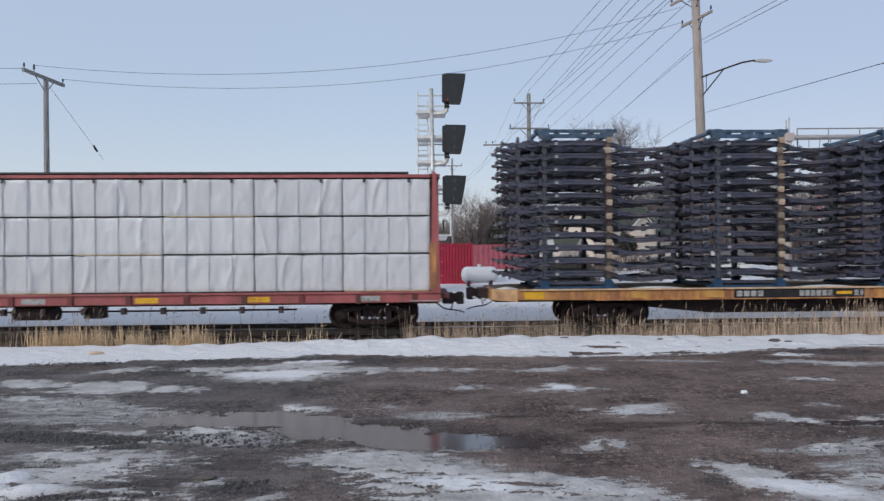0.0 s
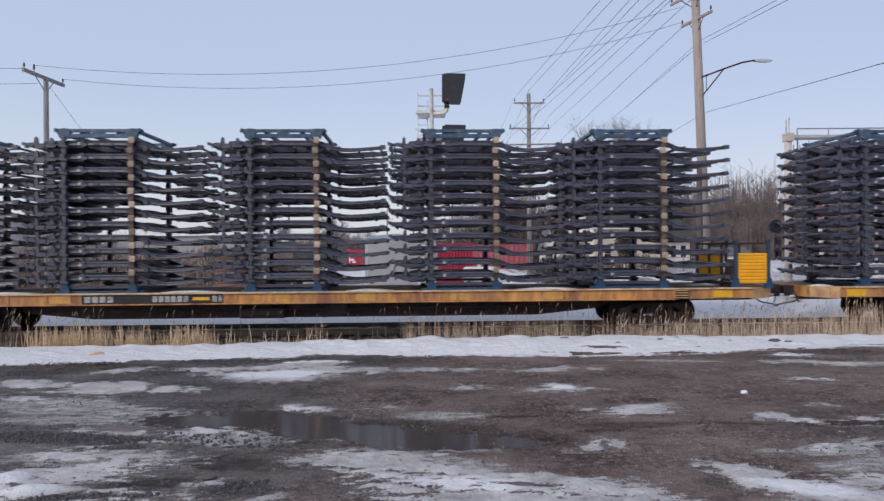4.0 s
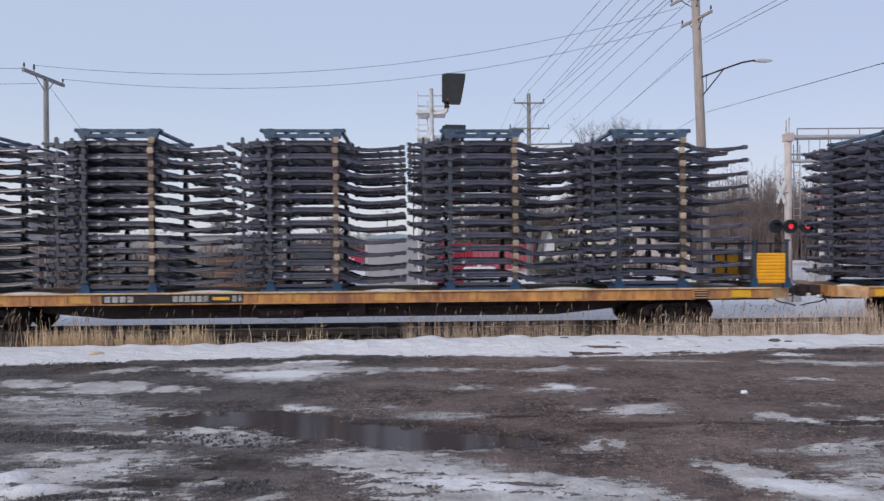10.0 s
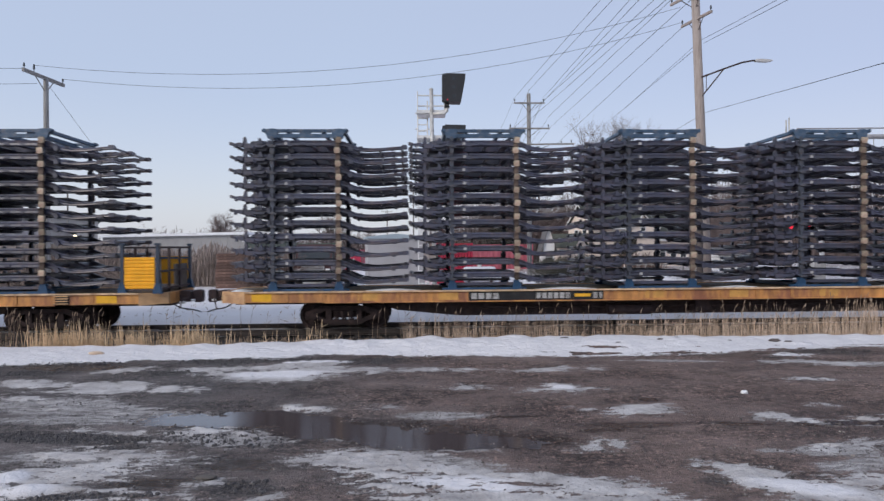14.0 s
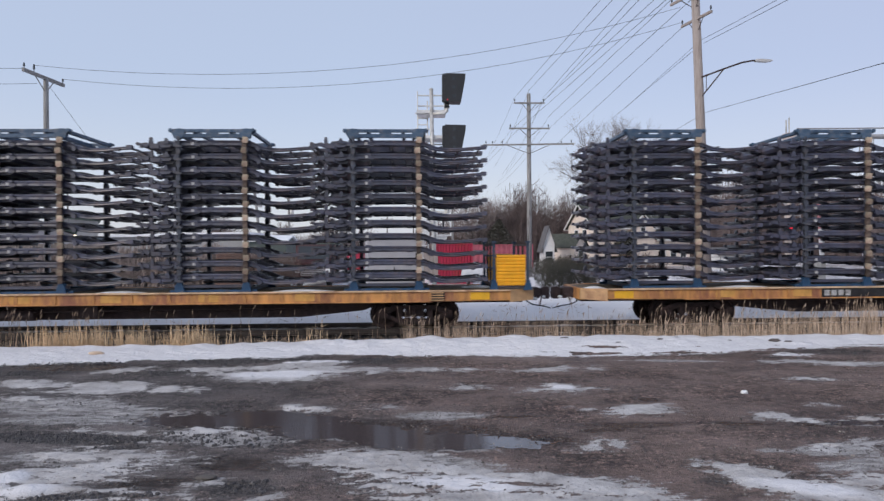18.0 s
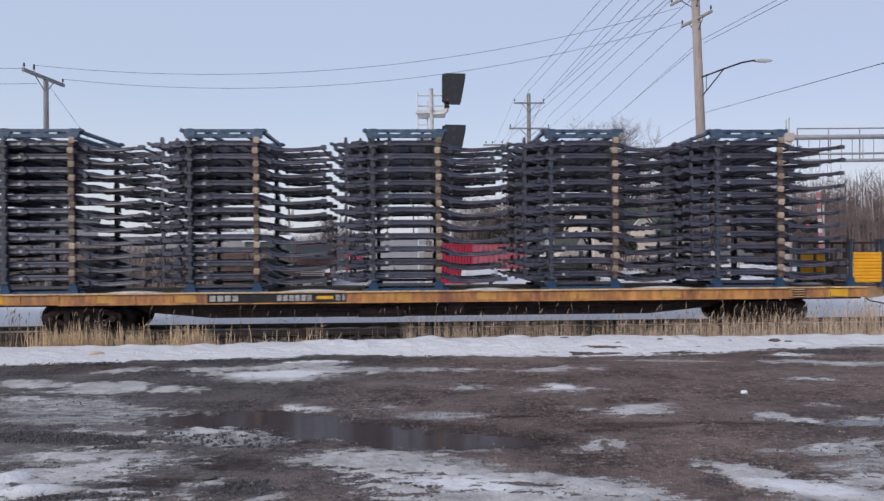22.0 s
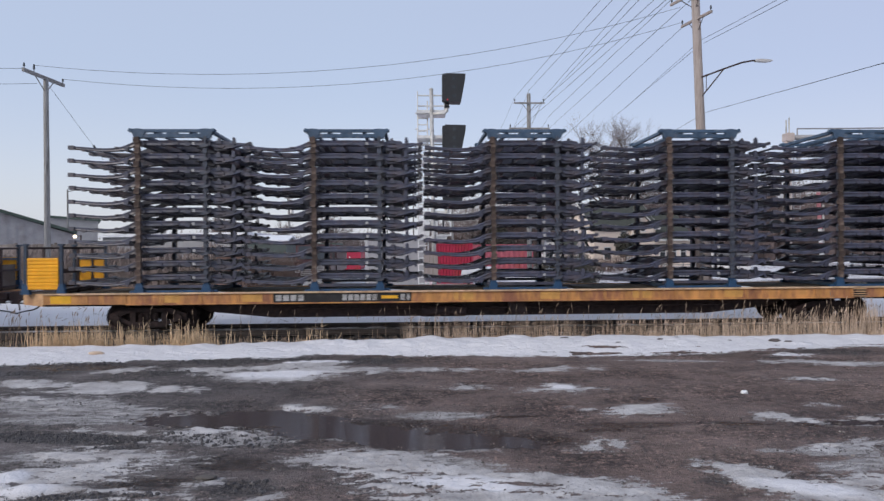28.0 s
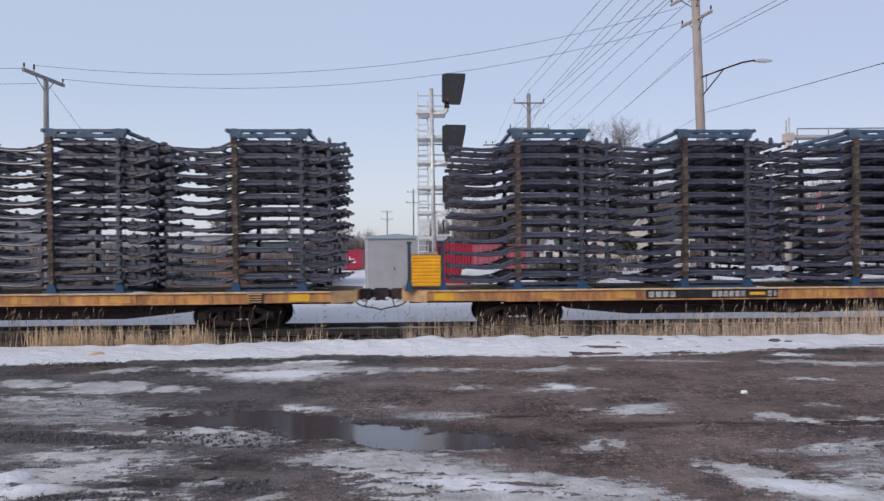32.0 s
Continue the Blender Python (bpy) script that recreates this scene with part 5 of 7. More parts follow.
def build_lumber_car():
    car = centre_beam_car()
    centre = 0.72 - 11.15
    movers.append((car, centre, RAIL_Z - LUMBER_DROP, 0))
    rng = random.Random(4)
    for row in range(3):
        lens = (2.5, 2.5, 2.55, 2.5, 2.5, 2.55, 2.5, 2.5)
        right = 10.86
        for k, w in enumerate(lens):
            left = right - w
            z = RAIL_Z - LUMBER_DROP + 1.075 + row * 1.075
            for side in (-1, 1):
                b = thing("lumber_bundle", "white plastic-wrapped lumber package strapped on a red rail car", "lumber bundle", "lumber packages on the centre-beam car")
                part("wrap", bundle_mesh(w - 0.016, row * 10 + k + (50 if side > 0 else 0)), WRAP, b, "white plastic wrap", True)
                for sx in [q + rng.uniform(-0.03, 0.03) for q in (-w * 0.25, w * 0.01, w * 0.26)] + [w * 0.492]:
                    part("strap", Shape().prism_x([(-0.036, 0.0), (-0.012, 0.0), (-0.012, 1.031), (1.2, 1.031), (1.2, 1.036), (-0.036, 1.036)], sx - 0.004 - 0.005 * (rng.random() < 0.3), sx + 0.004), STRAP, b)
                if row == 2:
                    for sx in (-w * 0.25, w * 0.26):
                        part("strap_clip", Shape().box(sx - 0.035, sx + 0.035, -0.05, -0.037, 0.93, 1.03), SILLDARK, b, "black strap clip")
                # most bearers are black: shade of the gap between rows put into their colour
                part("bearer", Shape().box(-w / 2 + 0.05, w / 2 - 0.05, 0.0, 1.19, -0.03, 0.0), SILLDARK if (row + k) % 4 else WRAPTAN, b)
                movers.append((b, centre + (left + right) / 2, z + 0.03, 0 if side < 0 else 180, side * 1.30))
            right = left


build_lumber_car()
build_flat_train()


# ---- dry reeds and grass along the ditch ----
def stalk(s, x, y, z, h, lean, r, plume):
    a = random.uniform(0, 6.283)
    dx, dy = lean * math.cos(a), lean * math.sin(a)
    p = (x, y, z)
    m = (x + dx * 0.35, y + dy * 0.35, z + h * 0.55)
    q = (x + dx, y + dy, z + h)
    s.tube(p, m, r, r * 0.8, 3, False)
    s.tube(m, q, r * 0.8, r * 0.35, 3, False)
    if plume:
        m = (q[0] + dx * 0.2 + 0.01, q[1], q[2] + 0.04)
        s.tube(q, m, r * 0.8, r * 1.9, 4, False)
        s.tube(m, (m[0] + dx * 0.3 + 0.02, m[1], m[2] + 0.08), r * 1.9, r * 0.3, 4, False)
    elif random.random() < 0.35:
        b = random.uniform(0.35, 0.7)
        j = (x + dx * b, y + dy * b, z + h * b)
        s.tube(j, (j[0] + random.uniform(-0.22, 0.22), j[1], j[2] + random.uniform(-0.02, 0.18)), r * 0.9, r * 0.2, 3, False)


def build_reeds():
    rng = random.Random(11)
    pale, dark, gold = Shape(), Shape(), Shape()
    random.seed(11)
    for i in range(4000):
        x = rng.uniform(-13.5, 12.2)
        right = max(0.0, min(1.0, (x + 0.5) / 1.0))
        if rng.random() > 0.34 + 0.36 * right:
            continue
        y = rng.uniform(15.0, 16.7)
        clump = fbm(x * 0.7, y, 3.0, 3)
        if clump < -0.25 and rng.random() < 0.6:
            continue
        tall = max(0.0, min(1.0, (x - 5.0) / 3.0))
        h = rng.uniform(0.36, 0.66) * (0.72 + 0.20 * right + 0.45 * tall) * (1.0 + 0.35 * clump) + (0.18 if rng.random() < 0.08 else 0)
        z = profile(x, y) - 0.03
        stalk(pale if rng.random() < 0.25 + 0.55 * right else dark, x, y, z, h * (0.72 + 0.28 * right), abs(rng.gauss(0, 0.07)), rng.uniform(0.003, 0.0065), rng.random() < 0.10)
    for i in range(110):                     # tall plumed stalks at both ends, a few between
        x = rng.choice((rng.uniform(7.9, 11.2), rng.uniform(2, 9), rng.uniform(-7, 3), rng.uniform(-10.2, -7.6)))
        y = rng.uniform(15.2, 16.6)
        stalk(dark, x, y, profile(x, y) - 0.03, rng.uniform(0.90, 1.2), rng.uniform(0.04, 0.18), 0.006, True)
    for i in range(1500):                    # dense short growth at their feet
        x, y = rng.uniform(-0.6, 12.0), rng.uniform(14.9, 16.0)
        stalk(pale, x, y, profile(x, y) - 0.03, rng.uniform(0.22, 0.44), abs(rng.gauss(0, 0.05)), rng.uniform(0.005, 0.009), False)
    for i in range(1300):                    # taller thin stalks above the rest
        x = rng.uniform(-0.3, 11.8)
        y = rng.uniform(15.1, 16.7)
        if fbm(x * 0.8, 4.0, 6.0, 3) < -0.2 and rng.random() < 0.6:
            continue
        stalk(pale if rng.random() < 0.6 else dark, x, y, profile(x, y) - 0.03, rng.uniform(0.52, 0.98), abs(rng.gauss(0, 0.055)), rng.uniform(0.004, 0.007), rng.random() < 0.14)
    for x0, x1, k in ((-8.7, -7.1, 700), (-6.7, -4.75, 800), (-7.1, -6.7, 60), (-13.5, -8.7, 160), (-4.75, -2.0, 90)):
        for i in range(k):
            x = rng.uniform(x0, x1)
            y = rng.uniform(14.7, 15.5)
            if fbm(x * 1.1, 7.0, 1.0, 3) < -0.25 and rng.random() < 0.7:
                continue
            h = rng.uniform(0.30, 0.78)
            stalk(gold, x, y, profile(x, y) - 0.03, h, abs(rng.gauss(0, 0.08)), rng.uniform(0.005, 0.011), False)
    for s, m, label in ((pale, REED, "pale dry reeds standing in the ditch"), (dark, REEDDARK, "brown reed stems with plumes in the ditch"), (gold, GOLDGRASS, "golden dead grass on the ditch edge")):
        solid("reeds" if s is not gold else "dead_grass", s, m, label, "reeds" if s is not gold else "grass", kind="stuff")
    # dead stems poking out of the snow behind the rails
    weeds = Shape()
    for i in range(700):
        x, y = rng.uniform(-17, 19), rng.uniform(21.2, 29)
        if fbm(x * 0.3, y * 0.5, 2.0, 3) < -0.05:
            continue
        z, a, w = profile(x, y) + 0.02, rng.uniform(0, 6.283), rng.uniform(0.08, 0.45)
        weeds.tube((x, y, z - 0.05), (x + w * math.cos(a), y + 0.3 * w * math.sin(a), z + rng.uniform(0.0, 0.10)), 0.016, 0.006, 3, False)
    solid("dead_weeds", weeds, REEDDARK, "dark broken weed stems lying on trackside snow", "dead plants", kind="stuff")
    # dark litter under the reeds
    litter = Shape()
    for i in range(5200):
        x, y = rng.uniform(-14, 12), rng.uniform(14.9, 18.3)
        z = profile(x, y)
        a = rng.uniform(0, 6.283)
        w = rng.uniform(0.06, 0.2)
        litter.tube((x, y, z + 0.01), (x + w * math.cos(a), y + w * math.sin(a), z + rng.uniform(0.02, 0.16)), 0.006, 0.003, 3, False)
    solid("leaf_litter", litter, REEDDARK, "brown broken stems on the ditch floor", "dead plants", kind="stuff")


build_reeds()


# ---- stones on the lot ----
def build_stones():
    rng = random.Random(5)
    s = Shape()
    def heap_one(x, y, r, tall):
        z = 0.016 * fbm(x * 0.8, y * 1.3, 5.0, 4) + 0.006 * fbm(x * 7, y * 7, 2.0, 3) + profile(x, y)
        a = rng.uniform(0, 6.28)
        v = []
        for lift, lo, hi in ((-0.004, 0.8, 1.3), (r * tall, 0.35, 0.85)):
            for k in range(5):
                t = a + k * 1.2566
                q = r * rng.uniform(lo, hi)
                v.append((x + q * math.cos(t), y + q * math.sin(t), z + lift * rng.uniform(0.7, 1.2)))
        s.add(v, [(k, (k + 1) % 5, (k + 1) % 5 + 5, k + 5) for k in range(5)] + [(5, 6, 7, 8, 9)])

    for i in range(26000):                   # fine gravel, thicker in some stretches
        y = 4.8 + 8.0 * rng.random() ** 1.1
        x = rng.uniform(-0.75, 0.78) * y + 0.3
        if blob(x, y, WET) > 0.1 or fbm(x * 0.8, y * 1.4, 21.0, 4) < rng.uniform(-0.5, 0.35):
            continue
        heap_one(x, y, rng.uniform(0.004, 0.010) * (1 + 1.0 * (rng.random() < 0.08)), 0.7)
    solid("gravel_stones", s, STONE, "loose pale stones on the lot", "stones", kind="stuff")
    s = Shape()
    for i in range(30000):                   # coarse dark stones where the lot is churned up
        y = 4.9 + 8.0 * rng.random()
        x = rng.uniform(-0.72, 0.75) * y + 0.3
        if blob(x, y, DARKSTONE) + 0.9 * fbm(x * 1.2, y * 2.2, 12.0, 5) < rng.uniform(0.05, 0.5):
            continue
        heap_one(x, y, 0.008 + 0.020 * rng.random() ** 2, 0.8)
    solid("dark_gravel", s, STONEDARK, "coarse dark stones on the churned lot", "stones", kind="stuff")
    for x, y, r, m, label in ((4.86, 9.33, 0.042, SNOWMAT, "small lump of white ice on the gravel"), (7.9, 13.85, 0.07, BARK, "dark clod of frozen earth on the snow bank"),
                              (5.4, 14.0, 0.04, BARK, "dark clod of frozen earth on the snow bank"), (5.8, 14.1, 0.045, BARK, "dark clod of frozen earth on the snow bank"), (6.9, 13.9, 0.035, BARK, "dark clod of frozen earth on the snow bank"),
                              (3.3, 14.15, 0.045, BARK, "dark clod of frozen earth on the snow bank"), (4.3, 13.5, 0.035, BARK, "dark clod of frozen earth on the snow bank"), (8.15, 13.75, 0.05, BARK, "dark clod of frozen earth on the snow bank"), (2.2, 13.8, 0.03, BARK, "dark clod of frozen earth on the snow bank"),
                              (-6.55, 13.46, 0.075, REED, "tuft of dead grass on the snow bank"), (-2.0, 6.2, 0.05, STONE, "grey stone on wet gravel"), (-4.2, 6.0, 0.16, SNOWMAT, "chunk of dirty snow on the lot")):
        q = Shape()
        rings, seg = 6, 10
        for i in range(rings + 1):
            for j in range(seg):
                t, p = math.pi * i / rings, 2 * math.pi * j / seg
                d = r * (1 + 0.35 * noise.noise((x + math.cos(p) * math.sin(t) * 1.7, y + math.sin(p) * math.sin(t) * 1.7, math.cos(t) * 1.7)))
                wide, flat = (1.3, 0.75) if m is SNOWMAT else (2.0, 0.5)
                q.v.append((d * wide * math.sin(t) * math.cos(p), d * math.sin(t) * math.sin(p), d * flat * math.cos(t)))
        q.f = [(i * seg + j, (i + 1) * seg + j, (i + 1) * seg + (j + 1) % seg, i * seg + (j + 1) % seg) for i in range(rings) for j in range(seg)]
        solid("ice_lump" if m is SNOWMAT else "clod", q, m, label, "ice" if m is SNOWMAT else "clod", m=pose(x, y, profile(x, y) + r * 0.45))


build_stones()


# ---- poles, wires and street lamp ----
def insulator(parent, x, y, z, h=0.22):
    part("insulator", Shape().tube((x, y, z), (x, y, z + h * 0.5), 0.02, n=6).tube((x, y, z + h * 0.4), (x, y, z + h), 0.055, 0.035, 8), SIGNAL, parent)


def utility_pole(x, y, top, r, material, label, arms, lean=0.0, transformer=None, depth=0.06):
    """arms: (height, x from, x to, y shift from, y shift to)."""
    ob = thing("utility_pole", label, "utility pole", "utility poles", m=pose(x, y, FAR_Z - 0.1))
    h = top - FAR_Z + 0.1
    part("shaft", Shape().tube((0, 0, 0), (lean, 0, h), r * 1.15, r * 0.85, 14), material, ob, "", True)
    for z, xa, xb, ya, yb in arms:
        zz = z - FAR_Z + 0.1
        s = Shape()
        c = lean * zz / h
        a, b = Vector((xa + c, ya, zz)), Vector((xb + c, yb, zz))
        d = (b - a).normalized() * 1.0
        w = Vector((-d.y, d.x, 0)) * 0.055
        off = Vector((-d.y, d.x, 0)) * -(r + 0.04)
        v = [a + off + w + Vector((0, 0, -depth)), a + off - w + Vector((0, 0, -depth)), b + off - w + Vector((0, 0, -depth)), b + off + w + Vector((0, 0, -depth))]
        v += [p + Vector((0, 0, 2 * depth)) for p in v]
        s.add(v, [(0, 1, 2, 3), (7, 6, 5, 4), (0, 4, 5, 1), (1, 5, 6, 2), (2, 6, 7, 3), (3, 7, 4, 0)])
        arm = part("crossarm", s, material, ob)
        for k in (0.25, 0.75):
            q = a.lerp(b, k) + off
            part("brace", Shape().tube(q, (c, off.y * 0.9, zz - 0.75), 0.022, n=5), STEELDARK, ob)
        for k in (0.03, 0.97):
            q = a.lerp(b, k) + off
            insulator(arm, q.x, q.y, q.z + depth, 0.26)
    if transformer:
        z = transformer - FAR_Z
        part("transformer", Shape().tube((lean * z / h + r + 0.28, -0.1, z - 0.5), (lean * z / h + r + 0.28, -0.1, z + 0.5), 0.27, n=14), GALV, ob, "grey transformer can", True)
    return ob


def wire(a, b, sag, r=0.012):
    a, b = Vector(a), Vector(b)
    pts = [a.lerp(b, i / 24) - Vector((0, 0, sag * 4 * (i / 24) * (1 - i / 24))) for i in range(25)]
    solid("overhead_wire", Shape().path(pts, r, 4), WIRE, "thin dark overhead wire between utility poles", "overhead wire", "overhead wires")


left = utility_pole(-18.95, 34, 11.06, 0.14, POLEGREY, "grey weathered utility pole with a slanting crossarm", [(11.02, -0.32, -0.06, -1.7, 1.5)], depth=0.085)
insulator(left, -0.13, -0.8, 11.02 - FAR_Z + 0.1 + 0.08, 0.42)
right = utility_pole(15.24, 33, 17.2, 0.235, POLEWOOD, "tall brown wooden utility pole", [(13.95, -0.06, 0.52, 1.15, -1.15), (15.2, -0.5, 0.35, 1.4, -1.4)], lean=-0.64)
second = utility_pole(13.95, 31, 5.95, 0.15, BARK, "short weathered wooden pole beside a taller one", [])
middle = utility_pole(9.30, 52, 14.6, 0.18, POLEGREY, "grey wooden utility pole with three crossarms", [(13.8, -1.25, 1.25, 0, 0), (11.75, -1.65, 1.65, 0.0, 0.0), (10.45, -3.7, 3.6, 0.3, -0.3)])
for dx in (-3.0, -2.2, 2.6):
    insulator(middle, dx, -0.2, 10.45 + 0.45, 0.25)
utility_pole(-17.47, 90, 9.3, 0.16, POLEGREY, "distant grey utility pole with a transformer", [(9.1, -0.5, 0.7, 0, 0)], transformer=7.3)
utility_pole(-16.4, 70, 9.5, 0.15, POLEGREY, "leaning grey utility pole with a transformer", [(9.4, -0.65, 0.65, 0, 0), (8.6, -0.45, 0.45, 0, 0)], lean=-0.9, transformer=7.2)
utility_pole(-0.3, 130, 13.9, 0.16, POLEGREY, "distant utility pole with two crossarms", [(13.3, -1.3, 1.3, 0, 0), (11.2, -1.5, 1.5, 0, 0)])
utility_pole(-6.9, 160, 11.4, 0.16, POLEGREY, "distant utility pole with two crossarms", [(11.0, -1.3, 1.3, 0, 0), (9.2, -1.5, 1.5, 0, 0)])
utility_pole(4.95, 85, 13.9, 0.15, POLEGREY, "distant slender utility pole", [(12.9, -0.9, 1.3, 0, 0)])

lamp = thing("street_lamp", "grey cobra-head street lamp on a bracket of the wooden pole", "street lamp", m=pose(15.02, 33, -0.12))
part("arm", Shape().path([(-0.15, -0.2, 11.02), (0.9, -0.3, 11.4), (1.9, -0.35, 11.75), (2.5, -0.4, 11.85), (2.8, -0.4, 11.86)], 0.045, 8), STEELDARK, lamp, "dark steel arm")
part("strut", Shape().tube((-0.1, -0.2, 10.05), (1.0, -0.3, 11.42), 0.035, n=6).tube((0.12, -0.2, 10.35), (0.12, -0.22, 11.1), 0.02, n=5), STEELDARK, lamp)
part("head", Shape().prism_y([(2.6, 11.80), (3.15, 11.765), (3.5, 11.82), (3.45, 11.88), (2.9, 11.925), (2.6, 11.90)], -0.50, -0.28), GALV, lamp, "pale aluminium lamp head")

for a, b, sag in [((-19.15, 33.4, 11.52), (13.90, 33, 14.60), 1.62), ((-17.76, 33.4, 10.82), (13.97, 33, 13.81), 1.6), ((-32, 30, 11.0), (-19.16, 32.4, 11.09), 0.2), ((-32, 30, 10.2), (-19.01, 33.3, 10.58), 0.2)]:
    wire(a, b, sag, 0.011)
for a, b in [((8.11, 52, 14.26), (7.33, 25, 11.85)), ((9.32, 52, 14.9), (7.80, 25, 11.85)), ((10.47, 52, 14.26), (8.49, 25, 11.86)), ((10.42, 52, 13.9), (8.85, 25, 11.86)),
             ((7.82, 52, 11.6), (9.46, 25, 11.87)), ((8.24, 52, 11.51), (9.93, 25, 11.87)), ((11.01, 52, 12.84), (10.14, 25, 11.88)), ((11.15, 52, 11.97), (10.63, 25, 11.61))]:
    far = Vector(b) + (Vector(b) - Vector(a)) * 0.8
    wire(a, far, 0.0, 0.010)
    back = Vector(a) + (Vector(a) - Vector(b)) * 1.6
    back.z = a[2] - 1.0
    wire(a, back, 0.5, 0.009)
for a, b, sag in [((11.46, 52, 10.41), (14.06, 33, 13.63), 0.0), ((17.25, 60, 13.06), (14.77, 33, 12.52), 0.0), ((19.95, 60, 15.24), (14.77, 33, 12.73), 0.0), ((14.98, 33, 12.9), (12.3, 20, 10.37), 0.0),
                  ((15.1, 33, 12.73), (12.67, 20, 10.38), 0.0), ((15.15, 33, 9.12), (10.94, 14, 6.37), 0.0), ((22.64, 60, 11.89), (14.79, 33, 8.91), 0.0)]:
    wire(a, b, sag, 0.011)
guy = thing("guy_wire", "thin guy wire with a small insulator", "guy wire")
part("cable", Shape().tube((-18.84, 34, 10.7), (-17.48, 37, 7.22), 0.009, n=4), WIRE, guy)
part("strain_insulator", Shape().tube((-17.75, 36.4, 7.95), (-17.65, 36.6, 7.65), 0.06, n=8), SIGNAL, guy)


# ---- railway signal ----
def build_signal():
    X, Y = 0.84, 30.0
    ob = thing("railway_signal", "tall galvanised railway signal mast with three black heads", "railway signal", m=pose(X, Y, FAR_Z))
    Z = -FAR_Z
    part("mast", Shape().tube((0.06, 0, 0), (-0.04, 0, 9.55 + Z), 0.105, 0.09, 14), GALV, ob, "galvanised steel mast", True)
    part("mast_cap", Shape().tube((-0.04, 0, 9.55 + Z), (-0.04, 0, 9.62 + Z), 0.11, 0.03, 14), GALV, ob)
    for top, bot in ((10.2, 8.90), (7.83, 6.56), (5.49, 4.19)):
        z0, z1 = bot + Z, top + Z
        s = Shape()
        # a deep hood: its lower edge runs back towards the track side
        s.prism_y([(0.55, z0 + 0.02), (1.32, z0), (1.52, z1 - 0.25), (1.54, z1), (0.58, z1 + 0.02)], -0.33, 0.33)
        head_mesh = part("head", s, SIGNAL, ob, "black signal head with long hood")
        part("back_box", Shape().box(0.46, 0.58, -0.28, 0.28, z0 + 0.1, z1 - 0.02, 0.02), SIGNAL, head_mesh)
        for k in range(3):
            z = z0 + 0.25 + k * 0.42
            part("lens", Shape().tube((1.0, -0.332, z), (1.0, -0.336, z), 0.09, n=14), GLASS, head_mesh)
        if top > 10:
            part("lit_lens", Shape().tube((0.70, -0.335, z0 + 0.10), (0.70, -0.345, z0 + 0.10), 0.022, n=12), REDLAMP, head_mesh, "lit red lens")
        part("bracket", Shape().path([(0.02, 0, z0 - 0.50), (0.55, 0, z0 - 0.48), (0.68, 0, z0 - 0.36), (0.70, 0, z0 + 0.02)], 0.075, 10), GALV, ob, "curved pipe bracket", True)
        part("clamp", Shape().box(0.56, 0.80, -0.1, 0.1, z0 - 0.22, z0 - 0.12).box(0.58, 0.78, -0.1, 0.1, z0 - 0.08, z0 + 0.01), SIGNAL, ob)
        # small platform and guard hoop behind the mast
        zp = z0 - 0.40
        part("platform", Shape().box(-0.70, 0.62, 0.10, 0.85, zp - 0.08, zp), ALU, ob, "open steel platform")
        s = Shape()
        for h in (0.45, 0.95):
            s.path([(-0.68, 0.12, zp + h), (-0.68, 0.83, zp + h), (0.60, 0.83, zp + h), (0.60, 0.12, zp + h)], 0.04, 5)
        for x, y in ((-0.68, 0.12), (-0.68, 0.83), (0.60, 0.83), (0.60, 0.12), (-0.04, 0.83)):
            s.tube((x, y, zp), (x, y, zp + 0.97), 0.027, n=5)
        part("railing", s, ALU, ob, "pale pipe railing")
        for drop in (0.0, 1.18):                 # shallow trays to stand on
            zt = zp - drop
            tray = part("tray", Shape().add([(-0.72, 0.05, zt - 0.03), (0.64, 0.05, zt - 0.03), (0.64, 0.95, zt - 0.10), (-0.72, 0.95, zt - 0.10), (-0.72, 0.05, zt + 0.02), (0.64, 0.05, zt + 0.02), (0.64, 0.95, zt - 0.01), (-0.72, 0.95, zt - 0.01)],
                                            [(3, 2, 1, 0), (4, 5, 6, 7), (0, 1, 5, 4), (1, 2, 6, 5), (2, 3, 7, 6), (3, 0, 4, 7)]), ALU, ob, "pale metal tray")
            part("toe_board", Shape().box(-0.73, 0.65, 0.02, 0.045, zt - 0.05, zt + 0.09), ALU, tray)
    s = Shape()
    for x in (-0.68, -0.22):
        s.tube((x, 0.45, 0.6), (x, 0.45, 9.1 + Z), 0.034, n=6)
    ladder = part("ladder", s, ALU, ob, "pale aluminium ladder")
    rung = Shape().tube((-0.68, 0.45, 0), (-0.22, 0.45, 0), 0.030, n=5).mesh("rung", ALU)
    for k in range(29):
        part("rung", rung, ALU, ladder).location = (0, 0, 0.8 + k * 0.30)
    s = Shape()
    for k in range(9):
        z = 2.9 + k * 0.75
        s.path([(-0.68, 0.45, z), (-0.78, 0.75, z), (-0.6, 1.05, z), (-0.3, 1.05, z), (-0.12, 0.75, z), (-0.22, 0.45, z)], 0.024, 4)
    part("safety_cage", s, ALU, ladder)
    s = Shape()
    for x in (0.18, 0.82):
        s.box(x - 0.035, x + 0.035, -0.06, -0.02, 2.70 + Z, 3.68 + Z)
    for z in (2.70, 3.60):
        s.box(0.216, 0.784, -0.06, -0.02, z + Z, z + 0.08 + Z)
    part("number_frame", s, ALU, ob, "pale open plate frame")
    part("frame_mark", Shape().box(0.44, 0.52, -0.05, -0.03, 2.95 + Z, 3.45 + Z), SIGNAL, ob)
    part("cabinet", Shape().box(-0.70, -0.16, 0.05, 0.5, 2.74 + Z, 3.50 + Z, 0.02), ALU, ob, "white enamel cabinet")
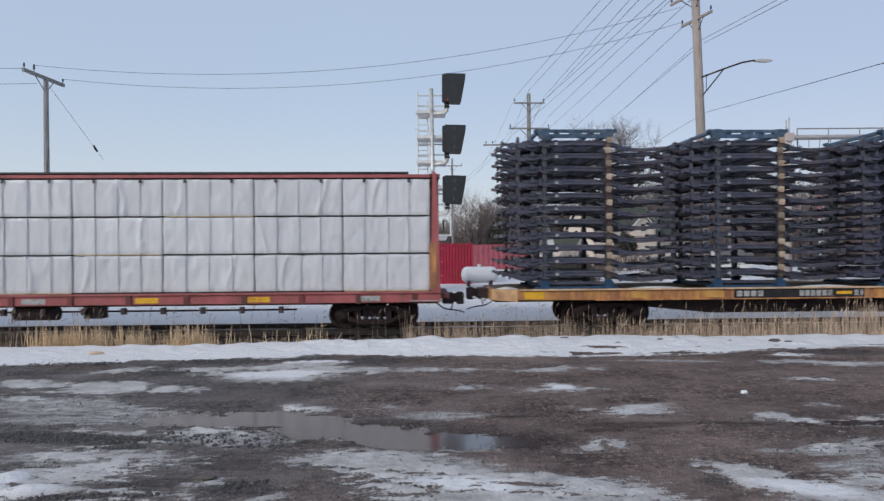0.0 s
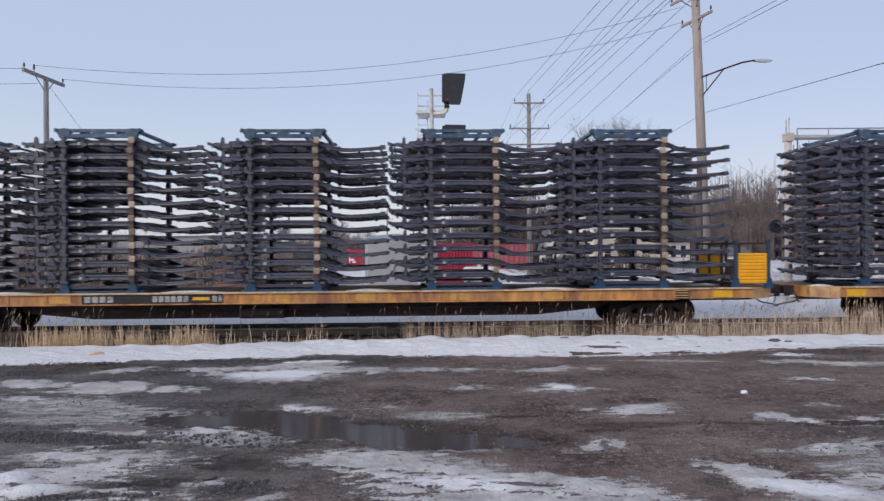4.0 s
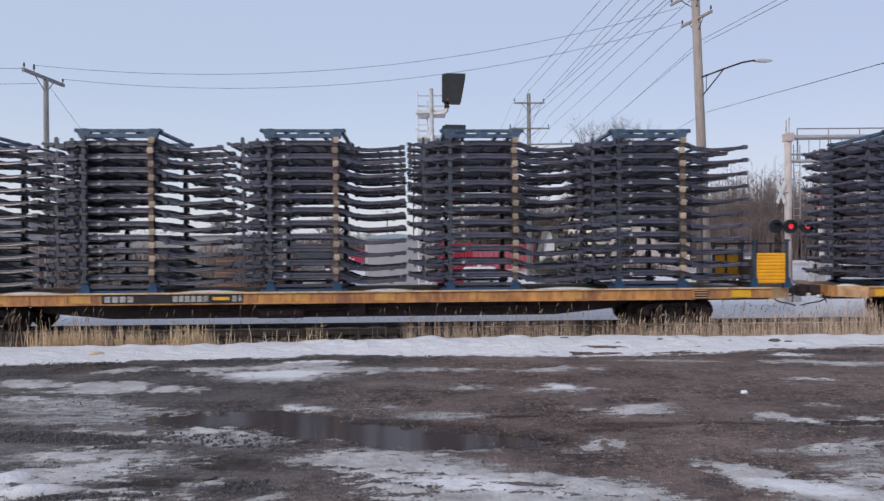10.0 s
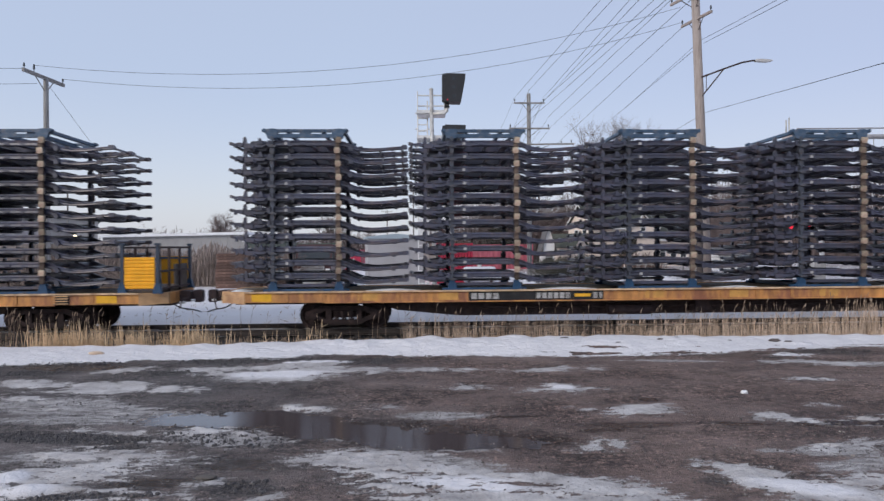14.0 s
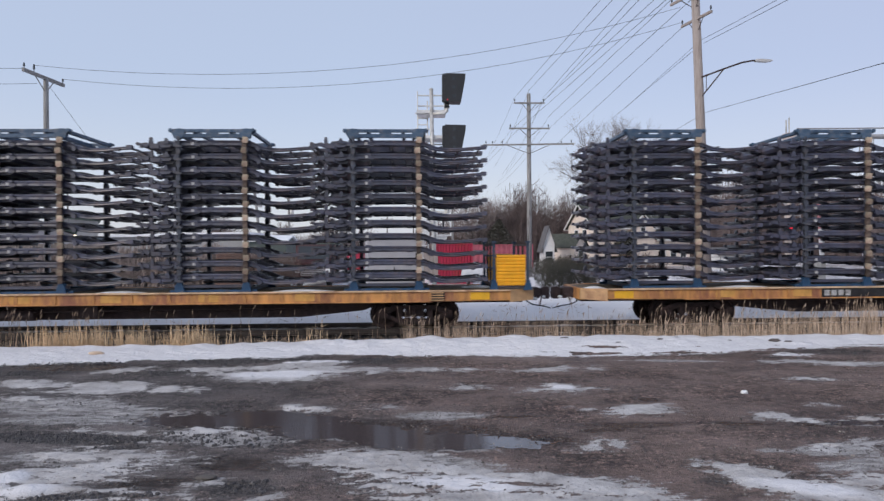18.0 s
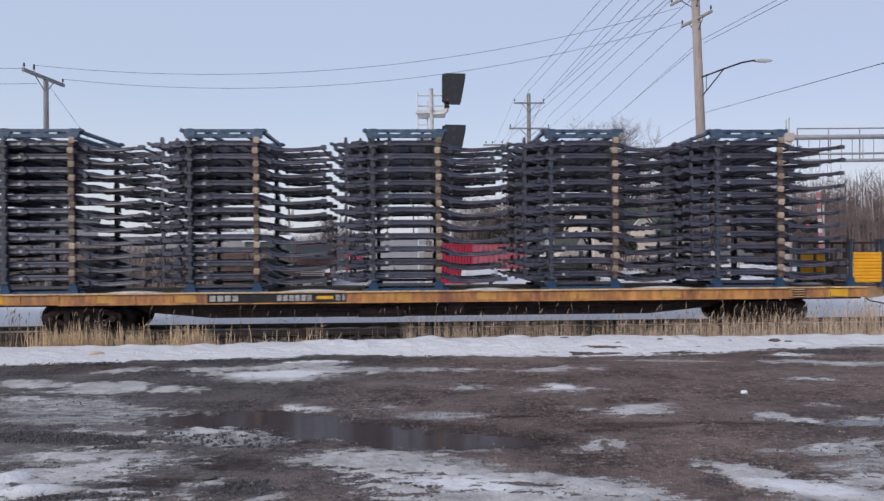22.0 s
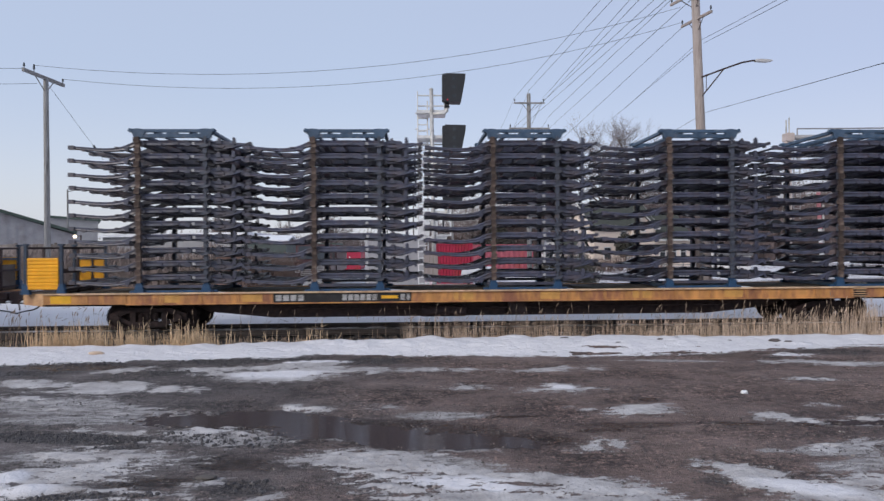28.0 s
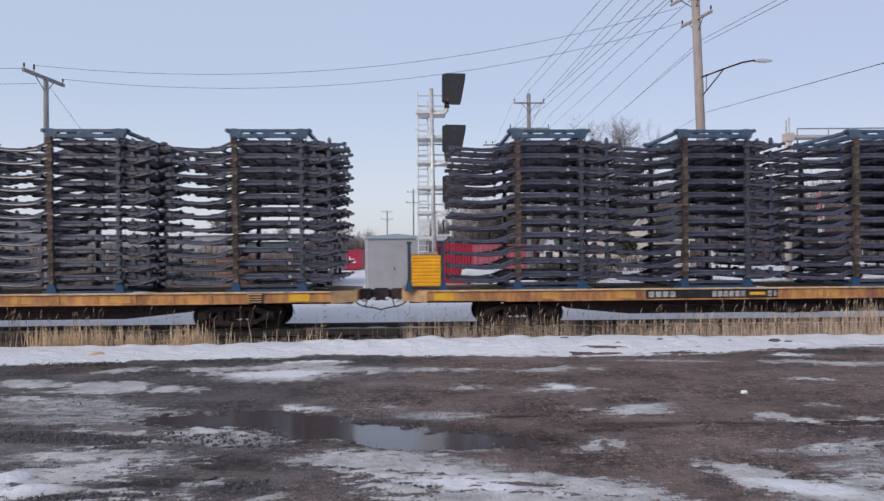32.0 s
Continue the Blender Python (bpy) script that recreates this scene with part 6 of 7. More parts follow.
    part("base_box", Shape().box(-0.35, 0.45, -0.35, 0.35, 0.0, 0.5, 0.03), GALV, ob)
    part("junction_box", Shape().box(-0.45, 0.2, -0.55, -0.2, 1.1, 2.3, 0.03), POLEWOOD, ob, "tan junction box")


build_signal()


# ---- grade crossing signal ----
def build_crossing():
    ob = thing("crossing_signal", "grey cantilever crossing signal with red flashing lamps", "crossing signal", m=pose(16.03, 27, FAR_Z))
    Z = -FAR_Z
    part("mast", Shape().tube((0, 0, 0), (0, 0, 6.95 + Z), 0.155, 0.135, 14), MASTTAN, ob, "tan painted mast", True)
    part("mast_collar", Shape().box(-0.16, 0.18, -0.18, 0.18, 6.62 + Z, 6.98 + Z, 0.03), MASTTAN, ob)
    part("finial", Shape().tube((-0.08, 0, 6.9 + Z), (-0.08, 0, 7.55 + Z), 0.03, n=6).tube((0.05, 0, 6.9 + Z), (0.05, 0, 7.65 + Z), 0.03, n=6), GALV, ob)
    part("cantilever_arm", Shape().tube((0, 0, 6.80 + Z), (9.5, 0.3, 6.95 + Z), 0.11, 0.10, 12).tube((0.15, 0, 5.78 + Z), (9.5, 0.3, 5.93 + Z), 0.075, n=8).tube((0.15, 0, 6.08 + Z), (9.5, 0.3, 6.23 + Z), 0.05, n=8), GALVDULL, ob, "long pipe arm", True)
    s = Shape().tube((0.65, 0.4, 7.25 + Z), (9.5, 0.5, 7.35 + Z), 0.03, n=6)
    for k in range(7):
        s.tube((0.65 + k * 1.4, 0.4, 5.87 + Z), (0.65 + k * 1.4, 0.4, 7.28 + Z), 0.028, n=6)
    for k in range(19):
        s.tube((0.5 + k * 0.48, 0.1, 5.80 + Z), (0.5 + k * 0.48, 0.1, 6.8 + Z), 0.016, n=5)
    part("walkway_rail", s, GALVDULL, ob)
    for a in (32, -32):
        c, d = math.cos(radians(90 - a)), math.sin(radians(90 - a))
        s = Shape()
        v = [(-0.45 - 0.55 * c * 0.6 - 0.10 * d * 0.6, -0.22 + 0.0, 4.45 + Z - 0.55 * d + 0.10 * c), (-0.45 - 0.55 * c * 0.6 + 0.10 * d * 0.6, -0.22, 4.45 + Z - 0.55 * d - 0.10 * c),
             (-0.45 + 0.55 * c * 0.6 + 0.10 * d * 0.6, -0.22, 4.45 + Z + 0.55 * d - 0.10 * c), (-0.45 + 0.55 * c * 0.6 - 0.10 * d * 0.6, -0.22, 4.45 + Z + 0.55 * d + 0.10 * c)]
        v = [(x, y - (0.03 if a > 0 else 0.0), z) for x, y, z in v]
        v += [(x, y + 0.02, z) for x, y, z in v]
        s.add(v, [(0, 1, 2, 3), (7, 6, 5, 4), (0, 4, 5, 1), (1, 5, 6, 2), (2, 6, 7, 3), (3, 7, 4, 0)])
        part("crossbuck_blade", s, SIGNWHITE, ob, "white crossbuck blade")
    part("crossbuck_bracket", Shape().tube((-0.45, -0.15, 4.45 + Z), (0, -0.1, 4.45 + Z), 0.03, n=6), GALV, ob)
    part("lamp_bar", Shape().tube((-0.75, -0.15, 2.98 + Z), (1.1, -0.15, 2.98 + Z), 0.04, n=8), SIGNAL, ob)
    for x, lit in ((-0.70, False), (-0.06, True), (0.66, True), (1.06, False)):
        lampo = part("flasher", Shape().tube((x, -0.30, 2.98 + Z), (x, -0.16, 2.98 + Z), 0.29, n=20), SIGNAL, ob, "black round flasher hood")
        part("lens", Shape().tube((x, -0.304, 2.98 + Z), (x, -0.312, 2.98 + Z), 0.105, n=18), REDLAMP if lit else GLASS, lampo, "lit red lens" if lit else "")
        part("visor", Shape().box(x - 0.15, x + 0.15, -0.55, -0.31, 3.13 + Z, 3.155 + Z), SIGNAL, lampo)
    gate = part("gate_arm", Shape().prism_y([(1.17, 1.6 + Z), (1.33, 1.6 + Z), (1.16, 4.65 + Z), (1.02, 4.65 + Z)], -0.36, -0.31), SIGNWHITE, ob, "raised gate arm in red and white bands")
    for k in range(6):
        z0 = 2.0 + k * 0.43
        x0, x1 = 1.17 - 0.15 * (z0 - 1.6) / 3.05, 1.33 - 0.17 * (z0 - 1.6) / 3.05
        part("red_band", Shape().prism_y([(x0 - 0.004, z0 + Z), (x1 + 0.004, z0 + Z), (x1 - 0.012, z0 + 0.27 + Z), (x0 - 0.017, z0 + 0.27 + Z)], -0.364, -0.306), BANDPINK, gate)
    part("conduit", Shape().tube((1.42, -0.2, 0.5 + Z), (1.42, -0.2, 3.9 + Z), 0.04, n=7), GALV, ob, "thin grey conduit post")
    rails = Shape()
    for x in (0.30, 0.58):
        rails.tube((x, 0.1, 3.3 + Z), (x, 0.1, 6.5 + Z), 0.02, n=5)
    ladder = part("ladder", rails, GALVDULL, ob, "grey steel ladder")
    rung = Shape().tube((0.30, 0.1, 0), (0.58, 0.1, 0), 0.014, n=5).mesh("rung", GALVDULL)
    for k in range(10):
        part("rung", rung, GALVDULL, ladder).location = (0, 0, 3.45 + Z + k * 0.31)
    part("gate_case", Shape().box(0.85, 1.35, -0.45, 0.0, 0.5 + Z, 1.6 + Z, 0.05), GALV, ob)
    part("base", Shape().box(-0.35, 0.35, -0.35, 0.35, 0, 0.4, 0.03), GALV, ob)


build_crossing()


# ---- relay house, containers, tank, trailer and truck ----
def build_relay_house():
    ob = thing("relay_house", "pale grey metal signal relay house with a low bluish roof", "relay house", m=pose(-1.15, 35.2, FAR_Z, 0, 0, 8))
    w, d, h = 1.50, 1.2, 2.98
    part("body", Shape().box(-w, w, -d, d, 0.2, h, 0.02), RELAYGREY, ob, "pale grey enamelled walls")
    part("base", Shape().box(-w + 0.1, w - 0.1, -d + 0.1, d - 0.1, 0, 0.2), STEELDARK, ob)
    part("roof", Shape().prism_y([(-w - 0.1, h), (w + 0.1, h), (w + 0.1, h + 0.10), (0, h + 0.26), (-w - 0.1, h + 0.10)], -d - 0.1, d + 0.1), RELAYBLUE, ob, "pale bluish metal roof")
    door = part("door", Shape().box(-0.25, 0.65, -d - 0.035, -d - 0.003, 0.35, 2.5, 0.02), RELAYGREY, ob)
    part("handle", Shape().tube((-0.14, -d - 0.08, 1.3), (-0.14, -d - 0.08, 1.5), 0.02, n=6), STEELDARK, door)


def container(x, y, w, h, d, material, label, ribs, turn=0):
    ob = thing("shipping_container", label, "container", "red steel containers", m=pose(x, y, FAR_Z, 0, 0, turn))
    s = Shape()
    step = w / ribs
    xs = []
    for i in range(ribs):
        a = -w / 2 + i * step
        for f, o in ((0.0, 0.0), (0.3, 0.0), (0.42, 0.045), (0.78, 0.045), (0.9, 0.0)):
            xs.append((a + f * step, o))
    xs.append((w / 2, 0.0))
    s.sheet([[(p, -d / 2 + o, z) for p, o in xs] for z in (0.15, h - 0.06)])
    s.box(-w / 2, w / 2, -d / 2 + 0.05, d / 2, 0.1, h - 0.02)
    part("body", s, material, ob, "corrugated red steel walls")
    part("top_rail", Shape().box(-w / 2, w / 2, -d / 2 - 0.02, -d / 2 + 0.06, h - 0.10, h), material, ob)
    part("bottom_rail", Shape().box(-w / 2, w / 2, -d / 2 - 0.02, -d / 2 + 0.06, 0.0, 0.16), material, ob)
    for cx in (-w / 2 + 0.04, w / 2 - 0.04):
        part("corner_post", Shape().box(cx - 0.06, cx + 0.06, -d / 2 - 0.025, -d / 2 + 0.08, 0.0, h + 0.01), material, ob)
    return ob


build_relay_house()
container(2.6, 46.0, 2.44, 2.75, 6.1, CONTRED, "dark red corrugated steel container on the snow", 12)
container(9.5, 71.2, 6.8, 2.75, 2.44, CONTPINK, "faded red corrugated steel container on the snow", 12)
tank = thing("storage_tank", "white horizontal storage tank on short legs in the snow", "tank", m=pose(4.0, 40, FAR_Z))
s = Shape()
ring = [(0.0, -1.15), (0.30, -1.10), (0.46, -0.95), (0.50, -0.8), (0.50, 0.8), (0.46, 0.95), (0.30, 1.10), (0.0, 1.15)]
lathe_y(s, ring, 20)
shell = part("shell", s, TANKWHITE, tank, "white painted shell", True)
shell.matrix_local = pose(0, 0, 0.78, 0, 0, 90)
for x in (-0.7, 0.7):
    part("leg", Shape().box(x - 0.08, x + 0.08, -0.4, 0.4, 0.0, 0.42), STEELDARK, tank)
part("dome", Shape().tube((0, 0, 1.25), (0, 0, 1.42), 0.14, n=12), GALV, tank)

trailer = thing("box_trailer", "red box trailer with white marks parked in the snow", "trailer", m=pose(-7.9, 70, FAR_Z))
part("box", Shape().box(-2.0, 2.0, 0, 7.0, 0.15, 2.25, 0.03), CONTRED, trailer, "red box")
for x0, x1, z0, z1, m in ((-0.35, -0.05, 1.35, 1.65, SIGNWHITE), (0.75, 0.87, 0.85, 1.55, SIGNWHITE), (0.87, 1.3, 1.1, 1.3, SIGNWHITE), (1.1, 1.45, 0.85, 1.05, SIGNWHITE), (-0.75, -0.68, 0.8, 1.95, SIGNWHITE)):
    part("white_mark", Shape().box(x0, x1, -0.012, -0.002, z0, z1), m, trailer)
for x in (-1.3, 1.3):
    part("wheel", Shape().tube((x - 0.15, 0.6, 0.3), (x + 0.15, 0.6, 0.3), 0.3, n=14), TYRE, trailer)

truck = thing("parked_truck", "dark parked truck with a chrome grille", "truck", m=pose(-6.5, 41, FAR_Z))
part("cab", Shape().prism_x([(0.0, 0.5), (2.6, 0.5), (2.6, 2.75), (0.9, 2.75), (0.55, 1.75), (0.0, 1.6)], -1.15, 1.15), TRUCKDARK, truck, "dark painted cab")
part("windscreen", Shape().prism_x([(0.53, 1.80), (0.57, 1.80), (0.88, 2.62), (0.84, 2.62)], -1.0, 1.0), GLASS, truck)
grille = part("grille", Shape().box(-0.75, 0.75, -0.05, -0.003, 0.75, 1.4, 0.03), CHROME, truck, "chrome grille")
for k in range(5):
    part("grille_bar", Shape().box(-0.68, 0.68, -0.062, -0.052, 0.80 + k * 0.12, 0.85 + k * 0.12), STEELDARK, grille)
part("bumper", Shape().box(-1.2, 1.2, -0.25, -0.06, 0.38, 0.66, 0.05), CHROME, truck)
for x in (-0.95, 0.95):
    part("headlight", Shape().box(x - 0.15, x + 0.15, -0.04, -0.003, 0.95, 1.2, 0.03), SIGNWHITE, truck)
    part("wheel", Shape().tube((x - 0.14, 0.75, 0.48), (x + 0.14, 0.75, 0.48), 0.48, n=16), TYRE, truck)
    part("mirror", Shape().box(x * 1.32 - 0.08, x * 1.32 + 0.08, 0.5, 0.56, 1.7, 2.2), SIGNAL, truck)
part("hauled_body", Shape().box(-1.2, 1.2, 2.7, 9.0, 0.9, 2.6), TRUCKDARK, truck)


# ---- houses and sheds behind the tracks ----
def window(parent, x, y, z, w, h):
    f = part("window", Shape().box(x - w / 2 - 0.1, x + w / 2 + 0.1, y - 0.06, y - 0.003, z - 0.1, z + h + 0.1), HOUSEWHITE, parent, "white window frame")
    part("pane", Shape().box(x - w / 2, x + w / 2, y - 0.075, y - 0.062, z, z + h / 2 - 0.03), GLASS, f)
    part("pane", Shape().box(x - w / 2, x + w / 2, y - 0.075, y - 0.062, z + h / 2 + 0.03, z + h), GLASS, f)


def build_house():
    ob = thing("house", "cream clapboard house with a green shingle roof", "house", m=pose(24.0, 78, FAR_Z, 0, 0, 14))
    w, d, e, r = 4.1, 3.2, 4.85, 7.5
    s = Shape().box(-w, w, -d, d, 0, e)
    part("wall", s, HOUSECREAM, ob, "cream clapboard walls")
    part("gable", Shape().prism_x([(-d, e), (d, e), (0, r - 0.1)], -w + 0.001, w - 0.001), HOUSECREAM, ob)
    clap = Shape()
    for k in range(30):
        z = 0.2 + k * 0.16
        clap.box(-w - 0.012, w + 0.012, -d - 0.018, -d - 0.002, z, z + 0.14)
    tagged(part("clapboard_siding", clap, HOUSECREAM, ob), kind="stuff")
    for sgn in (-1, 1):
        ex = 0.35
        sl = (r - e) / d
        v = [(-w - 0.4, sgn * (d + ex), e - ex * sl), (w + 0.4, sgn * (d + ex), e - ex * sl), (w + 0.4, 0, r), (-w - 0.4, 0, r)]
        v += [(x, y, z + 0.14) for x, y, z in v]
        q = Shape().add(v, [(0, 1, 2, 3), (7, 6, 5, 4), (0, 4, 5, 1), (1, 5, 6, 2), (2, 6, 7, 3), (3, 7, 4, 0)])
        part("roof", q, ROOFGREEN, ob, "green shingle roof slope")
        part("eave_trim", Shape().box(-w - 0.42, w + 0.42, sgn * (d + ex) - 0.04, sgn * (d + ex) + 0.04, e - ex * sl - 0.12, e - ex * sl + 0.06), HOUSEWHITE, ob)
        for x in (-w - 0.41, w + 0.41):
            part("rake_trim", Shape().tube((x, sgn * (d + ex), e - ex * sl), (x, 0, r + 0.02), 0.09, n=4), HOUSEWHITE, ob)
    # wall gable on the track side
    gx, gw, gh = 2.1, 1.45, e + 1.3
    part("front_gable_wall", Shape().prism_y([(gx - gw, e - 1.2), (gx + gw, e - 1.2), (gx + gw, e - 0.1), (gx, gh), (gx - gw, e - 0.1)], -d - 0.40, -d - 0.02), HOUSECREAM, ob)
    for a in (-1, 1):
        v = [(gx, -d - 0.65, gh + 0.02), (gx + a * (gw + 0.22), -d - 0.65, e - 0.28), (gx + a * (gw + 0.22), -d + 1.4, e - 0.28), (gx, -d + 1.4, gh + 0.02)]
        v += [(x, y, z + 0.12) for x, y, z in v]
        part("gable_roof", Shape().add(v, [(0, 1, 2, 3), (7, 6, 5, 4), (0, 4, 5, 1), (1, 5, 6, 2), (2, 6, 7, 3), (3, 7, 4, 0)]), ROOFGREEN, ob)
        part("rake_trim", Shape().tube((gx, -d - 0.68, gh + 0.08), (gx + a * (gw + 0.24), -d - 0.68, e - 0.22), 0.085, n=4), HOUSEWHITE, ob)
    window(ob, gx, -d - 0.40, 4.25, 0.55, 0.85)
    window(ob, -0.2, -d, 2.9, 0.7, 1.3)
    window(ob, -2.4, -d, 0.9, 0.8, 1.4)
    # low wing with its own roof
    x0, x1, we, wr = w + 0.02, w + 5.0, 3.2, 6.6
    part("wing_wall", Shape().box(x0, x1, -d + 0.2, d - 0.2, 0, we), HOUSECREAM, ob)
    part("wing_roof", Shape().prism_x([(-d - 0.3, we), (d + 0.3, we), (0, wr)], x0 - 0.1, x1 + 0.3), ROOFGREEN, ob, "green shingle roof of the wing")
    part("eave_trim", Shape().box(x0, x1 + 0.3, -d - 0.36, -d - 0.302, we - 0.12, we + 0.06), HOUSEWHITE, ob)
    for x in (w + 1.1, w + 2.6, w + 4.0):
        window(ob, x, -d + 0.2, 1.0, 0.7, 1.5)
    for y in (-1.0, 1.0):
        f = part("window", Shape().box(-w - 0.06, -w - 0.003, y - 0.5, y + 0.5, 2.9, 4.5), HOUSEWHITE, ob)
        part("pane", Shape().box(-w - 0.075, -w - 0.062, y - 0.4, y + 0.4, 3.0, 4.4), GLASS, f)


def small_house(x, y, w, d, e, r, wallm, roofm, label, turn=0):
    ob = thing("small_building", label, "building", m=pose(x, y, FAR_Z, 0, 0, turn))
    part("wall", Shape().box(-w, w, -d, d, 0, e), wallm, ob)
    part("gable", Shape().prism_y([(-w, e), (w, e), (0, r)], -d + 0.01, d - 0.01), wallm, ob)
    for a in (-1, 1):
        sl = (r - e) / w
        v = [(a * (w + 0.25), -d - 0.25, e - 0.25 * sl), (a * (w + 0.25), d + 0.25, e - 0.25 * sl), (0, d + 0.25, r), (0, -d - 0.25, r)]
        v += [(p, q, z + 0.1) for p, q, z in v]
        part("roof", Shape().add(v, [(0, 1, 2, 3), (7, 6, 5, 4), (0, 4, 5, 1), (1, 5, 6, 2), (2, 6, 7, 3), (3, 7, 4, 0)]), roofm, ob)
    window(ob, 0, -d, 0.9, 0.7, 1.1)
    return ob


build_house()
small_house(16.0, 68, 1.0, 2.0, 2.6, 3.75, HOUSECREAM, ROOFGREEN, "small cream gabled building with a green roof", 38)
small_house(13.2, 64, 0.55, 1.0, 2.7, 4.45, HOUSEWHITE, ROOFGREY, "narrow white steep-gabled shed")
small_house(32.6, 66, 1.8, 1.6, 1.5, 2.2, HOUSEWHITE, ROOFGREY, "low white outbuilding with a grey roof", 90)


def fence(x0, x1, y, h, label, step=0.9, rails=2):
    ob = thing("rail_fence", label, "fence")
    post = Shape().tube((0, 0, 0), (0, 0, h), 0.05, n=6).mesh("post", POLEGREY)
    x = x0
    while x <= x1:
        part("post", post, POLEGREY, ob).location = (x, y, FAR_Z)
        x += step * 2
    for k in range(rails):
        part("fence_rail", Shape().box(x0, x1, y - 0.02, y + 0.02, FAR_Z + h * (0.45 + 0.45 * k), FAR_Z + h * (0.45 + 0.45 * k) + 0.07), POLEGREY, ob)


fence(20.0, 32.0, 60, 1.5, "grey post and rail fence in the snow before a house")


def board_fence(x0, x1, y, h, label, board=0.30):
    ob = thing("board_fence", label, "fence", "board fences")
    me = Shape().box(-board / 2 + 0.008, board / 2 - 0.008, -0.015, 0.015, 0.05, h, 0.01).mesh("board", FENCEWOOD)
    x = x0
    k = 0
    while x < x1:
        o = part("board", me, FENCEWOOD, ob)
        o.location = (x, y, FAR_Z + random.uniform(-0.04, 0.04))
        if k % 8 == 0:
            part("post", Shape().box(x - 0.07, x + 0.07, y + 0.02, y + 0.16, FAR_Z, FAR_Z + h + 0.1), FENCEWOOD, ob)
        x += board
        k += 1
    for z in (0.5, h - 0.4):
        part("fence_rail", Shape().box(x0, x1, y + 0.018, y + 0.07, FAR_Z + z, FAR_Z + z + 0.1), FENCEWOOD, ob)


board_fence(-36, -20.8, 46, 2.9, "tall weathered brown board fence with posts", 0.34)
board_fence(-14.8, -9.2, 50, 2.1, "low weathered brown board fence", 0.3)


def shed(x, y, w, d, left_h, right_h, wallm, label, turn=0, ribs=0.6, roofm=ROOFGREENPALE):
    """A long metal building with one slope towards the right."""
    ob = thing("metal_building", label, "building", "metal buildings", m=pose(x, y, FAR_Z, 0, 0, turn))
    part("wall", Shape().prism_y([(-w, 0), (w, 0), (w, right_h), (-w, left_h)], -d, d), wallm, ob, "ribbed metal wall")
    rib = Shape()
    k = -w + ribs
    while k < w:
        hh = left_h + (right_h - left_h) * (k + w) / (2 * w)
        rib.box(k - 0.04, k + 0.04, -d - 0.03, -d - 0.002, 0.0, hh - 0.05)
        k += ribs
    tagged(part("wall_ribs", rib, wallm, ob), kind="stuff")
    v = [(-w - 0.3, -d - 0.3, left_h), (w + 0.3, -d - 0.3, right_h), (w + 0.3, d + 0.3, right_h), (-w - 0.3, d + 0.3, left_h)]
    v = v + [(p, q, z + 0.25) for p, q, z in v]
    part("roof", Shape().add(v, [(3, 2, 1, 0), (4, 5, 6, 7), (0, 1, 5, 4), (1, 2, 6, 5), (2, 3, 7, 6), (3, 0, 4, 7)]), roofm, ob, "dull green roof edge" if roofm is ROOFGREENPALE else "snow-covered roof")
    return ob


shed(-35.0, 55.7, 5.0, 4.0, 7.2, 3.8, SHEDGREY, "long grey metal building with a sloping roof", 33)
shed(-42.5, 82, 2.6, 4.0, 6.3, 5.9, SHEDBEIGE, "pale beige metal building with a green roof edge", 27)
shed(-22.5, 66, 6.5, 5.0, 3.6, 3.8, SHEDBEIGE, "long low pale metal building under snow", roofm=SNOWMAT)
shed(-17.5, 96, 6.0, 4.0, 2.9, 2.9, CARREDDARK, "low brown building far behind the yard")
snowroof = Shape().sheet([[(x, y, 3.95 + FAR_Z + 0.0164 * (x + 17)) for x in np.linspace(-28.9, -16.1, 10)] for y in np.linspace(60.8, 71, 6)])
solid("roof_snow", snowroof, SNOWMAT, "snow lying on a low metal roof", "snow")

low = thing("green_shed", "low dark green shed with snow on its pitched roof", "shed", m=pose(-12.85, 56, FAR_Z))
part("wall", Shape().prism_x([(0, 0), (4.4, 0), (4.4, 3.1), (2.2, 3.5), (0, 3.1)], -1.75, 1.75), SHEDGREEN, low, "dark green wall")
for k in range(11):
    part("batten", Shape().box(-1.62 + k * 0.32, -1.58 + k * 0.32, -0.02, -0.002, 0.0, 3.05), SHEDGREEN, low)
part("roof", Shape().prism_x([(-0.25, 3.08), (2.2, 3.55), (4.65, 3.08), (4.65, 3.2), (2.2, 3.67), (-0.25, 3.2)], -1.95, 1.95), SNOWMAT, low, "snow-covered pitched roof")
part("sign", Shape().box(-1.72, -1.1, -0.05, -0.022, 2.2, 2.52), SIGNWHITE, low, "small white sign")

pile = thing("tie_pile", "pile of rusty-brown railway ties beside the yard", "tie pile", m=pose(-11.2, 40, FAR_Z, 0, 0, 4))
plank = Shape().box(-0.95, 0.95, -0.13, 0.13, 0.0, 0.17, 0.02).mesh("tie", TIEOLD)
for row in range(12):
    for k in range(3):
        o = part("tie", plank, TIEOLD, pile)
        o.location = (random.uniform(-0.12, 0.12), k * 0.3, row * 0.185)
        o.rotation_euler = (0, 0, radians(random.uniform(-3, 3)))
yard = thing("yard_lamp", "slender yard light pole with a bracket lamp", "lamp post", m=pose(-30.56, 58, FAR_Z))
part("pole", Shape().tube((0, 0, 0), (0, 0, 7.8), 0.09, 0.07, 8), POLEGREY, yard)
part("arm", Shape().tube((0, 0, 7.6), (0.8, 0, 7.8), 0.04, n=6), POLEGREY, yard)
part("head", Shape().box(0.6, 1.1, -0.15, 0.15, 7.7, 7.95, 0.05), SIGNAL, yard)
wall_lamp = thing("wall_lamp", "lit lamp on a pale metal building", "lamp", m=pose(-26.6, 51.5, 3.2))
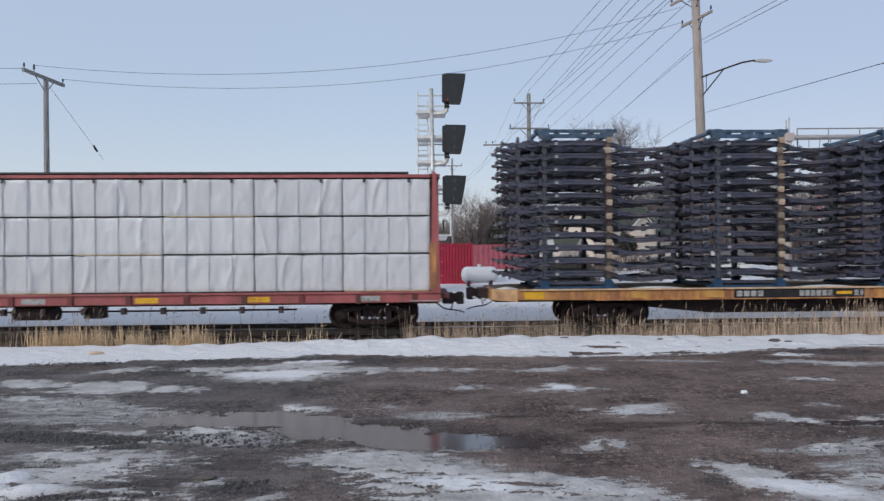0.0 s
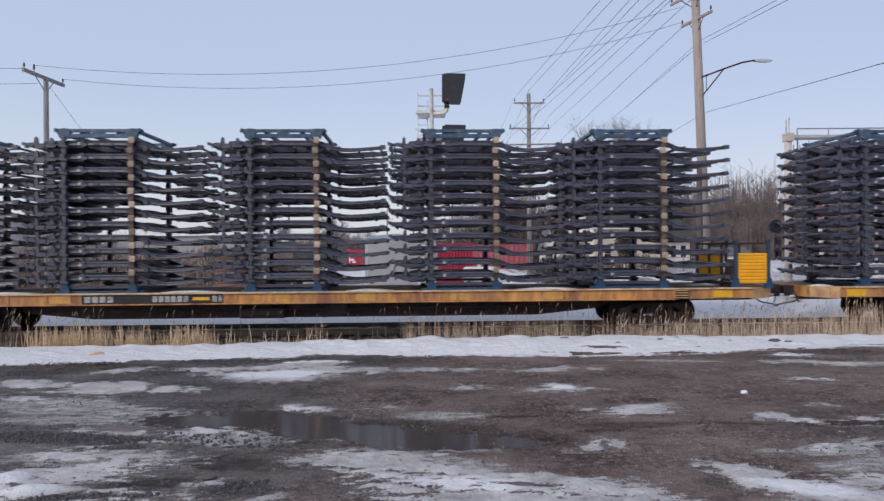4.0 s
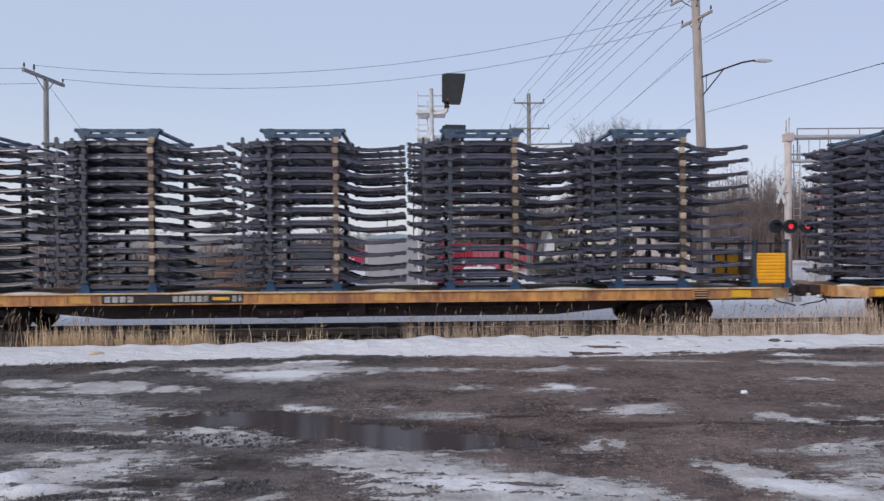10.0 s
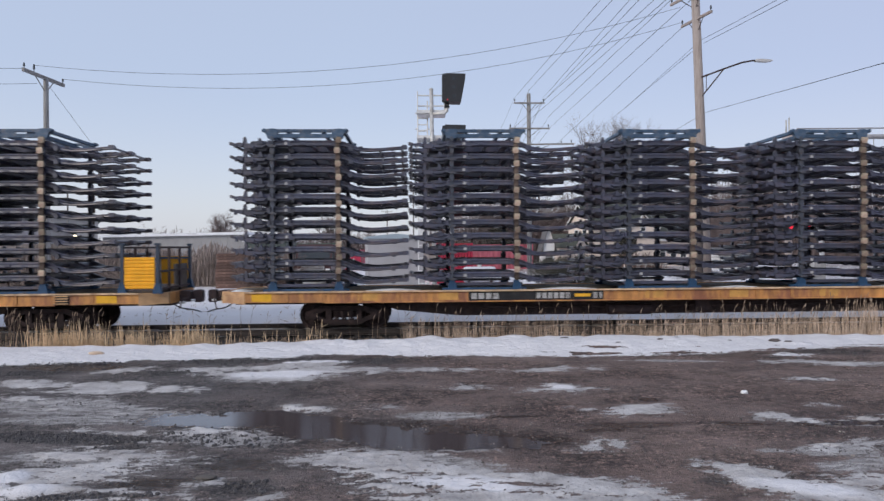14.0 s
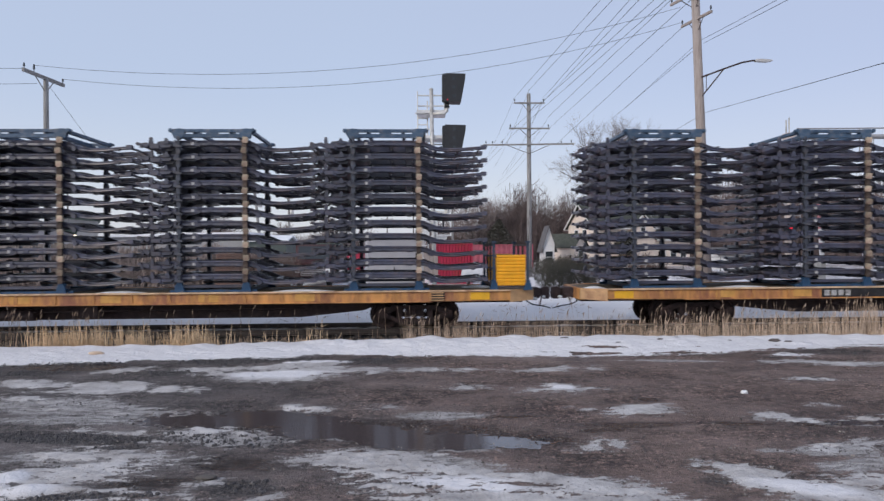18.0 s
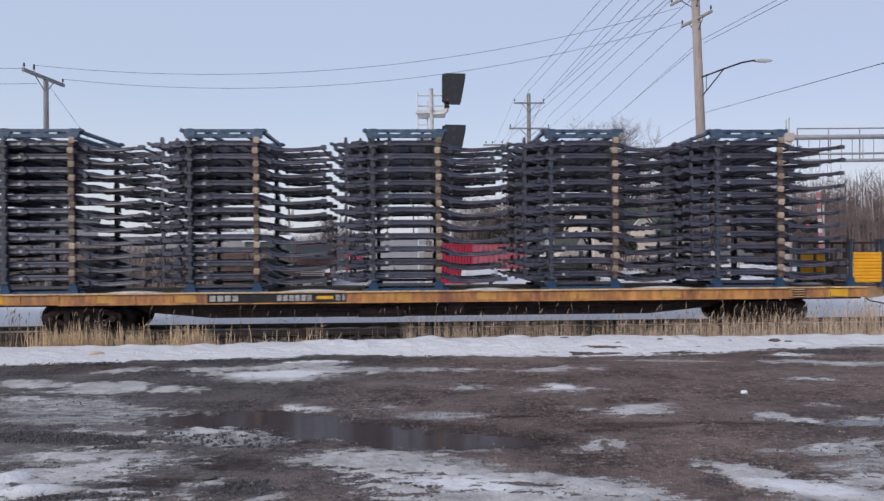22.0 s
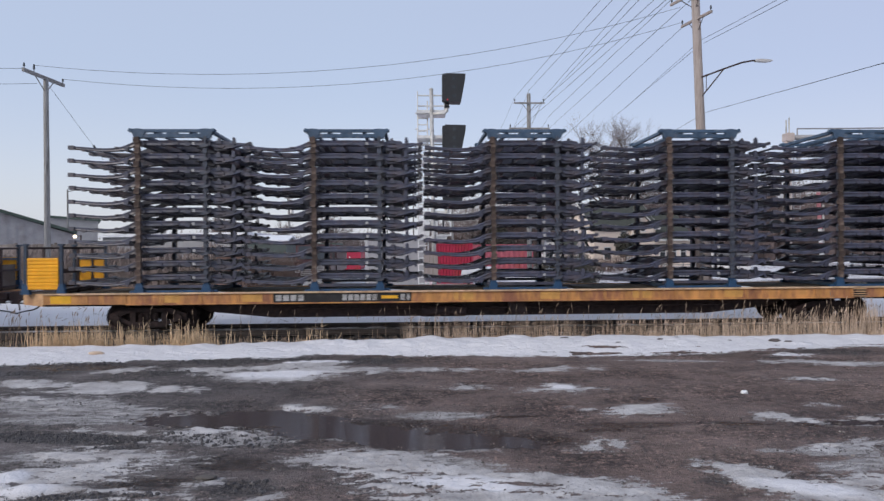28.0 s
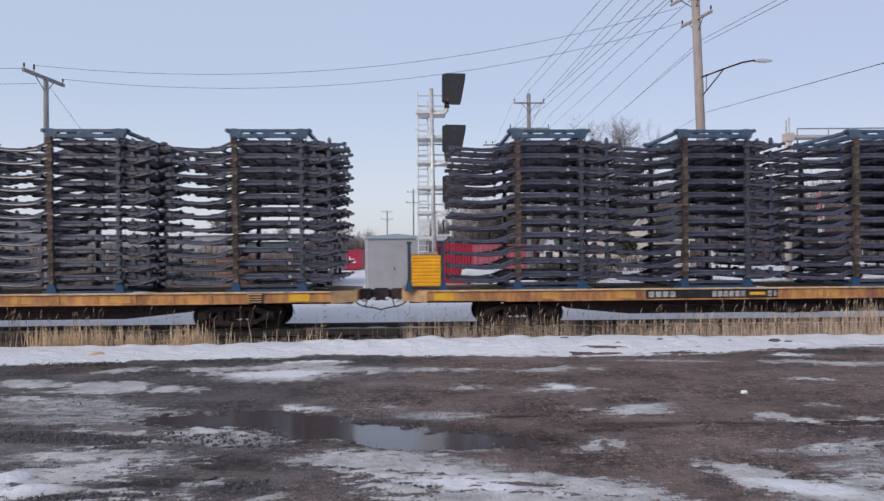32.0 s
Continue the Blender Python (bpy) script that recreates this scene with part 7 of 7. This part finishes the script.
part("bulb", Shape().tube((0, -0.05, 0), (0, 0.05, 0), 0.13, n=14), LAMPGLOW, wall_lamp, "lit lamp")
part("bracket", Shape().tube((0, 0.05, 0), (0, 0.9, 0.1), 0.03, n=6).tube((0, 0.9, 0.15), (0, 0.9, -3.55), 0.06, n=6), STEELDARK, wall_lamp)


# ---- bare trees ----
def branch(limbs, twigs, p, d, length, r, depth, rng, spread):
    n = 3
    for i in range(n):
        bend = Vector((rng.uniform(-1, 1), rng.uniform(-1, 1), rng.uniform(-0.3, 0.8))) * 0.16
        d = (d + bend).normalized()
        q = p + d * (length / n)
        r1 = r * (0.86 if depth else 0.7)
        (limbs if r > 0.05 else twigs).tube(p, q, r, r1, 6 if r > 0.1 else (4 if r > 0.04 else 3), False)
        p, r = q, r1
        if depth > 0 and i > 0:
            for k in range(rng.choice((1, 1, 2))):
                a = Vector((rng.uniform(-1, 1), rng.uniform(-1, 1), rng.uniform(-0.1, 0.7))).normalized()
                branch(limbs, twigs, p, (d * (1 - spread) + a * spread).normalized(), length * rng.uniform(0.55, 0.8), r * 0.62, depth - 1, rng, spread)
    if depth > 0:
        for k in range(2):
            a = Vector((rng.uniform(-1, 1), rng.uniform(-1, 1), rng.uniform(0.1, 0.8))).normalized()
            branch(limbs, twigs, p, (d * 0.6 + a * 0.4).normalized(), length * rng.uniform(0.6, 0.85), r * 0.75, depth - 1, rng, spread)


def bare_tree(x, y, height, r, seed, depth, label, fork=0.2, stems=1, spread=0.5, base=FAR_Z):
    rng = random.Random(seed)
    ob = thing("bare_tree", label, "tree", "bare winter trees", m=pose(x, y, base))
    limbs, twigs = Shape(), Shape()
    for k in range(stems):
        d = Vector((rng.uniform(-0.25, 0.25) * (stems > 1), rng.uniform(-0.2, 0.2) * (stems > 1), 1)).normalized()
        p = Vector((rng.uniform(-0.6, 0.6) * (stems > 1), rng.uniform(-0.6, 0.6) * (stems > 1), -0.1))
        q = p + d * height * fork
        limbs.tube(p, q, r, r * 0.8, 8, False)
        for j in range(4 if stems == 1 else 2):
            a = Vector((rng.uniform(-1, 1), rng.uniform(-1, 1), rng.uniform(0.7, 1.6))).normalized()
            branch(limbs, twigs, q, (d * 0.45 + a * 0.55).normalized(), height * 0.33, r * 0.55, depth, rng, spread)
    part("trunk", limbs, BARK, ob, "grey trunk with bare limbs")
    part("crown", twigs, TWIG, ob, "thin leafless twigs")
    return ob


def crown_tree(x, y, top, width, r, seed, label, fork=0.3, limbs_n=11, base=FAR_Z):
    """A round-crowned bare tree: limbs fan out to the crown's edge and carry ever finer twigs."""
    rng = random.Random(seed)
    ob = thing("bare_tree", label, "tree", "bare winter trees", m=pose(x, y, base))
    limbs, twigs = Shape(), Shape()
    h = top - base
    q = Vector((0.1, 0, h * fork))
    limbs.tube((0, 0, -0.1), q, r, r * 0.75, 10, False)
    k = width / 15.0
    for i in range(limbs_n):
        az = i * 2.399 + rng.uniform(-0.3, 0.3)
        up = (0.25 + 1.20 * ((i * 5) % limbs_n + 0.5) / limbs_n) + rng.uniform(-0.12, 0.12)
        a, c = width / 2, h * (1 - fork)
        reach = 1.0 / math.sqrt((math.cos(up) / a) ** 2 + (math.sin(up) / c) ** 2) * rng.uniform(0.88, 1.0) * (1 + 0.30 * math.sin(2 * up) ** 2)
        d = Vector((math.cos(az) * math.cos(up), math.sin(az) * math.cos(up), math.sin(up)))
        pts = [q]
        for j in range(1, 8):
            t = j / 7
            pts.append(q + d * reach * t + Vector((0, 0, reach * 0.16 * math.sin(math.pi * t))) + Vector((rng.uniform(-1, 1), rng.uniform(-1, 1), rng.uniform(-1, 1))) * 0.025 * reach)
        for j in range(7):
            limbs.tube(pts[j], pts[j + 1], r * 0.42 * (1 - j / 7.6), r * 0.42 * (1 - (j + 1) / 7.6), 5, False)
        for j in range(13):
            t = rng.uniform(0.22, 1.0)
            m = min(6, int(t * 7))
            p = pts[m].lerp(pts[m + 1], t * 7 - m)
            side = Vector((rng.uniform(-1, 1), rng.uniform(-1, 1), rng.uniform(-0.5, 1))).normalized()
            e = (d * 0.55 + side * 0.8).normalized()
            l = reach * rng.uniform(0.18, 0.36) * (1.15 - 0.5 * t)
            w = r * 0.13 * (1.1 - 0.6 * t)
            z = p + e * l
            limbs.tube(p, z, w, w * 0.45, 4, False)
            for u in range(6):
                b = p.lerp(z, rng.uniform(0.25, 1.0))
                g = (e * 0.6 + Vector((rng.uniform(-1, 1), rng.uniform(-1, 1), rng.uniform(-0.5, 1))).normalized() * 0.8).normalized()
                n = b + g * l * rng.uniform(0.3, 0.6)
                twigs.tube(b, n, w * 0.42, w * 0.2, 3, False)
                for v in range(7):
                    f = b.lerp(n, rng.uniform(0.3, 1.0))
                    o = (g + Vector((rng.uniform(-1, 1), rng.uniform(-1, 1), rng.uniform(-0.6, 0.9))).normalized() * 0.9).normalized()
                    twigs.tube(f, f + o * l * rng.uniform(0.15, 0.42), w * 0.20, w * 0.10, 3, False)
    part("trunk", limbs, BARK, ob, "grey trunk with bare limbs")
    part("crown", twigs, TWIG, ob, "thin leafless twigs")
    return ob


crown_tree(29.3, 92, 19.8, 15.5, 0.46, 5, "large bare spreading tree behind a house", 0.30, 18)
crown_tree(-41.0, 140, 9.1, 8.6, 0.48, 15, "bare round-crowned tree in the distance", 0.2, 16)
crown_tree(-18.1, 140, 8.6, 9.0, 0.48, 17, "bare round-crowned tree in the distance", 0.2, 16)
crown_tree(-29.4, 142, 7.8, 5.6, 0.40, 21, "small bare tree in the distance", 0.2, 14)
bare_tree(8.8, 97, 11.0, 0.22, 7, 4, "bare multi-stemmed tree beside the yard", 0.12, 3)
bare_tree(12.4, 99, 9.5, 0.20, 9, 4, "bare multi-stemmed tree beside the yard", 0.12, 3)
bare_tree(36.0, 99, 12.0, 0.3, 12, 4, "bare winter tree behind a fence", 0.2)


def thicket(name, label, boxes, seed, material, stem_r=0.05):
    """Far woods as one crowd of stems and twigs. boxes: x from, x to, y from, y to, height, how many."""
    rng = random.Random(seed)
    s = Shape()
    for x0, x1, y0, y1, h, k in boxes:
        for i in range(k):
            x, y = rng.uniform(x0, x1), rng.uniform(y0, y1)
            hh = h * rng.uniform(0.55, 1.0) * (0.85 + 0.3 * fbm(x * 0.15, 2.0, seed, 3))
            top = Vector((x + rng.uniform(-0.8, 0.8), y, FAR_Z + hh))
            foot = Vector((x, y, FAR_Z))
            s.tube(foot, top, stem_r * rng.uniform(0.7, 1.5), stem_r * 0.3, 3, False)
            for j in range(13 if stem_r < 0.05 else 10):
                f = rng.uniform(0.25, 0.98)
                p = foot.lerp(top, f)
                l = hh * rng.uniform(0.08, 0.22) * (1.2 - f * 0.6)
                a = rng.uniform(0, 6.283)
                q = p + Vector((math.cos(a) * l, math.sin(a) * l * 0.6, l * rng.uniform(0.3, 1.2)))
                s.tube(p, q, stem_r * 0.47, stem_r * 0.18, 3, False)
                for m in range(2 if stem_r < 0.03 else 1):
                    u = p.lerp(q, rng.uniform(0.4, 1.0))
                    a = rng.uniform(0, 6.283)
                    s.tube(u, u + Vector((math.cos(a) * l * 0.5, math.sin(a) * l * 0.3, l * rng.uniform(0.1, 0.7))), stem_r * 0.26, stem_r * 0.12, 3, False)
    solid(name, s, material, label, "trees", kind="stuff")


thicket("dark_weeds", "dark leafless weeds beside the tank", [(7.6, 10.8, 37.5, 40, 2.1, 260)], 59, CONIFER, 0.016)
thicket("hedge", "low dark leafless hedge before the houses", [(11.2, 15.6, 56, 60, 1.9, 260)], 47, CONIFER, 0.03)
reeds = Shape()
rng = random.Random(53)
for k in range(4600):
    x, y = rng.uniform(-27.5, -10.6), rng.uniform(41.8, 46)
    h = rng.uniform(1.3, 2.55) * (0.9 + 0.35 * fbm(x * 0.5, y * 0.5, 3.0, 3))
    top = Vector((x + rng.uniform(-0.25, 0.25), y, FAR_Z + h))
    foot = Vector((x, y, FAR_Z))
    reeds.tube(foot, top, 0.022, 0.012, 3, False)
    reeds.tube(top - Vector((0, 0, 0.05)), top + Vector((rng.uniform(-0.1, 0.16), 0, 0.26)), 0.05, 0.012, 3, False)
    for j in range(2):
        q = foot.lerp(top, rng.uniform(0.2, 0.75))
        reeds.tube(q, q + Vector((rng.uniform(-0.4, 0.4), 0, rng.uniform(0.1, 0.4))), 0.02, 0.006, 3, False)
solid("tall_reeds", reeds, MARSHREED, "tall dull-brown marsh reeds behind the tracks", "reeds", kind="stuff")
thicket("garden_brush", "low brown dead weeds before a cream house", [(14.0, 24.5, 61, 65, 1.9, 300)], 43, DEADBRUSH, 0.03)
thicket("dead_brush", "tangled brown dead brush beside the yard", [(-9.8, -7.0, 36.2, 38.2, 2.7, 330)], 41, DEADBRUSH, 0.016)
thicket("far_woods", "dense bare brown woods beyond the crossing", [(47, 110, 105, 130, 18.5, 1150), (40, 74, 98, 104, 9.5, 620), (44, 96, 132, 150, 19.0, 620), (38, 62, 106, 116, 13.5, 480)], 31, BRUSH, 0.075)
thicket("brush", "bare brown brush behind the yard", [(2, 16, 99, 106, 9.0, 480), (10, 17, 98, 104, 11.0, 260), (13, 26, 96, 104, 9.5, 620), (30, 48, 88, 100, 8.0, 420), (15, 25, 97, 103, 13.5, 340), (14, 30, 104, 112, 10.5, 330), (-36, -10, 148, 165, 7.2, 620), (-60, -34, 120, 140, 8.0, 150), (-10, 2, 150, 165, 5.0, 120)], 37, BRUSH, 0.06)


def conifer(x, y, h, r, seed, label):
    rng = random.Random(seed)
    ob = thing("conifer", label, "tree", "dark evergreens", m=pose(x, y, FAR_Z))
    part("trunk", Shape().tube((0, 0, 0), (0, 0, h * 0.97), 0.16, 0.02, 8), BARK, ob)
    s = Shape()
    for i in range(2600):
        f = rng.random() ** 0.8
        z = h * (0.08 + 0.92 * f)
        rr = r * (1 - f ** 1.7) * rng.uniform(0.35, 1.1) + 0.05
        a = rng.uniform(0, 6.283)
        c = Vector((rr * math.cos(a), rr * math.sin(a), z - rr * 0.25))
        w = rng.uniform(0.12, 0.34)
        t = rng.uniform(0, 6.28)
        s.add([c + Vector((w * math.cos(t), w * math.sin(t), 0.08)), c + Vector((-w * math.sin(t) * 0.5, w * math.cos(t) * 0.5, -0.1)), c + Vector((-w * math.cos(t) * 0.7, -w * math.sin(t) * 0.7, rng.uniform(-0.2, 0.1)))], [(0, 1, 2)])
    part("crown", s, CONIFER, ob, "dark green-brown needles")


def round_evergreen(x, y, z0, z1, r, seed, label):
    """A clipped evergreen: a short trunk under a rounded dark crown."""
    rng = random.Random(seed)
    ob = thing("evergreen", label, "tree", "dark evergreens", m=pose(x, y, FAR_Z))
    part("trunk", Shape().tube((0, 0, 0), (0, 0, z1 - 0.4), 0.12, 0.05, 8), BARK, ob)
    s = Shape()
    for i in range(1900):
        d = Vector((rng.gauss(0, 1), rng.gauss(0, 1), rng.gauss(0, 1))).normalized() * rng.random() ** 0.35 * (1 + 0.25 * fbm(i * 0.13, 1.0, seed, 3))
        c = Vector((d.x * r, d.y * r, (z0 + z1) / 2 + d.z * (z1 - z0) / 2))
        w, t = rng.uniform(0.08, 0.22), rng.uniform(0, 6.28)
        s.add([c + Vector((w * math.cos(t), w * math.sin(t), 0.1)), c + Vector((-w * math.sin(t), w * math.cos(t), -0.08)), c + Vector((-w * math.cos(t), -w * math.sin(t), rng.uniform(-0.15, 0.12)))], [(0, 1, 2)])
    part("crown", s, CONIFER, ob, "dark brownish-green needles")


round_evergreen(23.9, 72, 1.2, 3.9, 1.25, 71, "round dark evergreen before a cream house")
conifer(12.0, 92, 6.4, 3.6, 41, "broad dark evergreen behind a red container")


build_track("track_near", TRACK_Y, 400, "worn rails on dark ties in stony ballast", -16, 18)


# ---- what moves ----
def motions():
    times = [2.0 * k for k in range(17)]
    for ob, x0, z, turn, *side in movers:
        y = TRACK_Y + (side[0] if side else 0.0)
        walk(ob, [(t, pose(x0 - S(t), y, z, 0, 0, turn)) for t in times])
    for w, dx in wheels:
        walk(w, [(k / 10, pose(dx, 0, WHEEL_R, 0, -math.degrees(S(k / 10) / WHEEL_R), 0)) for k in range(321)])


motions()
